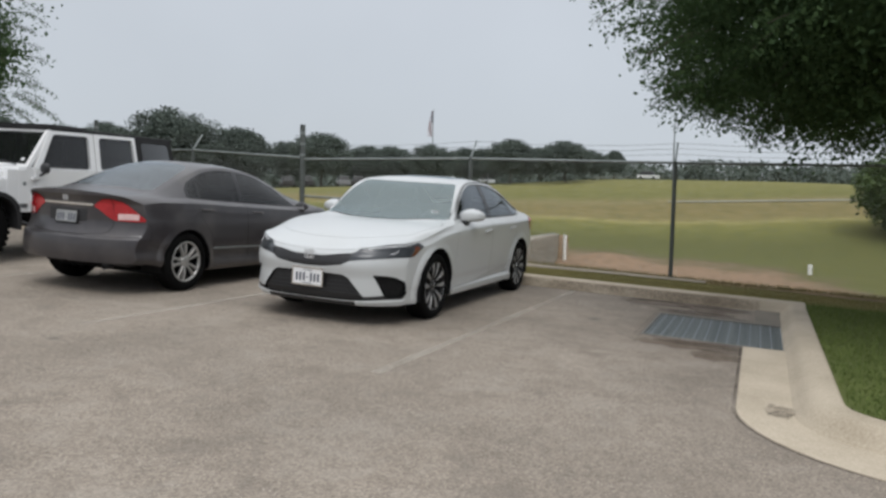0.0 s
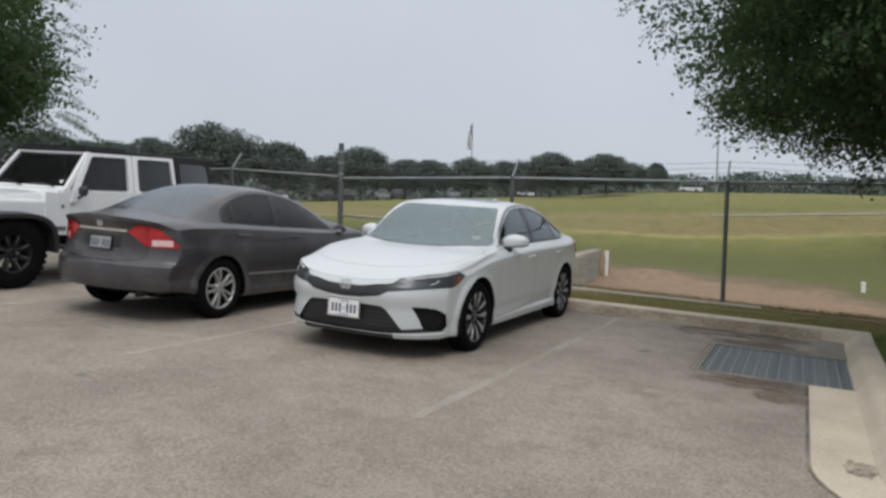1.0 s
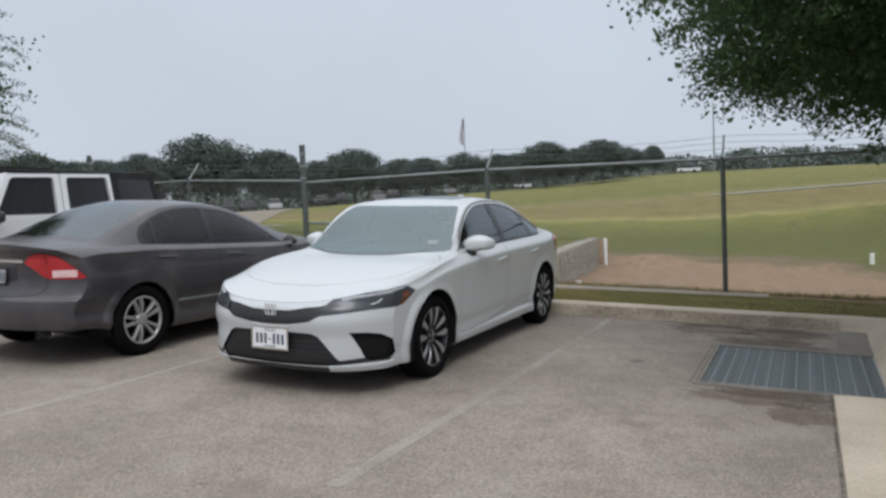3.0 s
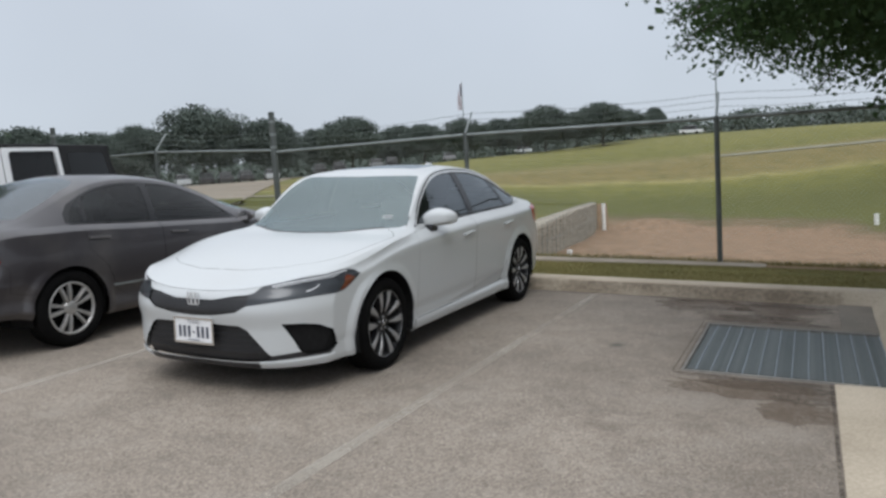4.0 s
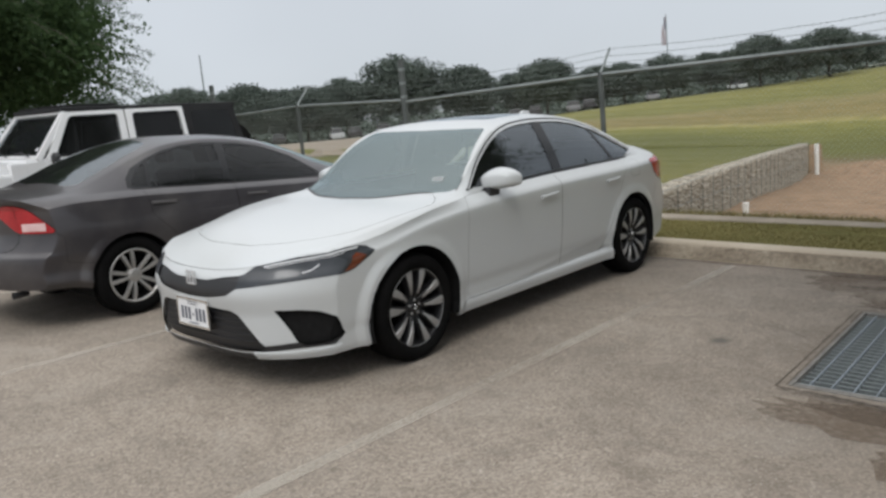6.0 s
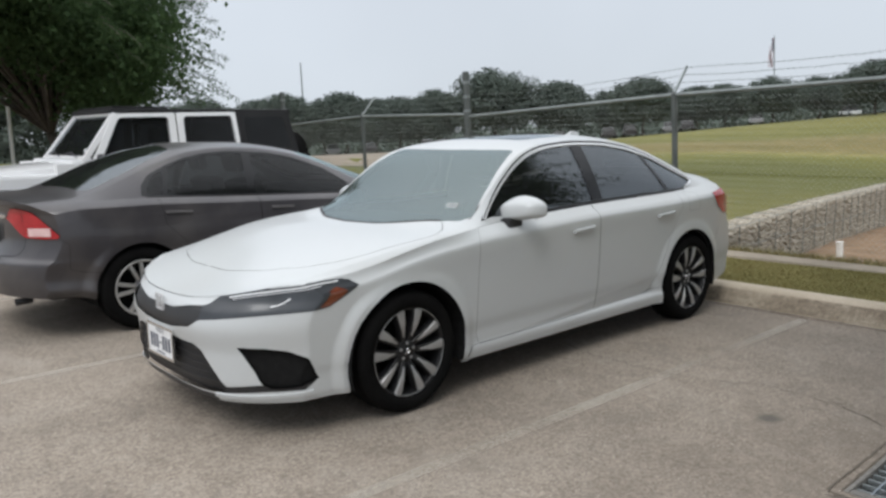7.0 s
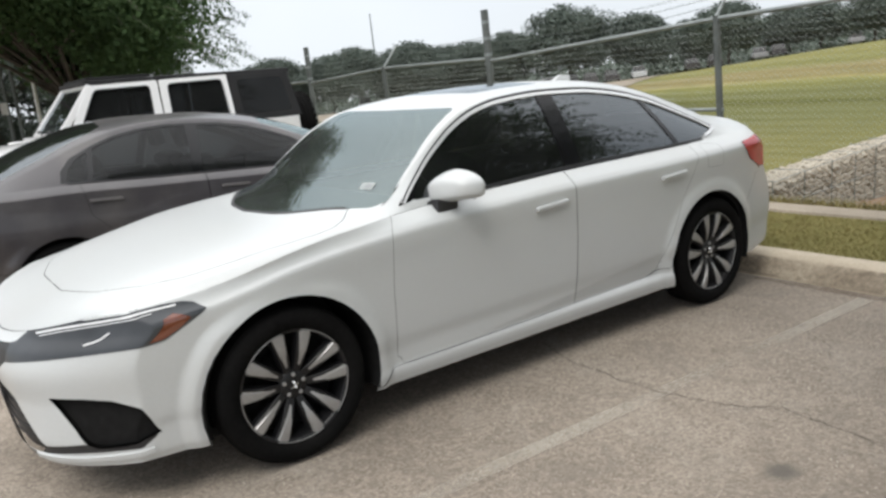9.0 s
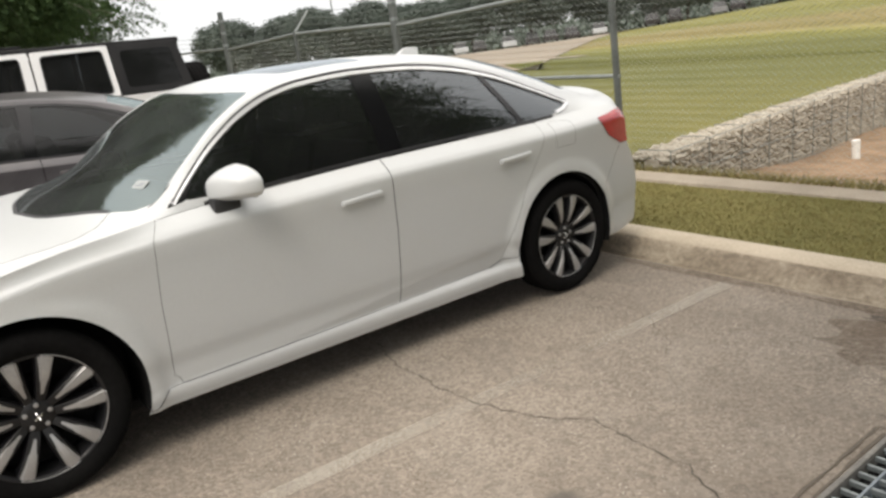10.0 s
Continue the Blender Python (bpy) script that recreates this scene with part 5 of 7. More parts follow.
    W0, A1, W1 = sk.w0, sk.a1, sk.w1

    def sa(s):
        return W0 + s - sk.s0

    def tail(x):
        return A1 + W1 - x

    car = thing("sedan", LOT @ pose(-0.025, 0.03, 0), "white four-door saloon parked nose out on the asphalt", "car")
    low = [
        ("hole", sk.arch_hole(0.020, 0.314, 0.378)), ("hole", sk.arch_hole(2.712, 0.325, 0.366)),
        ("turn_lens", [(0.836, 0.636), (0.909, 0.640), (0.981, 0.667), (1.054, 0.700), (0.987, 0.722), (0.879, 0.705)]),
        ("headlamp", [(0.4, 0.585), (0.53, 0.602), (0.64, 0.615), (0.72, 0.622), (0.848, 0.629), (0.921, 0.635), (0.994, 0.664), (1.078, 0.692), (1.175, 0.722), (1.157, 0.748), (1.102, 0.757), (0.994, 0.757), (0.86, 0.750), (0.74, 0.739), (0.63, 0.724), (0.53, 0.706), (0.49, 0.690), (0.44, 0.660), (0.4, 0.650)]),
        ("grille", [(-0.1, 0.508), (0.16, 0.520), (0.33, 0.545), (0.40, 0.585), (0.40, 0.650), (0.30, 0.640), (0.15, 0.614), (-0.1, 0.612)]),
        ("lower_intake", [(-0.1, 0.228), (0.50, 0.235), (0.545, 0.270), (0.465, 0.355), (0.390, 0.436), (0.34, 0.460), (-0.1, 0.470)]),
        ("fog_vent", [(0.590, 0.469), (0.690, 0.462), (0.748, 0.446), (0.790, 0.412), (0.855, 0.352), (0.930, 0.294), (0.84, 0.279), (0.775, 0.265), (0.718, 0.264), (0.692, 0.287)]),
        ("splitter", [(0.49, 0.266), (0.556, 0.272), (0.692, 0.287), (0.718, 0.264), (0.775, 0.265), (0.84, 0.279), (0.930, 0.294), (0.82, 0.250), (0.69, 0.250), (0.56, 0.240), (0.49, 0.232)]),
        ("front_lip", [(-0.1, 0.10), (0.45, 0.10), (0.48, 0.225), (-0.1, 0.225)]),
        ("fender", [(1.175, 0.722), (1.115, 0.704), (sa(-0.57), 0.60), (sa(-0.60), 0.53), (sa(-0.40), 0.42), (sa(-0.1), 0.19), (sa(0.40), 0.19), (sa(0.50), 0.29), (sa(0.50), 0.60), (sa(0.515), 0.84), (sa(0.555), 0.905), (sa(0.55), 0.98), (sa(0.2), 0.98), (sa(-0.42), 0.98), (sa(-0.46), 0.74)]),
        ("front_door", [(sa(0.555), 0.905), (sa(0.515), 0.84), (sa(0.495), 0.60), (sa(0.505), 0.31), (sa(0.53), 0.262), (sa(1.0), 0.266), (sa(1.59), 0.272), (sa(1.60), 0.65), (sa(1.59), 1.1), (sa(0.62), 1.1)]),
        ("rear_door", [(sa(1.59), 0.272), (sa(2.16), 0.280), (sa(2.25), 0.31), (sa(2.30), 0.43), (sa(2.44), 0.68), (sa(2.57), 0.88), (sa(2.63), 1.1), (sa(1.59), 1.1), (sa(1.60), 0.65)]),
        ("side_sill", [(sa(0.30), 0.1), (sa(2.45), 0.1), (sa(2.40), 0.30), (sa(2.25), 0.31), (sa(2.16), 0.280), (sa(1.59), 0.272), (sa(1.0), 0.266), (sa(0.53), 0.262), (sa(0.38), 0.262)]),
        ("tail_lamp", [(sa(3.10), 0.935), (sa(3.22), 0.83), (sa(3.42), 0.765), (tail(0.60), 0.76), (tail(0.36), 0.80), (tail(0.36), 0.91), (tail(0.6), 0.945), (sa(3.40), 0.955)]),
        ("fuel_flap", [(sa(2.66), 0.83), (sa(2.83), 0.83), (sa(2.84), 0.955), (sa(2.67), 0.965)]),
        ("rear_bumper", [(sa(3.02), 0.1), (sa(3.06), 0.45), (sa(3.20), 0.60), (sa(3.30), 0.70), (sa(3.42), 0.765), (tail(0.60), 0.76), (tail(-0.1), 0.70), (tail(-0.1), 0.1)]),
        ("front_bumper", [(-0.1, 0.1), (sa(-0.1), 0.1), (sa(-0.1), 0.19), (sa(-0.40), 0.42), (sa(-0.60), 0.53), (sa(-0.57), 0.60), (1.115, 0.704), (1.175, 0.722), (1.115, 0.758), (0.86, 0.752), (0.62, 0.726), (0.44, 0.664), (0.3, 0.636), (0.15, 0.614), (-0.1, 0.612)]),
    ]
    dlo = [(0.645, 0.945), (0.75, 1.042), (0.87, 1.142), (1.01, 1.230), (1.16, 1.290), (1.33, 1.322), (1.62, 1.338), (1.90, 1.330), (2.15, 1.300), (2.42, 1.238), (2.68, 1.142), (2.95, 1.036)]
    side = [
        ("front_window", [(0.70, 0.952), (0.75, 1.030), (0.87, 1.130), (1.01, 1.220), (1.16, 1.280), (1.33, 1.312), (1.595, 1.328), (1.62, 0.963), (1.2, 0.950)]),
        ("rear_window", [(1.73, 0.966), (1.71, 1.330), (1.90, 1.322), (2.15, 1.292), (2.35, 1.246), (2.49, 0.982), (2.1, 0.972)]),
        ("quarter_window", [(2.53, 0.986), (2.39, 1.236), (2.68, 1.132), (2.915, 1.034), (2.76, 0.993)]),
        ("pillar_trim", [(0.615, 0.935), (0.70, 0.952), (1.2, 0.950), (1.62, 0.963), (2.1, 0.972), (2.78, 0.993), (2.965, 1.036), (2.68, 1.146), (2.42, 1.240), (2.15, 1.302), (1.90, 1.332), (1.62, 1.340), (1.33, 1.324), (1.16, 1.292), (1.01, 1.232), (0.87, 1.144), (0.75, 1.044)]),
    ]
    top = [
        ("windscreen", [(-0.1, 0.215), (0.25, 0.255), (0.45, 0.345), (0.60, 0.435), (0.69, 0.51), (0.708, 0.572), (0.655, 0.78), (0.594, 0.98), (0.556, 1.095), (0.525, 1.125), (0.28, 1.100), (-0.1, 1.085)]),
        ("bonnet", [(-0.1, -0.69), (0.2, -0.69), (0.45, -0.635), (0.61, -0.53), (0.69, -0.40), (0.735, -0.20), (0.768, 0.05), (0.778, 0.20), (0.765, 0.29), (0.715, 0.37), (0.62, 0.448), (0.60, 0.435), (0.45, 0.345), (0.25, 0.255), (-0.1, 0.215)]),
        ("sunroof", [(-0.1, 1.33), (0.36, 1.36), (0.40, 1.40), (0.40, 1.78), (0.36, 1.82), (-0.1, 1.82)]),
        ("rear_screen", [(-0.1, 2.46), (0.44, 2.50), (0.50, 2.60), (0.55, 3.06), (0.50, 3.16), (-0.1, 3.20)]),
        ("boot_lid", [(-0.1, 3.22), (0.54, 3.18), (0.575, 3.30), (0.56, 3.62), (-0.1, 3.62)]),
    ]
    panels = skin_panels(sk, low, side, top)
    glue = {"body": M_WHITE, "bonnet": M_WHITE, "grille": M_BLACK, "lower_intake": M_BLACK, "front_lip": M_BLACK, "front_bumper": M_WHITE, "rear_bumper": M_WHITE, "boot_lid": M_WHITE,
            "windscreen": G_WIND, "rear_screen": G_TINT, "sunroof": G_TINT}
    for name, mm in glue.items():
        if name in panels:
            part(name, finish_panel(*panels[name], gap=0.004 if name == "bonnet" else 0.0025 if name in ("boot_lid", "rear_bumper") else 0.0, push=-0.02 if name == "lower_intake" else (-0.008 if name == "grille" else 0.0)), mm, car, smooth=True)
    doors = {}
    for name, mm, gap, push in (("fender", M_WHITE, 0.0, 0), ("front_door", M_WHITE, 0.0022, 0), ("rear_door", M_WHITE, 0.0022, 0), ("side_sill", M_WHITE, 0.001, 0.004), ("headlamp", M_LAMP, 0.001, 0.002), ("turn_lens", M_AMBER, 0.0, 0.003), ("fog_vent", M_MATTE, 0, -0.022), ("splitter", M_BLACK, 0, 0.0),
                                ("tail_lamp", M_RED, 0.001, 0.004), ("fuel_flap", M_WHITE, 0.0018, 0.0), ("front_window", G_TINT, 0, -0.003), ("rear_window", G_TINT, 0, -0.003), ("quarter_window", G_TINT, 0, -0.003), ("pillar_trim", M_PILLAR, 0, 0.001)):
        bm = finish_panel(*panels[name], gap=gap, push=push, both=False)
        b2 = mirrored(bm)
        if name == "pillar_trim":
            for piece in islands(bm) + islands(b2):
                part("pillar_trim", piece, mm, car, smooth=True)
            continue
        doors[name] = (part(name, bm, mm, car, smooth=True), part(name, b2, mm, car, smooth=True))
    # a dark inner skin behind the gaps
    keep_v, keep_f = [], []
    for name in ("body", "bonnet", "front_bumper", "fender", "front_door", "rear_door", "side_sill", "rear_bumper", "boot_lid", "fuel_flap", "grille", "lower_intake", "headlamp", "turn_lens", "fog_vent", "tail_lamp", "splitter"):
        v, f = panels[name]
        o = len(keep_v)
        keep_v += v
        keep_f += [tuple(i + o for i in q) for q in f]
    part("inner_skin", shrunk(finish_panel(keep_v, keep_f)), M_MATTE, car, smooth=True)
    part("floor_pan", box((-0.70, -0.55, 0.17), (0.70, 3.05, 0.21), 0.01), M_MATTE, car)
    part("dashboard", box((-0.66, 0.42, 0.70), (0.66, 0.95, 0.90), 0.06), M_SEAT, car)
    part("rear_shelf", box((-0.60, 2.50, 0.90), (0.60, 3.15, 0.95), 0.02), M_SEAT, car)
    for x in (-0.38, 0.38):
        seat(car, x, 1.25)
    seat(car, 0.0, 2.1, 0.34, 1.25)
    st = lathe([(-0.014, 0.17), (0.0, 0.184), (0.014, 0.17), (0.0, 0.158), (-0.014, 0.17)], 28)
    part("steering_wheel", st, M_BLACK, car, m=pose(0.38, 1.0, 0.86, 0, -22, 90))
    wheel_well(car, 0.020, 0.314, 0.380, 0.54, 0.848)
    wheel_well(car, 2.712, 0.325, 0.368, 0.54, 0.852)
    for y, x, turn in ((0.018, 0.740, -20), (2.735, 0.744, -20)):
        wheel(car, x, y, 0.322, 0.322, 0.231, 0.215, "two_tone", True, turn)
        wheel(car, -x, y, 0.322, 0.322, 0.231, 0.215, "two_tone", False, 25)
    # bright trim round the side windows
    rise = curve_of(*dlo)
    line = [(s, sk.side_q(s, rise(s))) for s in np.arange(0.645, 2.951, 0.0288)]
    tr = chart_strip(lambda s, q: sk.side_point(s, q), line, 0.022, 0.008)
    for shape in (tr, other_side(tr)):
        part("window_trim", shape, M_BADGE, car, "bright chrome strip")
    # black strip paints the shadow in the gap above the bright trim
    edge = chart_strip(lambda s, q: sk.side_point(s, q), [(s, q + 0.038) for s, q in line], 0.010, 0.009)
    for shape in (edge, other_side(edge)):
        part("trim_gap_shade", shape, M_BLACK, car)
    tip = chart_strip(lambda s, q: sk.side_point(s, q), [(s, sk.side_q(s, z)) for s, z in ((2.955, 1.036), (2.935, 1.026), (2.88, 1.010), (2.80, 0.998))], 0.022, 0.008)
    for shape in (tip, other_side(tip)):
        part("window_trim", shape, M_BADGE, car)
    belt = chart_strip(lambda s, q: sk.side_point(s, q), [(0.76 + 2.0 * k / 40, 0.03) for k in range(41)], 0.016, 0.005)
    for shape in (belt, other_side(belt)):
        part("belt_seal", shape, M_BLACK, car)
    # lamp details
    guide = curve_of((0.55, 0.694), (0.64, 0.712), (0.73, 0.726), (0.84, 0.738), (1.08, 0.748))
    drl = chart_strip(sk.low_point, [(0.55 + 0.51 * i / 24, guide(0.55 + 0.51 * i / 24)) for i in range(25)], 0.008, 0.006)
    under = chart_strip(sk.low_point, [(0.56 + 0.34 * i / 24, guide(0.56 + 0.34 * i / 24) - 0.010) for i in range(25)], 0.0035, 0.005)
    hook = chart_strip(sk.low_point, [(0.684, 0.654), (0.702, 0.660), (0.714, 0.669), (0.727, 0.688)], 0.006, 0.005)
    for k, lamp in enumerate(doors["headlamp"]):
        for name, shape, mm in [("light_guide", drl, M_DRL), ("light_hook", hook, M_DRL), ("lower_guide", under, M_DRL)]:
            part(name, other_side(shape) if k else shape, mm, lamp)
    # white lip ends and the dark splitter under the bumper
    lipw = chart_strip(sk.low_point, [(0.47 + 0.025 * i, 0.226 + 0.001 * max(i - 8, 0)) for i in range(17)], 0.024, 0.010)
    for shape in (lipw, other_side(lipw)):
        part("lip_trim", shape, M_WHITE, car)
    for i in range(1, 6):
        pts = [(a, 0.26 + 0.035 * i) for a in np.linspace(0.0, 0.50 - 0.022 * i, 14)]
        bar = chart_strip(lambda a, q: sk.low_point(a, q) + Vector((0, 0.014, 0)), pts, 0.006, 0.006)
        part("intake_bar", both_sides(bar), M_BLACK, car)
    badge = emblem(0.095)
    part("badge", badge, M_BADGE, car, m=pose(0, sk.low_point(0.0, 0.61).y - 0.004, 0.616))
    plate_bars(car, pose(0, sk.low_point(0.0, 0.41).y - 0.016, 0.415))
    for sgn, door in zip((1, -1), doors["front_door"]):
        mirror_housing(car, pose(sgn * 0.722, 0.862, 0.985), M_WHITE, sgn < 0, M_WHITE)
    fl = lambda s, z: sk.low_point(sa(s), z).x
    handle(doors["front_door"], (fl(1.425, 0.818), 1.425, 0.818), M_WHITE)
    handle(doors["rear_door"], (fl(2.355, 0.832), 2.355, 0.832), M_WHITE)
    # windscreen sticker, wipers, roof fin, boot spoiler
    p = sk.top_point(0.575, 0.60)
    out = (sk.top_point(0.515, 0.60) - p).cross(sk.top_point(0.575, 0.69) - p).normalized()
    out = out if out.z > 0 else -out
    up = (Vector((0, 0, 1)) - out * out.z).normalized()
    across = up.cross(out)
    across = across if across.x < 0 else -across
    corners = [p + out * 0.003 + across * u * 0.075 + up * v * 0.044 for u, v in ((0, 0), (1, 0), (1, 1), (0, 1))]
    part("inspection_sticker", (corners + [q - out * 0.002 for q in corners], [(0, 1, 2, 3), (4, 5, 6, 7), (0, 1, 5, 4), (1, 2, 6, 5), (2, 3, 7, 6), (3, 0, 4, 7)]), M_STICKER, car, "small pale sticker")
    for row in range(2):
        bar = [p + out * 0.0045 + across * u * 0.075 + up * v * 0.044 for u, v in ((0.15, 0.28 + 0.3 * row), (0.80, 0.28 + 0.3 * row), (0.80, 0.36 + 0.3 * row), (0.15, 0.36 + 0.3 * row))]
        part("sticker_bar", (bar, [(0, 1, 2, 3)]), M_INK, car)
    base = curve_of((0, 0.222), (0.25, 0.262), (0.45, 0.352), (0.605, 0.446))
    cowl = [sk.top_point(x, base(x)) for x in np.linspace(0, 0.605, 14)]
    part("cowl_trim", both_sides(ribbon_on([q + Vector((0, 0.0, 0.001)) for q in cowl], [Vector((0, -0.3, 1)).normalized()] * 14, 0.018, 0.003)), M_BLACK, car)
    fin = bmesh.new()
    add_box(fin, (-0.025, 0, 0), (0.025, 0.16, 0.055), 0.008)
    for v in fin.verts:
        k = v.co.z / 0.055
        v.co.x *= 1 - 0.75 * k
        v.co.y = v.co.y * (1 - 0.45 * k) + 0.08 * k
    part("roof_fin", fin, M_WHITE, car, m=pose(0, 2.28, 1.372, -5, 0, 0))
    part("rear_plate_panel", box((-0.17, 3.62, 0.55), (0.17, 3.63, 0.71), 0.004), M_PLATE, car)
    return car


white_car = white_sedan()


def grey_sedan():
    """An older dark saloon; own nose towards -y, front axle at its origin, parked tail towards the drive lane."""
    c = dict(
        arches=((0.0, 0.315, 0.352, 0.862), (2.715, 0.315, 0.346, 0.866)),
        s0=-0.84, s1=3.60, nose_end=0.25, nose_bow=0.40, nose_round=3.0, tail_start=2.7, tail_bow=0.24, crown=2.4, swell=0.022,
        nose_lean=curve_of((0.15, 0.06), (0.30, 0.0), (0.55, 0.0), (0.70, 0.05), (0.8, 0.10)),
        tail_lean=curve_of((0.18, 0.10), (0.26, 0.035), (0.42, 0.0), (0.56, 0.01), (0.60, 0.055), (0.75, 0.10), (0.90, 0.10), (0.98, 0.06)),
        half=curve_of((-0.84, 0.78), (-0.5, 0.83), (0.0, 0.865), (0.6, 0.872), (1.5, 0.876), (2.7, 0.874), (3.1, 0.86), (3.6, 0.81)),
        sill=0.0, hollow=0.0,
        inset=curve_of((0.0, 0.060), (0.08, 0.022), (0.20, 0.034), (0.40, 0.012), (0.62, 0.0), (0.80, 0.014), (0.94, 0.035), (1.0, 0.042)),
        foot=curve_of((-0.84, 0.20), (0.0, 0.20), (0.5, 0.195), (2.3, 0.20), (2.9, 0.235), (3.1, 0.27), (3.3, 0.305), (3.6, 0.32)),
        belt_x=curve_of((-0.84, 0.70), (-0.4, 0.77), (0.1, 0.79), (0.6, 0.775), (1.6, 0.780), (2.5, 0.770), (3.0, 0.745), (3.6, 0.70)),
        belt_z=curve_of((-0.84, 0.70), (-0.5, 0.79), (0.0, 0.89), (0.5, 0.895), (1.2, 0.922), (2.0, 0.957), (2.7, 0.988), (3.1, 0.988), (3.6, 0.955)),
        rail_x=curve_of((-0.84, 0.64), (-0.3, 0.72), (0.1, 0.74), (0.4, 0.70), (0.8, 0.62), (1.15, 0.575), (1.6, 0.560), (2.1, 0.565), (2.6, 0.60), (3.0, 0.65), (3.6, 0.64)),
        rail_z=curve_of((-0.84, 0.71), (-0.3, 0.84), (0.10, 0.91), (0.4, 0.950), (0.55, 0.985), (0.8, 1.098), (1.0, 1.184), (1.2, 1.252), (1.4, 1.296), (1.65, 1.328), (1.9, 1.338), (2.15, 1.318), (2.45, 1.240), (2.75, 1.118), (3.0, 1.036), (3.2, 1.008), (3.6, 0.985)),
        mid_z=curve_of((-0.84, 0.70), (-0.5, 0.81), (-0.1, 0.92), (0.08, 0.96), (0.3, 1.03), (0.7, 1.190), (1.0, 1.285), (1.3, 1.345), (1.65, 1.379), (2.05, 1.385), (2.35, 1.352), (2.7, 1.252), (3.0, 1.125), (3.2, 1.050), (3.4, 1.040), (3.6, 1.025)),
    )
    sk = Skin(c)
    W0, A1, W1 = sk.w0, sk.a1, sk.w1

    def sa(s):
        return W0 + s - sk.s0

    def tail(x):
        return A1 + W1 - x

    car = thing("sedan", LOT @ pose(GREY_X, GREY_Y, 0, 0, 0, 180), "dusty dark brown-grey saloon parked nose in beside the white car", "car")
    low = [
        ("hole", sk.arch_hole(0.0, 0.315, 0.352)), ("hole", sk.arch_hole(2.715, 0.315, 0.346)),
        ("headlamp", [(0.42, 0.60), (0.76, 0.62), (sa(-0.55), 0.66), (sa(-0.35), 0.74), (sa(-0.6), 0.74), (0.45, 0.70)]),
        ("tail_lamp", [(tail(0.545), 0.955), (tail(0.540), 0.85), (tail(0.535), 0.742), (tail(0.70), 0.738), (tail(0.79), 0.740), (tail(0.805), 0.762), (tail(0.75), 0.825), (tail(0.69), 0.885), (tail(0.63), 0.935)]),
        ("boot_lamp", [(tail(0.540), 0.955), (tail(0.536), 0.85), (tail(0.530), 0.745), (tail(0.49), 0.770), (tail(0.40), 0.838), (tail(0.335), 0.872), (tail(0.385), 0.920), (tail(0.45), 0.950)]),
        ("boot_lid", [(tail(0.545), 0.99), (tail(0.540), 0.85), (tail(0.533), 0.74), (tail(0.535), 0.67), (tail(0.51), 0.63), (tail(0.45), 0.605), (tail(0.25), 0.594), (tail(-0.1), 0.590), (tail(-0.1), 1.1), (tail(0.54), 1.1)]),
        ("rear_bumper", [(sa(3.00), 0.1), (sa(3.02), 0.472), (sa(3.20), 0.488), (sa(3.36), 0.510), (sa(3.45), 0.70), (tail(0.79), 0.740), (tail(0.70), 0.738), (tail(0.533), 0.742), (tail(0.535), 0.67), (tail(0.51), 0.63), (tail(0.45), 0.605), (tail(0.25), 0.594), (tail(-0.1), 0.590), (tail(-0.1), 0.1)]),
        ("front_door", [(sa(0.45), 0.9), (sa(0.48), 0.45), (sa(0.56), 0.31), (sa(1.66), 0.31), (sa(1.72), 0.6), (sa(1.70), 1.1), (sa(0.5), 1.1)]),
        ("rear_door", [(sa(1.66), 0.31), (sa(2.14), 0.32), (sa(2.26), 0.40), (sa(2.36), 0.62), (sa(2.52), 0.78), (sa(2.56), 1.1), (sa(1.70), 1.1), (sa(1.72), 0.6)]),
    ]
    side = [
        ("front_window", [(0.70, 0.918), (0.82, 1.020), (0.95, 1.105), (1.10, 1.165), (1.28, 1.225), (1.48, 1.264), (1.66, 1.280), (1.715, 0.958), (1.2, 0.935)]),
        ("rear_window", [(1.79, 0.962), (1.745, 1.286), (1.90, 1.292), (2.08, 1.280), (2.25, 1.250), (2.40, 1.200), (2.46, 0.988), (2.1, 0.975)]),
        ("quarter_window", [(2.495, 0.994), (2.44, 1.182), (2.52, 1.137), (2.59, 1.072), (2.61, 1.010)]),
        ("pillar_trim", [(0.62, 0.900), (1.2, 0.926), (1.7, 0.948), (2.1, 0.964), (2.40, 0.979), (2.655, 1.000), (2.635, 1.072), (2.56, 1.147), (2.40, 1.218), (2.25, 1.268), (2.08, 1.298), (1.90, 1.310), (1.70, 1.301), (1.48, 1.282), (1.28, 1.243), (1.10, 1.183), (0.95, 1.123), (0.82, 1.040)]),
    ]
    top = [
        ("windscreen", [(-0.1, 0.08), (0.4, 0.14), (0.66, 0.42), (0.60, 0.82), (0.535, 1.14), (0.3, 1.07), (-0.1, 1.05)]),
        ("bonnet", [(-0.1, -0.74), (0.45, -0.70), (0.62, -0.55), (0.68, 0.0), (0.66, 0.40), (0.4, 0.14), (-0.1, 0.08)]),
        ("rear_screen", [(-0.1, 2.24), (0.40, 2.28), (0.48, 2.38), (0.55, 2.74), (0.585, 3.00), (0.52, 3.06), (-0.1, 3.14)]),
        ("boot_top", [(-0.1, 3.17), (0.56, 3.08), (0.57, 3.16), (0.545, 3.62), (-0.1, 3.62)]),
    ]
    panels = skin_panels(sk, low, side, top, 0.024)
    boot = None
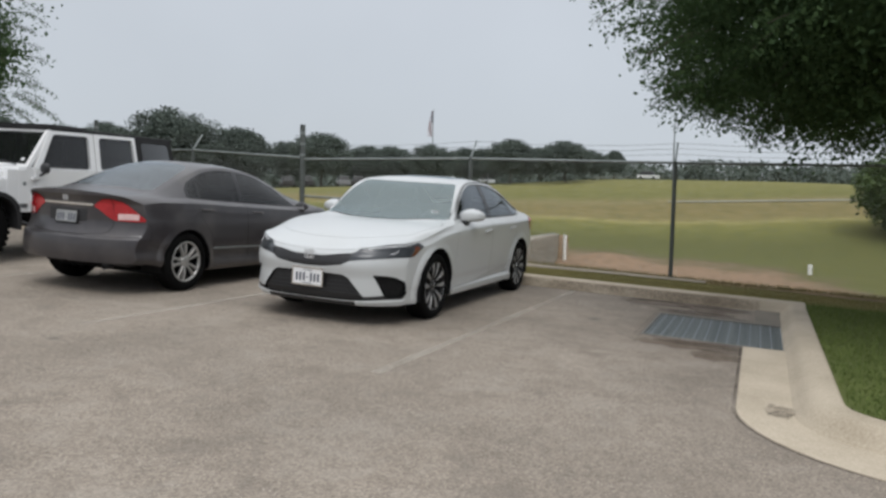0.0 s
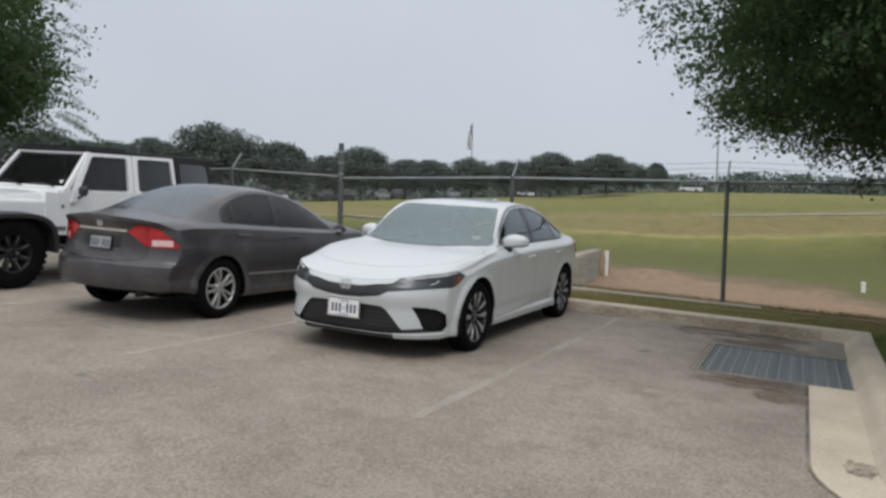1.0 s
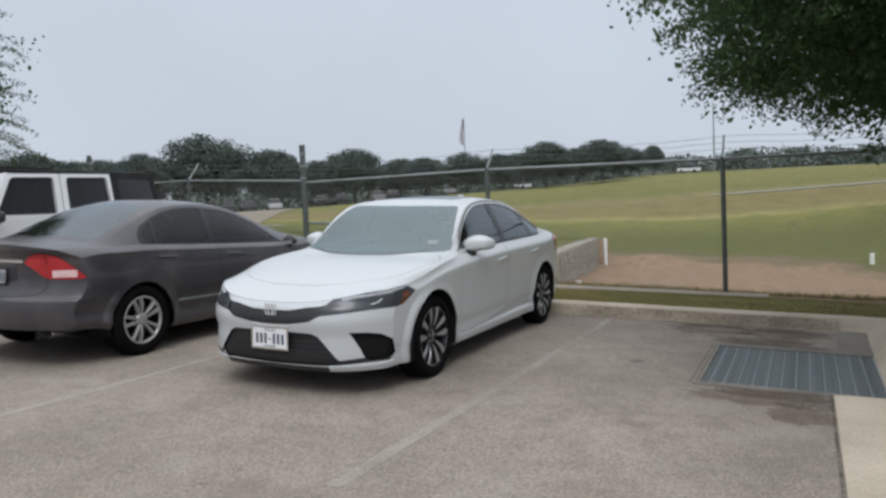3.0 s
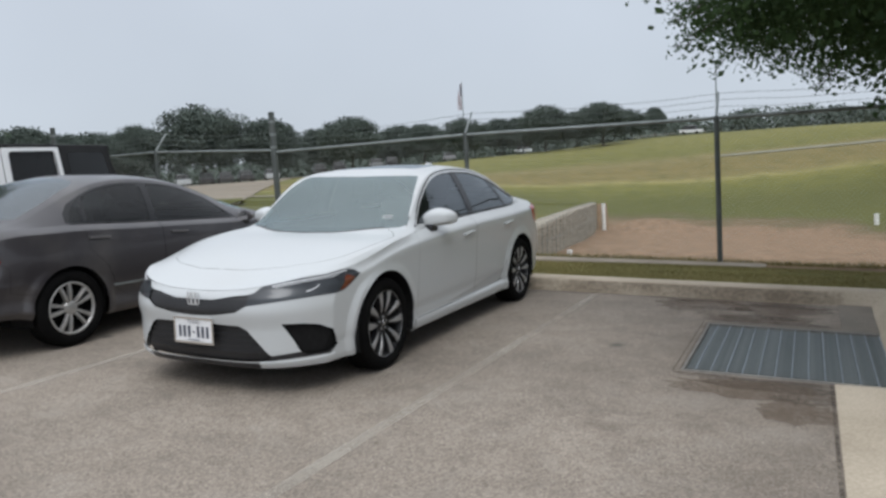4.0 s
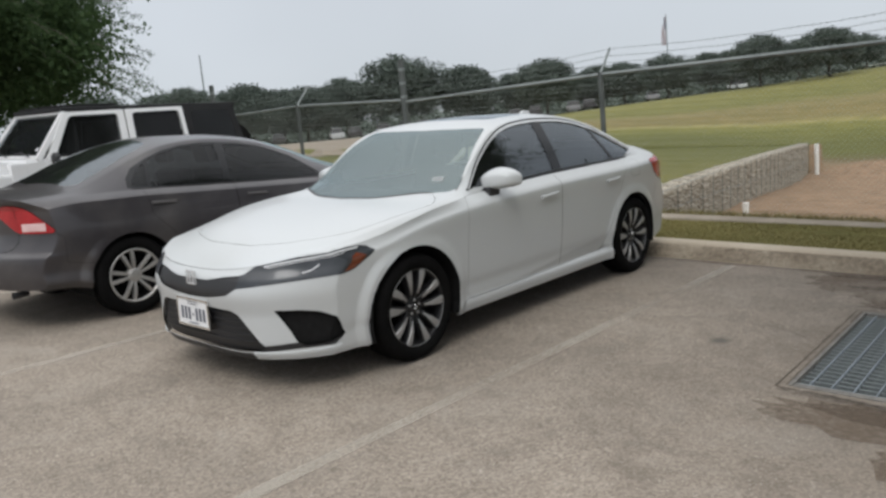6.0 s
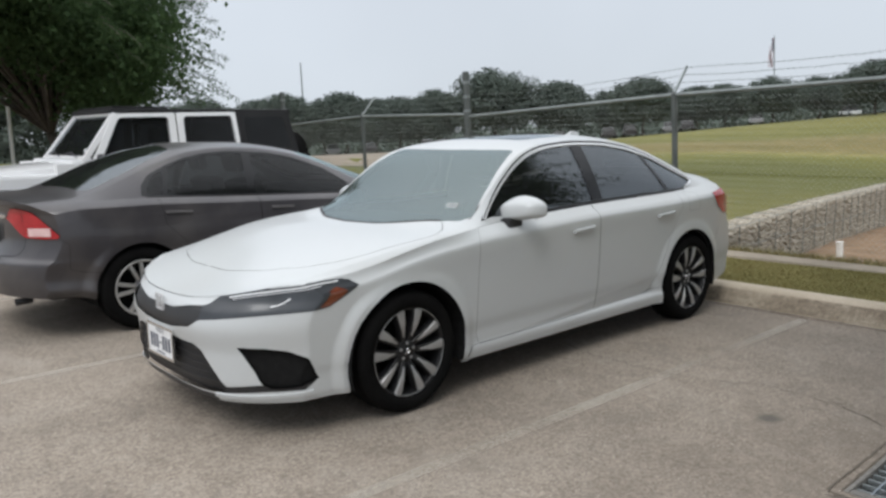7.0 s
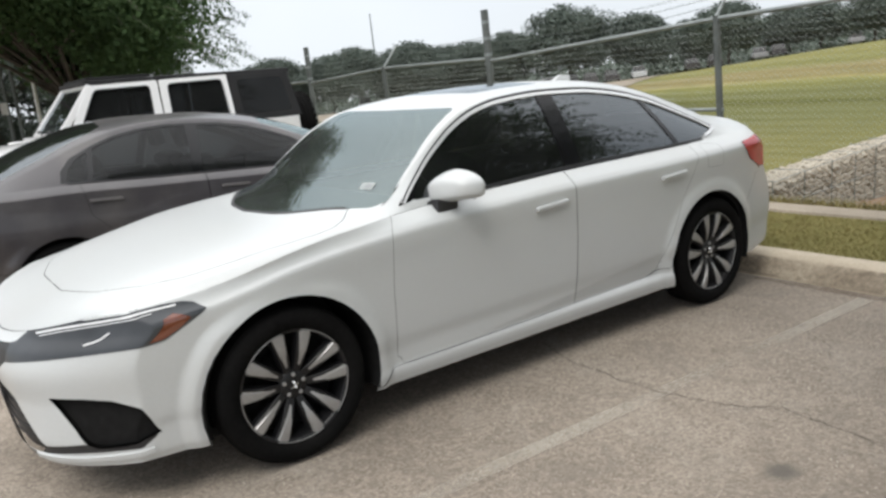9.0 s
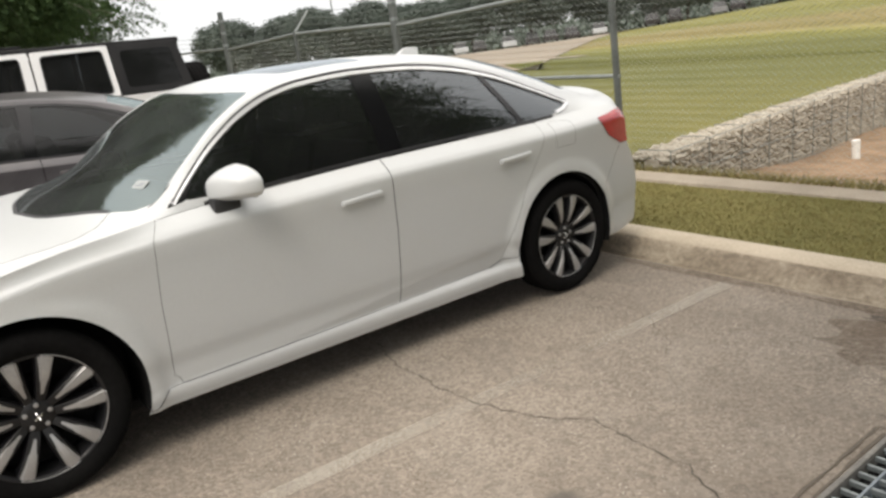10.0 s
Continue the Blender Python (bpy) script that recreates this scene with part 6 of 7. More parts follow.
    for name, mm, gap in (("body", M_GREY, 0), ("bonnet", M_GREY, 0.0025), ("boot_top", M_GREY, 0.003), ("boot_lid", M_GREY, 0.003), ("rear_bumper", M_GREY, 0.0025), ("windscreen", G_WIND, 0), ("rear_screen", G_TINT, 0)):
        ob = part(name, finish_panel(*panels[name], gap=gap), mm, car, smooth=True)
        boot = ob if name == "boot_lid" else boot
    sides = {}
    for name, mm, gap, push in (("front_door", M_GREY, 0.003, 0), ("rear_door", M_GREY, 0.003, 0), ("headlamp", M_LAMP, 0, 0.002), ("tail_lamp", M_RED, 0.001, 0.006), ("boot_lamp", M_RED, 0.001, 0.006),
                                ("front_window", G_SIDE, 0, -0.003), ("rear_window", G_SIDE, 0, -0.003), ("quarter_window", G_SIDE, 0, -0.003), ("pillar_trim", M_PILLAR, 0, 0.001)):
        bm = finish_panel(*panels[name], gap=gap, push=push, both=False)
        b2 = mirrored(bm)
        if name == "pillar_trim":
            for piece in islands(bm) + islands(b2):
                part("pillar_trim", piece, mm, car, smooth=True)
            continue
        sides[name] = (part(name, bm, mm, car, smooth=True), part(name, b2, mm, car, smooth=True))
    keep_v, keep_f = [], []
    for name in ("body", "bonnet", "front_door", "rear_door", "rear_bumper", "boot_lid", "boot_top", "headlamp", "tail_lamp", "boot_lamp"):
        v, f = panels[name]
        o = len(keep_v)
        keep_v += v
        keep_f += [tuple(i + o for i in q) for q in f]
    part("inner_skin", shrunk(finish_panel(keep_v, keep_f)), M_MATTE, car, smooth=True)
    part("floor_pan", box((-0.70, -0.5, 0.18), (0.70, 3.0, 0.22), 0.01), M_MATTE, car)
    part("dashboard", box((-0.66, 0.35, 0.74), (0.66, 0.85, 0.94), 0.06), M_SEAT, car)
    part("rear_shelf", box((-0.58, 2.35, 0.94), (0.58, 2.98, 0.98), 0.02), M_SEAT, car)
    for x in (-0.36, 0.36):
        seat(car, x, 1.18, 0.34)
    seat(car, 0.0, 1.95, 0.30, 1.25, False)
    for x in (-0.36, 0.36):
        part("headrest", box((-0.12, -0.045, 0), (0.12, 0.045, 0.16), 0.05), M_SEAT, car, m=pose(x, 2.34, 0.98, -14, 0, 0))
    wheel_well(car, 0.0, 0.315, 0.352, 0.55, 0.81)
    wheel_well(car, 2.715, 0.315, 0.347, 0.55, 0.815)
    for y in (0.0, 2.718):
        wheel(car, 0.755, y, 0.316, 0.316, 0.212, 0.205, "silver", True, 14)
        wheel(car, -0.755, y, 0.316, 0.316, 0.212, 0.205, "silver", False, 33)
    # clear lower lenses of the tail lamps
    for k in range(2):
        shape = chart_strip(sk.low_point, [(tail(0.575) - 0.0175 * i, 0.781 + 0.0004 * i) for i in range(11)], 0.068, 0.009)
        part("reverse_lens", other_side(shape) if k else shape, M_REDW, sides["tail_lamp"][k], "pinkish clear lens")
    strip = chart_strip(sk.low_point, [(tail(0.335) + 0.0279 * i, 0.886) for i in range(13)], 0.030, 0.012)
    part("boot_strip", both_sides(strip), M_CHROME, boot, "silver strip above the number plate")
    recess = chart_strip(sk.low_point, [(tail(0.25) + 0.0278 * i, 0.765) for i in range(10)], 0.15, 0.003)
    part("plate_recess", both_sides(recess), M_BLACK, boot)
    plate_y = sk.low_point(tail(0.05), 0.75).y + 0.010
    plate_bars(car, pose(0, plate_y, 0.757, -8, 0, 180), 0.29, 0.125, word=False, sheet=M_PLATEG)
    badge = emblem(0.066)
    part("badge", badge, M_BADGE, boot, m=pose(0, sk.low_point(tail(0.0), 0.945).y + 0.010, 0.945, -6, 0, 0))
    fl = lambda s, z: sk.low_point(sa(s), z).x
    handle(sides["front_door"], (fl(1.51, 0.834), 1.51, 0.834), M_HANDLE)
    handle(sides["rear_door"], (fl(2.41, 0.866), 2.41, 0.866), M_HANDLE)
    seal = chart_strip(lambda s, q: sk.side_point(s, q), [(0.70 + 1.92 * k / 40, 0.015) for k in range(41)], 0.010, 0.005)
    for shape in (seal, other_side(seal)):
        part("belt_seal", shape, M_BLACK, car)
    mould = chart_strip(sk.low_point, [(sa(0.50) + 1.80 * k / 30, 0.412 + 0.03 * k / 30) for k in range(31)], 0.020, 0.009)
    for shape in (mould, other_side(mould)):
        part("side_moulding", shape, M_GALV, car)
    for sgn in (1, -1):
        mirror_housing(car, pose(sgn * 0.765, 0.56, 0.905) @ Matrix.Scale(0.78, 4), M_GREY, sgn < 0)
    part("exhaust_pipe", lathe([(0, 0.0), (0.01, 0.022), (0.12, 0.028), (0.12, 0.022)], 16), M_BLACK, car, m=pose(-0.52, 3.40, 0.285, 0, 0, 90))
    part("silencer", box((-0.62, 3.05, 0.27), (-0.25, 3.32, 0.38), 0.05), M_BLACK, car)
    return car


GREY_X, GREY_Y = -2.79, 2.45
grey_car = grey_sedan()


def off_roader():
    """A tall white four-door off-roader with a black hard top; nose towards -y, front axle at its origin."""
    car = thing("off_road_car", LOT @ pose(-5.86, -0.45, 0), "white boxy off-roader with a black hard top", "car")

    def slab(name, pts, x0, x1, material, bevel=0.012, parent=None, both=True, label=""):
        """A panel with an outline in (y, z), from x0 to x1, on either side of the car."""
        obs = []
        for sgn in ((1, -1) if both else (1,)):
            bm = bmesh.new()
            a = [bm.verts.new((sgn * x0, y, z)) for y, z in pts]
            b = [bm.verts.new((sgn * x1, y, z)) for y, z in pts]
            n = len(pts)
            bm.faces.new(a)
            bm.faces.new(b[::-1])
            for i in range(n):
                bm.faces.new((a[i], b[i], b[(i + 1) % n], a[(i + 1) % n]))
            bmesh.ops.recalc_face_normals(bm, faces=bm.faces)
            if bevel:
                bmesh.ops.bevel(bm, geom=bm.edges[:], offset=bevel, segments=2, profile=0.7, affect="EDGES")
            obs.append(part(name, bm, material, parent or car, label))
        return obs

    BELT = 1.175

    def lean(ob):
        """Tips the upper panels inwards towards the roof."""
        for v in ob.data.vertices:
            if v.co.z > BELT:
                v.co.x -= math.copysign((v.co.z - BELT) * 0.17, v.co.x)

    slab("tub_side", [(0.66, 0.62), (0.66, BELT), (3.46, BELT + 0.01), (3.48, 0.66), (3.05, 0.68), (2.92, 0.94), (2.50, 0.94), (2.40, 0.62)], 0.70, 0.775, M_PLAINW)
    part("tub_core", box((-0.70, 0.62, 0.55), (0.70, 3.42, 0.98), 0.02), M_MATTE, car)
    part("tailgate", box((-0.70, 3.42, 0.62), (0.70, 3.50, BELT + 0.01), 0.02), M_PLAINW, car)
    fd = slab("front_door", [(0.90, 0.70), (0.88, BELT), (1.86, BELT + 0.004), (1.87, 0.64), (0.98, 0.64)], 0.76, 0.792, M_PLAINW, 0.010)
    rd = slab("rear_door", [(1.89, 0.64), (1.88, BELT + 0.004), (2.66, BELT + 0.008), (2.64, 1.02), (2.46, 0.80), (2.40, 0.64)], 0.76, 0.792, M_PLAINW, 0.010)
    for obs, y in ((fd, 1.72), (rd, 2.50)):
        for sgn, ob in zip((1, -1), obs):
            part("door_handle", box((-0.005, -0.08, -0.02), (0.025, 0.08, 0.02), 0.008), M_BLACK, ob, m=pose(sgn * 0.792, y, 1.06))
            for z in (0.78, 1.06):
                part("hinge", box((-0.01, -0.05, -0.022), (0.022, 0.05, 0.022), 0.006), M_PLAINW, ob, m=pose(sgn * 0.792, y - 0.84, z))

    def rounded(pts, r=0.035, n=4):
        """The outline with its corners rounded off."""
        out = []
        for k, p in enumerate(pts):
            a, b, p = Vector(pts[k - 1]), Vector(pts[(k + 1) % len(pts)]), Vector(p)
            p0, p1 = p + (a - p).normalized() * r, p + (b - p).normalized() * r
            out += [tuple((1 - t) ** 2 * p0 + 2 * t * (1 - t) * p + t * t * p1) for t in (i / n for i in range(n + 1))]
        return out

    def window_frame(outer, inner, parent):
        """A white door frame round a dark pane with rounded corners."""
        outer, inner = rounded(outer, 0.02), rounded(inner, 0.045)
        n = len(outer)
        for sgn in (1, -1):
            bm = bmesh.new()
            rings = [([bm.verts.new((sgn * x, y, z)) for y, z in outer], [bm.verts.new((sgn * x, y, z)) for y, z in inner]) for x in (0.745, 0.788)]
            (oa, ia), (oc, ic) = rings
            for i in range(n):
                j = (i + 1) % n
                for q in ((oa[i], oa[j], ia[j], ia[i]), (oc[i], ic[i], ic[j], oc[j]), (oa[i], oc[i], oc[j], oa[j]), (ia[i], ia[j], ic[j], ic[i])):
                    bm.faces.new(q)
            bmesh.ops.recalc_face_normals(bm, faces=bm.faces)
            door = parent[0 if sgn > 0 else 1]
            lean(part("window_frame", bm, M_PLAINW, door))
            lean(part("window_seal", ribbon_on([Vector((sgn * 0.7885, y, z)) for y, z in inner + inner[:1]], [Vector((sgn, 0, 0))] * (n + 1), 0.012, 0.004), M_BLACK, door))
            lean(part("window_glass", ([(sgn * 0.768, y, z) for y, z in inner], [tuple(range(n))]), G_DARK, door))

    window_frame([(0.87, BELT + 0.004), (1.165, 1.700), (1.865, 1.712), (1.865, BELT + 0.006)], [(0.985, 1.212), (1.215, 1.650), (1.775, 1.660), (1.765, 1.215)], fd)
    window_frame([(1.885, BELT + 0.006), (1.885, 1.712), (2.645, 1.722), (2.675, BELT + 0.010)], [(1.965, 1.218), (1.972, 1.662), (2.580, 1.672), (2.610, 1.222)], rd)
    # black hard top with its side panes
    roof = bmesh.new()
    add_box(roof, (-0.69, 1.13, 1.712), (0.69, 3.44, 1.765), 0.026)
    for v in roof.verts:
        v.co.z += 0.02 * (1 - (v.co.x / 0.69) ** 2) - 0.012 * ((v.co.y - 2.3) / 1.2) ** 2
    top = part("hard_top", roof, M_TOP, car, "black moulded hard top", smooth=False)
    for k in range(2):
        part("roof_panel", box((-0.62 + 0.63 * k, 1.18, 1.762), (-0.01 + 0.63 * k, 1.84, 1.786), 0.012), M_TOP, top)
    for ob in slab("quarter_panel", [(2.69, BELT + 0.012), (2.665, 1.725), (3.40, 1.725), (3.50, BELT + 0.012)], 0.72, 0.785, M_TOP, 0.018):
        lean(ob)
    for sgn in (1, -1):
        shape = rounded([(2.78, 1.265), (2.76, 1.655), (3.31, 1.655), (3.38, 1.265)], 0.05)
        lean(part("quarter_glass", ([(sgn * 0.790, y, z) for y, z in shape], [tuple(range(len(shape)))]), G_DARK, car))
    part("rear_corner", box((-0.70, 3.36, BELT + 0.012), (0.70, 3.42, 1.72), 0.02), M_TOP, car)
    part("rear_glass", box((-0.56, 3.425, 1.26), (0.56, 3.44, 1.66), 0.006), G_DARK, car)
    # windscreen frame
    ws = new("windscreen_frame")
    ws.parent, ws.matrix_basis = car, pose(0, 0.79, 1.185, -37, 0, 0)
    tagged(ws, "white windscreen frame")
    H = 0.662
    for lo, hi in (((-0.775, -0.03, 0.0), (-0.715, 0.035, H)), ((0.715, -0.03, 0.0), (0.775, 0.035, H)), ((-0.715, -0.03, H - 0.055), (0.715, 0.035, H)), ((-0.715, -0.03, 0.0), (0.715, 0.035, 0.05))):
        bmp = box(lo, hi, 0.014)
        for v in bmp.verts:
            v.co.x *= 1 - 0.115 * v.co.z / H
        part("frame_bar", bmp, M_PLAINW, ws)
    part("windscreen", ([(-0.725, -0.005, 0.04), (0.725, -0.005, 0.04), (0.66, -0.005, H - 0.04), (-0.66, -0.005, H - 0.04)], [(0, 1, 2, 3)]), G_TINT, ws)
    part("sticker", box((0.55, -0.010, 0.12), (0.60, -0.006, 0.16)), M_PLATE, ws)
    for x in (-0.35, 0.30):
        part("wiper", tube([(x + 0.28, -0.045, 0.02), (x, -0.045, 0.075), (x - 0.20, -0.04, 0.06)], 0.008, 6), M_BLACK, ws)
    # bonnet, cowl, front, wings
    bonnet = bmesh.new()
    nb, na = 12, 10
    grid = []
    for i in range(nb + 1):
        t = i / nb
        y, w, zt = -0.42 + 1.12 * t, 0.55 + 0.17 * t, 1.05 + 0.085 * t
        row = []
        for j in range(na + 1):
            u = -1 + 2 * j / na
            row.append(bonnet.verts.new((u * w, y - 0.03 * (1 - u * u) * (1 - t), zt + 0.045 * (1 - abs(u) ** 3) - (0.035 * (1 - t) ** 6))))
        grid.append(row)
    for i in range(nb):
        for j in range(na):
            bonnet.faces.new((grid[i][j], grid[i][j + 1], grid[i + 1][j + 1], grid[i + 1][j]))
    ed = bmesh.ops.extrude_edge_only(bonnet, edges=[e for e in bonnet.edges if e.is_boundary])
    for v in [g for g in ed["geom"] if isinstance(g, bmesh.types.BMVert)]:
        v.co.z -= 0.10
    part("bonnet", bonnet, M_PLAINW, car, smooth=False)
    part("cowl", box((-0.755, 0.66, 1.00), (0.755, 0.92, 1.205), 0.03), M_PLAINW, car)
    part("engine_bay", box((-0.54, -0.40, 0.55), (0.54, 0.62, 1.03), 0.02), M_MATTE, car)
    for sgn in (1, -1):
        wing = bmesh.new()
        add_box(wing, (0.50, -0.40, 0.84), (0.755, 0.70, 1.055), 0.035)
        part("wing", wing if sgn > 0 else mirrored(wing), M_PLAINW, car)
        cowl_side = box((0.66, 0.50, 0.62), (0.770, 0.89, 1.17), 0.02)
        part("cowl_side", cowl_side if sgn > 0 else mirrored(cowl_side), M_PLAINW, car)
        part("round_badge", lathe([(-0.005, 0.028), (0.008, 0.026), (0.010, 0.0)], 20), M_GALV, car, m=pose(sgn * 0.770, 0.74, 0.985, 0, 0, 0 if sgn > 0 else 180))
        for z in (0.690, 0.720):
            part("side_vent", box((-0.005, -0.07, -0.008), (0.012, 0.07, 0.008), 0.003), M_BLACK, car, m=pose(sgn * 0.772, 0.72, z))
        part("bonnet_latch", box((-0.02, -0.03, -0.05), (0.02, 0.03, 0.05), 0.01), M_BLACK, car, m=pose(sgn * 0.59, -0.22, 1.03))
        for y0 in (0.0, 2.946):
            fl = []
            for k in range(21):
                a = math.pi * k / 20
                prof = (0.47, 0.44)
                fl.append((math.cos(a), math.sin(a)))
            v, f = [], []
            for cx, cz in fl:
                hy, hz = math.copysign(abs(cx) ** 0.62, cx), cz ** 0.62
                for x, r in ((0.70, 1.0), (0.955, 1.0), (0.955, 0.90), (0.70, 0.88)):
                    v.append((sgn * x, y0 + 0.57 * hy * r, 0.44 + 0.485 * hz * r - 0.025 * (x > 0.9)))
            for k in range(20):
                for q in range(4):
                    f.append((4 * k + q, 4 * k + (q + 1) % 4, 4 * k + 4 + (q + 1) % 4, 4 * k + 4 + q))
            f += [(0, 1, 2, 3), (80, 81, 82, 83)]
            part("wheel_flare", (v, f), M_BLACK, car)
        wheel(car, sgn * 0.79, 0.0, 0.425, 0.425, 0.235, 0.275, "rugged", sgn > 0, 20)
        wheel(car, sgn * 0.79, 2.946, 0.425, 0.425, 0.235, 0.275, "rugged", sgn > 0, 50)
        mir = bmesh.new()
        bmesh.ops.create_uvsphere(mir, u_segments=20, v_segments=12, radius=1.0)
        for v in mir.verts:
            x, y, z = (math.copysign(abs(q) ** 0.75, q) for q in v.co)
            v.co = (0.075 * x + 0.09, 0.05 * y if y < 0 else 0.02 * y, 0.068 * z)
        part("mirror", mir if sgn > 0 else mirrored(mir), M_BLACK, car, smooth=True, m=pose(sgn * 0.83, 0.93, 1.195))
        part("mirror_arm", tube([(sgn * 0.78, 0.96, 1.10), (sgn * 0.86, 0.945, 1.12), (sgn * 0.90, 0.94, 1.16)], 0.018, 8), M_BLACK, car)
        part("side_step", tube([(sgn * 0.80, 0.62, 0.50), (sgn * 0.86, 0.75, 0.46), (sgn * 0.86, 2.15, 0.46), (sgn * 0.80, 2.28, 0.50)], 0.032, 10), M_BLACK, car)
        part("head_lamp", lathe([(0.0, 0.0), (0.03, 0.06), (0.02, 0.085), (-0.04, 0.09)], 24), M_LAMP, car, m=pose(sgn * 0.40, -0.45, 0.90, 0, 0, -90))
        part("front_strut", tube([(sgn * 0.35, -0.75, 0.55), (sgn * 0.35, -0.40, 0.55)], 0.05, 8), M_BLACK, car)
    grille = part("grille_panel", box((-0.56, -0.46, 0.72), (0.56, -0.40, 1.055), 0.03), M_PLAINW, car)
    for k in range(7):
        part("grille_slot", box((-0.225 + 0.075 * k - 0.02, -0.466, 0.80), (-0.225 + 0.075 * k + 0.02, -0.455, 1.00), 0.005), M_MATTE, grille)
    part("front_bumper", box((-0.78, -0.86, 0.50), (0.78, -0.66, 0.68), 0.04), M_BLACK, car)
    part("rear_bumper", box((-0.76, 3.42, 0.50), (0.76, 3.64, 0.66), 0.04), M_BLACK, car)
    for y0 in (0.0, 2.946):
        part("axle", tube([(-0.68, y0, 0.42), (0.68, y0, 0.42)], 0.06, 10), M_MATTE, car)
    part("chassis", box((-0.45, -0.6, 0.45), (0.45, 3.5, 0.62), 0.02), M_MATTE, car)
    spare = new("spare_wheel")
    spare.parent, spare.matrix_basis = car, pose(0.08, 3.70, 1.04, 0, 0, 90)
    for name, data in STYLE["rugged"]:
        ob = new(name, data)
        ob.parent = spare
    part("spare_bracket", box((-0.06, 3.44, 0.90), (0.22, 3.66, 1.14), 0.02), M_BLACK, car)
    for x in (-0.38, 0.38):
        seat(car, x, 1.50, 0.60)
    seat(car, 0, 2.45, 0.62, 1.1)
    part("roll_bar", tube([(-0.56, 1.85, 1.0), (-0.54, 1.85, 1.62), (0.54, 1.85, 1.62), (0.56, 1.85, 1.0)], 0.04, 10), M_BLACK, car)
    return car


off_road_car = off_roader()

# ---------------------------------------------------------------- trees and the distance
def leaf_cloud(centres, per, spread, size, droop, rng, aspect=0.5):
    """Small pointed leaves (two triangles each) scattered round twig tips."""
    n = len(centres) * per
    c = np.repeat(np.array(centres), per, axis=0)
    off = np.clip(rng.normal(size=(n, 3)), -1.6, 1.6) * spread
    off[:, 2] = off[:, 2] * 0.75 - np.abs(rng.normal(size=n)) * droop
    p = c + off
    a = rng.normal(size=(n, 3))
    a /= np.linalg.norm(a, axis=1)[:, None]
    a[:, 2] -= 0.35
    a /= np.linalg.norm(a, axis=1)[:, None]
    b = np.cross(a, rng.normal(size=(n, 3)))
    b /= np.maximum(np.linalg.norm(b, axis=1), 1e-6)[:, None]
    s = (size * rng.uniform(0.65, 1.3, n))[:, None]
    v = np.empty((n, 4, 3))
    v[:, 0], v[:, 1], v[:, 2], v[:, 3] = p - a * s * 0.5, p + b * s * aspect * 0.5, p + a * s * 0.5, p - b * s * aspect * 0.5
    return v.reshape(-1, 3)


def leaf_mesh(name, clouds, material):
    v = np.concatenate(clouds)
    n = len(v) // 4
    me = bpy.data.meshes.new(name)
    me.vertices.add(len(v))
    me.vertices.foreach_set("co", v.astype(np.float32).ravel())
    me.loops.add(4 * n)
    me.loops.foreach_set("vertex_index", np.arange(4 * n, dtype=np.int32))
    me.polygons.add(n)
    me.polygons.foreach_set("loop_start", np.arange(0, 4 * n, 4, dtype=np.int32))
    me.polygons.foreach_set("loop_total", np.full(n, 4, dtype=np.int32))
    me.update()
    me.validate()
    me.materials.append(material)
    return me


def crown_points(n, centre, radii, rng, shell=0.45, lumps=7, low=-1.0):
    """Twig tips in a lumpy crown: thick near its skin, uneven in outline."""
    lump = rng.normal(size=(lumps, 3))
    lump /= np.linalg.norm(lump, axis=1)[:, None]
    amp = rng.uniform(-0.16, 0.20, lumps)
    out = []
    while len(out) < n:
        d = rng.normal(size=3)
        d /= np.linalg.norm(d)
        if d[2] < low:
            continue
        k = 1 + sum(am * max(float(d @ l), 0) ** 3 for l, am in zip(lump, amp))
        r = k * (1 - shell * rng.random() ** 1.6)
        out.append(np.array(centre) + d * np.array(radii) * r)
    return out


def limbs(base, fork, tips, r0, rng):
    """A trunk that divides into bending limbs towards some of the twig tips."""
    base, fork = Vector(base), Vector(fork)
    mid = base.lerp(fork, 0.5) + Vector((rng.uniform(-0.1, 0.1), rng.uniform(-0.1, 0.1), 0))
    shapes = [tube([base, base.lerp(mid, 0.3), mid, fork], r0 * 1.15, 10, taper=r0 * 0.8)]
    for t in tips:
        t = Vector(t)
        bend = fork.lerp(t, 0.45) + Vector((rng.uniform(-0.3, 0.3), rng.uniform(-0.3, 0.3), 0.12 * (t - fork).length))
        shapes.append(tube([fork, fork.lerp(bend, 0.5) + Vector((0, 0, 0.1)), bend, bend.lerp(t, 0.6), t], r0 * 0.42, 6, taper=r0 * 0.05))
    return join(*shapes)


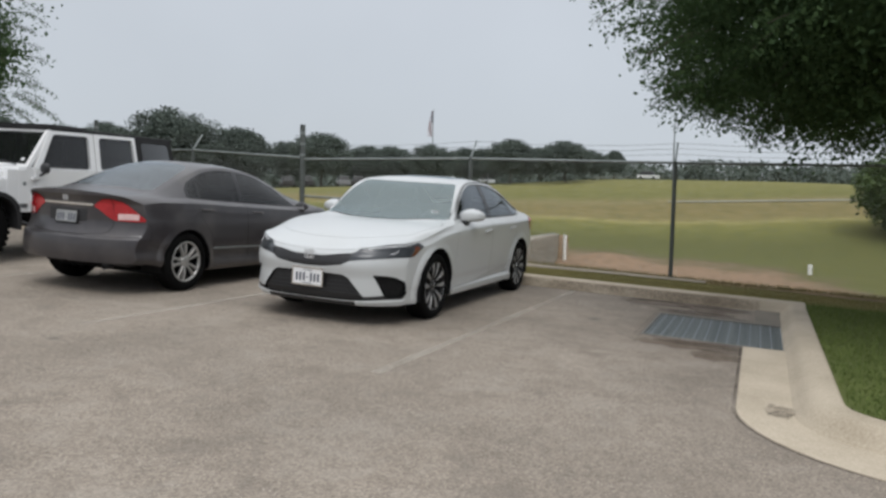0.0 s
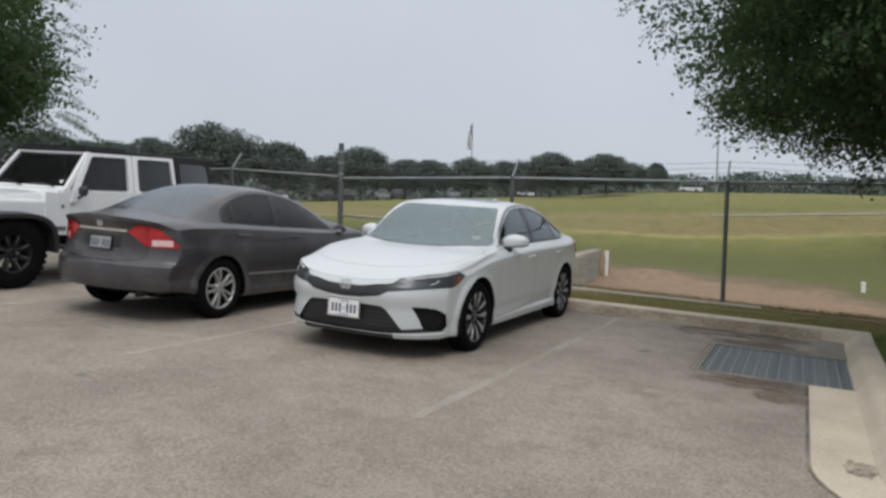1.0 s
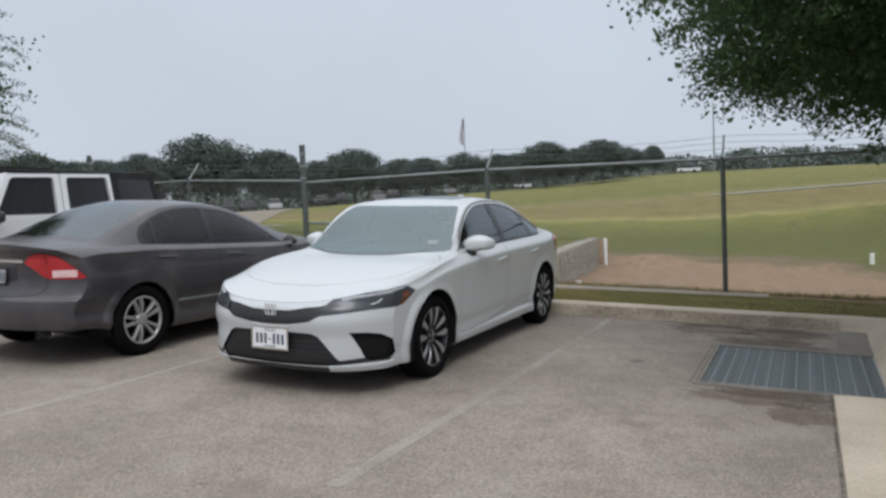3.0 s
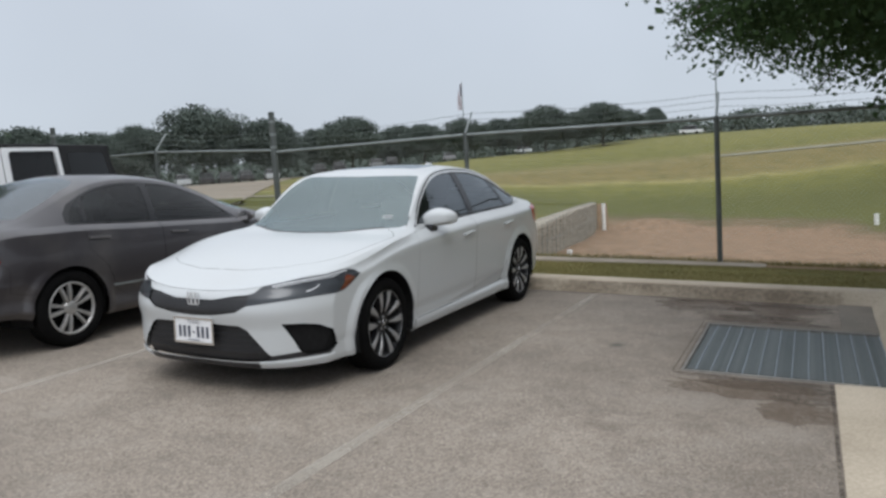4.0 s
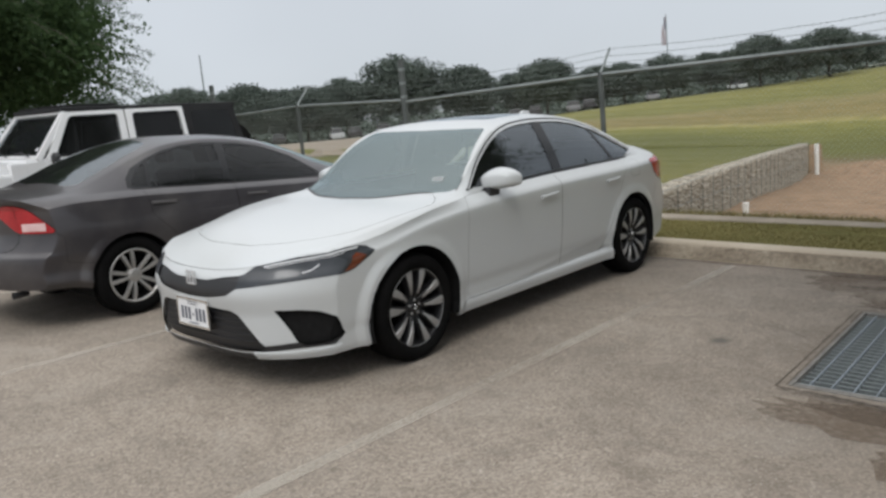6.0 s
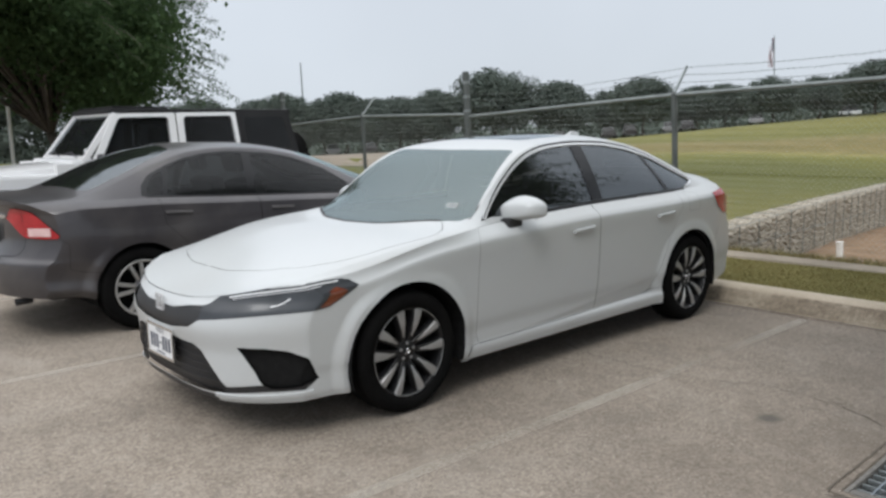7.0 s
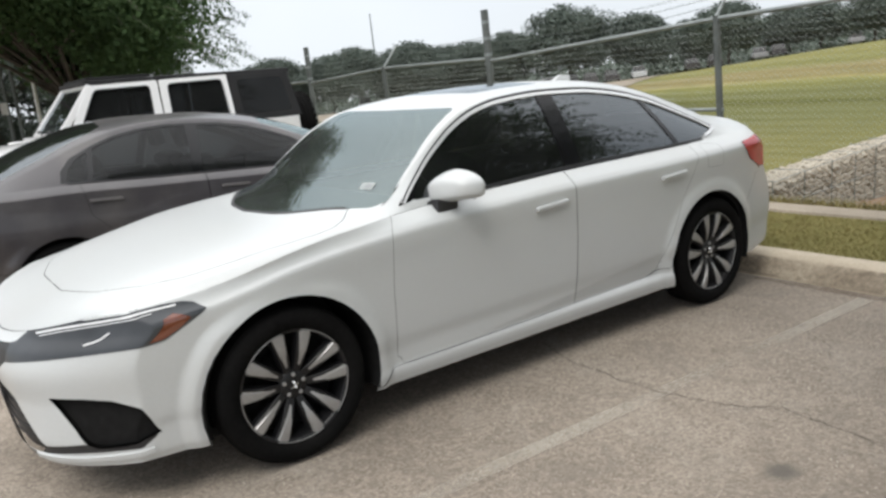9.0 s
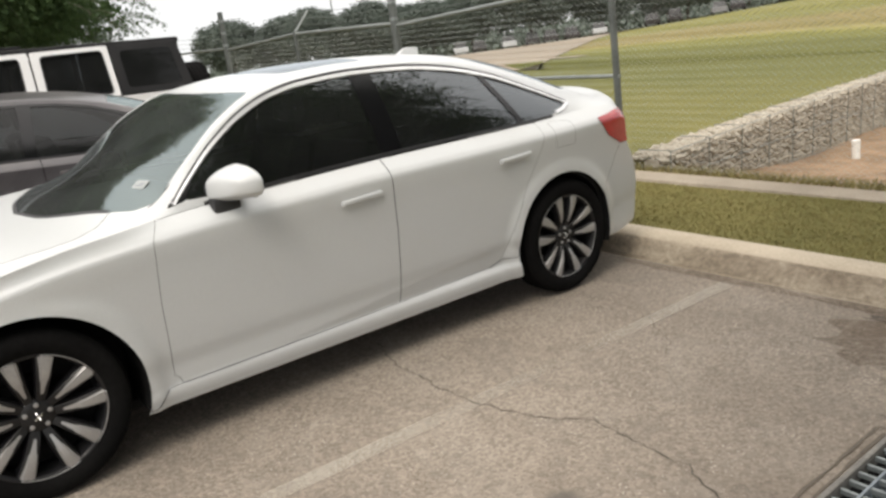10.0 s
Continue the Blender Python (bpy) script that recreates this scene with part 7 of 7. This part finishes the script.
def near_tree(x, y, z, centre, radii, trunk_r, label, seed, clumps=230, sprays=110, under=lambda y: 0.0, leaf=None, fine=((38, 0.108), (38, 0.066), (13, 0.050))):
    """A broad tree: limbs, clumps of leaves that overlap, and loose sprays that hang from its outline."""
    rng = np.random.default_rng(seed)
    tree = thing("tree", LOT @ pose(x, y, z, 0, -2.4, 0), label, "tree")
    rel = np.array(centre) - np.array((x, y, z))
    radii = np.array(radii)
    heart = crown_points(int(clumps * 1.7), rel, radii * 0.93, rng, 0.62, 9, -0.97)
    rim = crown_points(int(clumps * 1.3), rel, radii * 0.955, rng, 0.10, 9, -0.97)
    for c in heart + rim:                     # the underside is browsed flat
        low = under(c[1] + y) - z
        if c[2] < low:
            c[2] = low + rng.uniform(-0.05, 0.45)
    tips, outer = [], []
    for c in heart:
        tips += [c + rng.normal(size=3) * np.array((0.34, 0.34, 0.24)) for _ in range(9)]
    for c in rim:
        k = rng.uniform(0.7, 1.25)
        outer += [c + rng.normal(size=3) * np.array((0.23, 0.23, 0.15)) * k for _ in range(10)]
    spray = []
    tr = random.Random(seed)
    stems = []
    for p in crown_points(sprays, rel, radii * 0.98, rng, 0.04, 9, -0.97):
        d = (p - rel) / np.linalg.norm(p - rel)
        p[2] = max(p[2], under(p[1] + y) - z + rng.uniform(0.0, 0.35))
        d[2] = 0.35 * d[2] - 0.06
        n = rng.integers(4, 10)
        line = [p + d * 0.072 * k + np.array((0, 0, -0.0035 * k * k)) for k in range(n)]
        spray += line
        stems.append(tube([Vector(q) for q in line], 0.005, 3, cap=False))
    fork = rel * 0.45
    part("trunk", limbs((0, 0, -0.1), (fork[0] * 0.5, fork[1] * 0.5, max(rel[2] * 0.42, 1.3)), [heart[i] for i in range(0, 46)], trunk_r, tr), M_BARK, tree, smooth=True)
    inner, rimmed, hung = fine
    clouds = [leaf_cloud(tips, inner[0], 0.20, inner[1], 0.05, rng, 0.62), leaf_cloud(outer, rimmed[0], 0.105, rimmed[1], 0.03, rng, 0.5), leaf_cloud(spray, hung[0], 0.040, hung[1], 0.02, rng, 0.45)]
    ob = new("crown", leaf_mesh("crown", clouds, leaf or M_LEAF))
    ob.parent = tree
    tagged(part("twig", join(*stems), M_BARK, tree), kind="stuff")
    return tree


near_tree(6.71, 2.31, 0.08, (6.19, 2.74, 3.92), (3.92, 3.65, 2.44), 0.17, "spreading oak with dark green leaves on the lawn", 21, 330, 420, lambda y: 2.51 + 0.25 * max(2.6 - y, 0), fine=((58, 0.064), (72, 0.040), (14, 0.044)))
near_tree(-12.7, 2.4, 0.0, (-11.5, 0.7, 3.6), (3.5, 3.5, 3.2), 0.11, "broad dark green oak behind the parked off-roader", 33, 240, 420, lambda y: 2.1 + 1.1 * (1 - smoothstep(0.8, 2.6, y)), fine=((28, 0.105), (44, 0.058), (10, 0.048)))
# this tree also takes the leaf colour paled for haze
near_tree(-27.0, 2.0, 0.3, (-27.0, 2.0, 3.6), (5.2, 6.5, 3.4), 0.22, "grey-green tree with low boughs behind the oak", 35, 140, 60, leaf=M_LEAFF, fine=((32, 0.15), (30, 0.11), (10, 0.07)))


def far_tree_mesh(seed, leaves=92, tips=200, leaf=None):
    """A distant tree of unit height: trunk and crown meshes."""
    rng = np.random.default_rng(seed)
    tr = random.Random(seed)
    centre, radii = np.array((0, 0, 0.615)), np.array((0.50, 0.50, 0.385))
    pts = crown_points(tips, centre, radii, rng, 0.6, 6, -0.92)
    outer = crown_points(tips, centre, radii, rng, 0.12, 6, -0.92)
    trunk = mesh_of("trunk", *limbs((0, 0, -0.03), (0.01, 0, 0.30), pts[:9], 0.028, tr), True)
    trunk.materials.append(M_BARK)
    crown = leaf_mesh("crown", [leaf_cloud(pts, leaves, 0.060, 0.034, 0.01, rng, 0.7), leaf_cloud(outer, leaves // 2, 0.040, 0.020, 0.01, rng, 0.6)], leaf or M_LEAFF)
    return trunk, crown


FAR_KINDS = [far_tree_mesh(s) for s in (51, 52, 53, 54, 55, 56)]
SHRUB_KINDS = [far_tree_mesh(s, leaf=M_SHRUB) for s in (61, 62)]


def far_tree(az, dist, top, wide, kind, label="dark green tree beyond the field", group="row of trees beyond the field", sink=0.0):
    """A tree on a bearing (degrees left of the fence's normal) at a distance, its top at an elevation."""
    x, y = 3.6 - dist * math.sin(radians(az)), -6.6 + dist * math.cos(radians(az))
    gz = ground_z(x, y)
    height = 1.3 + dist * math.tan(radians(top)) - gz
    span = dist * math.tan(radians(wide))
    tree = thing("tree", LOT @ Matrix.Translation((x, y, gz - 0.05 - sink * height)) @ pose(0, 0, 0, 0, -2.4, 57 * kind) @ Matrix.Diagonal((span, span, height * (1 + sink), 1)), label, "tree", group)
    for name, me in zip(("trunk", "crown"), (SHRUB_KINDS[kind % 2] if sink else FAR_KINDS[kind % 6])):
        ob = new(name, me)
        ob.parent = tree
    return tree


FAR_ROW = [(63.0, 100, 2.4, 4.4), (59.5, 104, 2.3, 4.2), (57.0, 96, 2.75, 4.2), (54.9, 108, 2.2, 4.0), (53.2, 98, 2.75, 4.4), (50.9, 110, 2.3, 4.0), (49.2, 104, 2.4, 4.0), (47.8, 110, 2.3, 3.6), (46.3, 100, 2.9, 3.6), (42.4, 98, 4.05, 6.4), (37.6, 100, 3.2, 4.6), (34.2, 106, 2.5, 3.2), (31.7, 90, 3.3, 4.2), (28.6, 106, 2.6, 3.2),
           (26.4, 98, 2.75, 3.4), (23.6, 92, 3.0, 3.6), (21.0, 104, 2.95, 2.8), (19.6, 112, 3.0, 2.4), (17.6, 86, 3.78, 3.3), (15.6, 98, 3.3, 2.8), (13.5, 84, 3.92, 3.6), (11.7, 100, 3.3, 2.2), (10.1, 135, 3.4, 1.5)]
for i, (az, d, top, wide) in enumerate(FAR_ROW):
    far_tree(az, d, top, wide, i)
far_tree(-9.6, 58, 4.3, 7.4, 2, "rounded green shrub beyond the fence", "shrubs beyond the fence", 0.22)
far_tree(-15.5, 62, 5.4, 9.0, 1, "rounded green shrub beyond the fence", "shrubs beyond the fence", 0.22)

# low woods along the horizon
rng = np.random.default_rng(77)
woods = []
for k in range(900):
    az = rng.uniform(-75, 100)
    if 12 < az < 55:
        d = rng.uniform(150, 215)
    else:
        d = rng.uniform(170, 300)
    x, y = 3.6 - d * math.sin(radians(az)), -6.6 + d * math.cos(radians(az))
    base = far_z(x, y)
    h = d * math.tan(radians(1.0 + 0.45 * noise.noise(Vector((az * 0.22, 0, 0))) + 0.25 * noise.noise(Vector((az * 0.9, 3, 0)))))
    for q in range(3):
        woods.append((x + rng.normal() * 2.5, y + rng.normal() * 2.5, base + h * (0.02 + 0.38 * q)))
wood_leaves = leaf_cloud(woods, 70, 1.55, 0.82, 0.2, rng, 0.8)
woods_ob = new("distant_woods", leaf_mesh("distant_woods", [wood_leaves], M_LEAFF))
woods_ob.matrix_basis = LOT
tagged(woods_ob, "low grey-green woods along the horizon", "woods", kind="stuff")


def land_ribbon(bearings, dist, far, material, name, label, category, rows=1):
    """A strip of paving that follows the land along a bearing range."""
    verts, faces = [], []
    for i, az in enumerate(bearings):
        for k in range(rows + 1):
            d = dist(az) + (far - dist(az)) * k / rows
            x, y = 3.6 - d * math.sin(radians(az)), -6.6 + d * math.cos(radians(az))
            verts.append((x, y, max(ground_z(x, y), ground_z(x + 1, y), ground_z(x, y + 1)) + 0.03))
    n = rows + 1
    faces = [(n * i + k, n * i + n + k, n * i + n + k + 1, n * i + k + 1) for i in range(len(bearings) - 1) for k in range(rows)]
    return tagged(part(name, (verts, faces), material, m=LOT), label, category, kind="structure")


M_ROAD = surface("distant_paving", (0.17, 0.165, 0.115), (0.25, 0.24, 0.18), 3, 0.3, 0.9, relief=0.0)
M_LOTR = surface("distant_car_park", (0.172, 0.142, 0.105), (0.245, 0.204, 0.152), 2, 0.2, 0.9, relief=0.0)


def land_strip(x0, x1, u, width, material, name, label, category):
    """A strip of paving across the field, along the mown bands."""
    xs = np.linspace(x0, x1, 40)
    verts = []
    for x in xs:
        for k in range(2):
            y = u + 0.4 * x + width * k
            verts.append((x, y, ground_z(x, y) + (0.05 if u < 80 else 0.28)))
    return tagged(part(name, (verts, [(2 * i, 2 * i + 2, 2 * i + 3, 2 * i + 1) for i in range(39)]), material, m=LOT), label, category, kind="structure")


land_strip(-14, 60, 84.0, 2.6, M_ROAD, "field_road", "pale road across the far field", "road")
land_strip(-3.5, 16, 61.0, 0.9, M_ROAD, "field_path", "pale path across the grass field", "path")
land_strip(-58, -27, 45.0, 1.0, M_LEDGE, "far_kerb_strip", "pale concrete strip across the far car park", "path")
land_ribbon(np.arange(16, 63, 1.0), lambda a: 92.0 - 48 * smoothstep(34.5, 40, a), 128.0, M_LOTR, "far_car_park", "reddish far car park under the trees", "car park", 24)


def small_car(az, dist, turn, material, tall, label):
    """A far parked car: body, cabin, glass and wheels."""
    x, y = 3.6 - dist * math.sin(radians(az)), -6.6 + dist * math.cos(radians(az))
    car = thing("parked_car", LOT @ Matrix.Translation((x, y, ground_z(x, y) + 0.05)) @ pose(0, 0, 0, 0, -2.4, turn) @ Matrix.Diagonal((0.9, 0.9, 0.9, 1)), label, "car", "cars parked under the far trees")
    part("body", box((-0.88, -2.2, 0.25), (0.88, 2.2, 0.90), 0.14), material, car)
    cab = bmesh.new()
    add_box(cab, (-0.78, -1.2, 0.88), (0.78, 1.7 if tall > 1.6 else 1.4, tall), 0.12)
    for v in cab.verts:
        k = max(v.co.z - 0.9, 0) / (tall - 0.9)
        v.co.x *= 1 - 0.15 * k
        v.co.y *= 1 - 0.22 * k
    part("cabin", cab, M_BLACK, car)
    part("roof", box((-0.62, -0.80, tall - 0.02), (0.62, 1.05, tall + 0.02), 0.015), material, car)
    for sx in (-0.80, 0.80):
        for sy in (-1.35, 1.35):
            part("wheel", lathe([(-0.1, 0.0), (-0.1, 0.31), (0.1, 0.31), (0.1, 0.0)], 16), M_TYRE, car, m=pose(sx, sy, 0.31))
    return car


for az, d, turn, mm, tall, label in ((56.8, 96, 64, M_WHITE, 1.75, "white van parked under far trees"), (54.0, 99, 60, M_FARCAR, 1.5, "silver car in paint darkened for tree shade, under far trees"), (51.3, 97, 58, M_GREY, 1.5, "dark car parked under far trees"),
                                     (47.1, 95, 53, M_WHITE, 1.5, "white car parked under far trees"), (45.8, 96, 50, M_GREY, 1.5, "dark car parked under far trees"), (43.7, 94, 50, M_WHITE, 1.5, "white car parked under far trees"), (42.1, 95, 47, M_GREY, 1.6, "dark car parked under far trees"),
                                     (40.8, 93, 47, M_GREY, 1.5, "dark car parked under far trees"), (39.4, 94, 46, M_GREY, 1.5, "dark car parked under far trees"), (37.6, 96, 43, M_WHITE, 1.5, "white car parked under far trees"), (34.2, 98, 40, M_GREY, 1.5, "dark car parked under far trees"),
                                     (32.8, 100, 38, M_GREY, 1.6, "dark car parked under far trees"), (30.1, 102, 36, M_FARCAR, 1.5, "silver car in paint darkened for tree shade, under far trees"), (29.0, 102, 35, M_GREY, 1.5, "dark car parked under far trees"), (24.8, 118, 31, M_FARCAR, 1.5, "silver car in paint darkened for tree shade, under far trees"),
                                     (19.4, 146, 50, M_WHITE, 1.8, "white van parked under far trees"), (7.6, 150, 80, M_PLAINW, 1.7, "white car on the far field road")):
    small_car(az, d, turn, mm, tall, label)


def mast(az, dist, top, r, label, heads=False):
    x, y = 3.6 - dist * math.sin(radians(az)), -6.6 + dist * math.cos(radians(az))
    gz = ground_z(x, y)
    h = 1.3 + dist * math.tan(radians(top)) - gz
    ob = thing("lamp_mast" if heads else "mast", LOT @ pose(x, y, gz, 0, -2.4, 0), label, "mast")
    part("pole", tube([(0, 0, -0.2), (0, 0, h * 0.5), (0, 0, h)], r, 8, taper=r * 0.5), M_GALV, ob)
    if heads:
        for s in (-1, 1):
            part("lamp_head", box((s * 0.25 - 0.35, -0.2, h - 0.12), (s * 0.25 + 0.35, 0.2, h + 0.06), 0.03), M_PVC, ob)
    return ob, h


mast(56.3, 120, 5.0, 0.18, "tall thin grey mast beyond the trees")
mast(5.9, 150, 6.3, 0.18, "tall thin grey mast across the field")
mast(19.3, 112, 2.9, 0.12, "grey lamp mast among the far trees", True)
flag_ob, flag_h = mast(23.5, 98, 5.75, 0.09, "grey flagpole beyond the trees")
# haze put into the cloth: all three colours paled and greyed
M_FLAGR = surface("hazed_flag_red", (0.34, 0.17, 0.17), (0.42, 0.22, 0.21), 20, 2, 0.8, relief=0.0)
M_FLAGW = surface("hazed_flag_white", (0.48, 0.48, 0.50), (0.58, 0.58, 0.60), 20, 2, 0.8, relief=0.0)
M_FLAGB = surface("hazed_flag_blue", (0.27, 0.28, 0.34), (0.31, 0.32, 0.38), 20, 2, 0.8, relief=0.0)
flag = thing("flag", flag_ob.matrix_basis @ pose(0, 0, flag_h - 0.2), "limp red and white striped flag with blue corner", "flag")
for k in range(7):
    v, f = [], []
    for i in range(15):
        t = i / 14
        x0 = -0.10 - 0.62 * (k / 7) * (0.35 + 0.65 * math.sin(math.pi * (0.15 + 0.6 * t)))
        x1 = -0.10 - 0.62 * ((k + 1) / 7) * (0.35 + 0.65 * math.sin(math.pi * (0.15 + 0.6 * t)))
        w = 0.12 * math.sin(5 * t + k)
        v += [(x0, w, -3.3 * t - 0.15 * k * (1 - t)), (x1, w + 0.05, -3.3 * t - 0.15 * (k + 1) * (1 - t))]
    f = [(2 * i, 2 * i + 1, 2 * i + 3, 2 * i + 2) for i in range(14)]
    part("stripe", (v, f), M_FLAGR if k % 2 == 0 else M_FLAGW, flag)
part("corner", box((-0.36, 0.10, -1.5), (-0.06, 0.16, -0.1), 0.02), M_FLAGB, flag)

# white marker posts and a pipe fence beyond the off-roader
for y, h in ((1.29, 2.37), (0.44, 1.66)):
    mp = thing("marker_post", LOT @ pose(-12.4, y, 0), "slim white marker post with a dark band", "post", "white marker posts")
    part("post", tube([(0, 0, 0), (0, 0, h)], 0.032, 10), M_PVC, mp)
    part("band", lathe([(h - 0.32, 0.033), (h - 0.32, 0.036), (h - 0.20, 0.036), (h - 0.20, 0.033)], 12), M_BLACK, mp, m=pose(0, 0, 0, 0, -90, 0))
    part("foot", box((-0.10, -0.10, 0), (0.10, 0.10, 0.05), 0.015), M_CONC, mp)
pipe_fence = thing("pipe_fence", LOT @ pose(-12.9, 0, 0), "grey steel pipe fence beyond the off-roader", "fence")
for y in (1.02, 0.86, -1.6, -4.2):
    part("pipe", tube([(0, y, 0), (0, y, 2.36)], 0.030, 10), M_GALVW, pipe_fence)
part("pipe_rail", tube([(0, -4.2, 1.90), (0, 1.02, 1.92)], 0.022, 8), M_GALVW, pipe_fence)
part("sign_plate", box((0.032, 0.74, 1.50), (0.040, 0.86, 1.72), 0.002), M_PVC, pipe_fence, "small white sign plate")

# ---------------------------------------------------------------- grass on the strip and the lawn
def blades(n, spot, seed, height):
    rng = np.random.default_rng(seed)
    v = np.empty((n, 3, 3))
    for i in range(n):
        x, y = spot(rng)
        z = ground_z(x, y)
        a = rng.uniform(0, 2 * math.pi)
        h = height * rng.uniform(0.5, 1.3)
        w = 0.004 + 0.003 * rng.random()
        lean = rng.normal(size=2) * h * 0.5
        v[i] = ((x - w * math.cos(a), y - w * math.sin(a), z - 0.005), (x + w * math.cos(a), y + w * math.sin(a), z - 0.005), (x + lean[0], y + lean[1], z + h))
    return v.reshape(-1, 3)


def blade_object(name, v, label, material=None):
    n = len(v) // 3
    me = mesh_of(name, v, [(3 * i, 3 * i + 1, 3 * i + 2) for i in range(n)])
    me.materials.append(material or M_GRASS)
    ob = new(name, me)
    ob.matrix_basis = LOT
    return tagged(ob, label, "grass", kind="stuff")


blade_object("grass_strip", blades(52000, lambda r: (-1.5 + 8.5 * r.random() ** 1.15, r.uniform(3.70, 4.92)), 5, 0.015), "short dry green grass between kerb and fence")
blade_object("lawn_grass", blades(36000, lambda r: (r.uniform(4.24, 7.5), r.uniform(-1.80, 3.7)), 6, 0.032), "short green lawn beside the kerb", M_LAWN)
blade_object("fence_weeds", blades(7000, lambda r: (-3.0 + 9 * r.random(), r.uniform(5.24, 5.6)), 7, 0.07), "thin weeds along the fence foot")
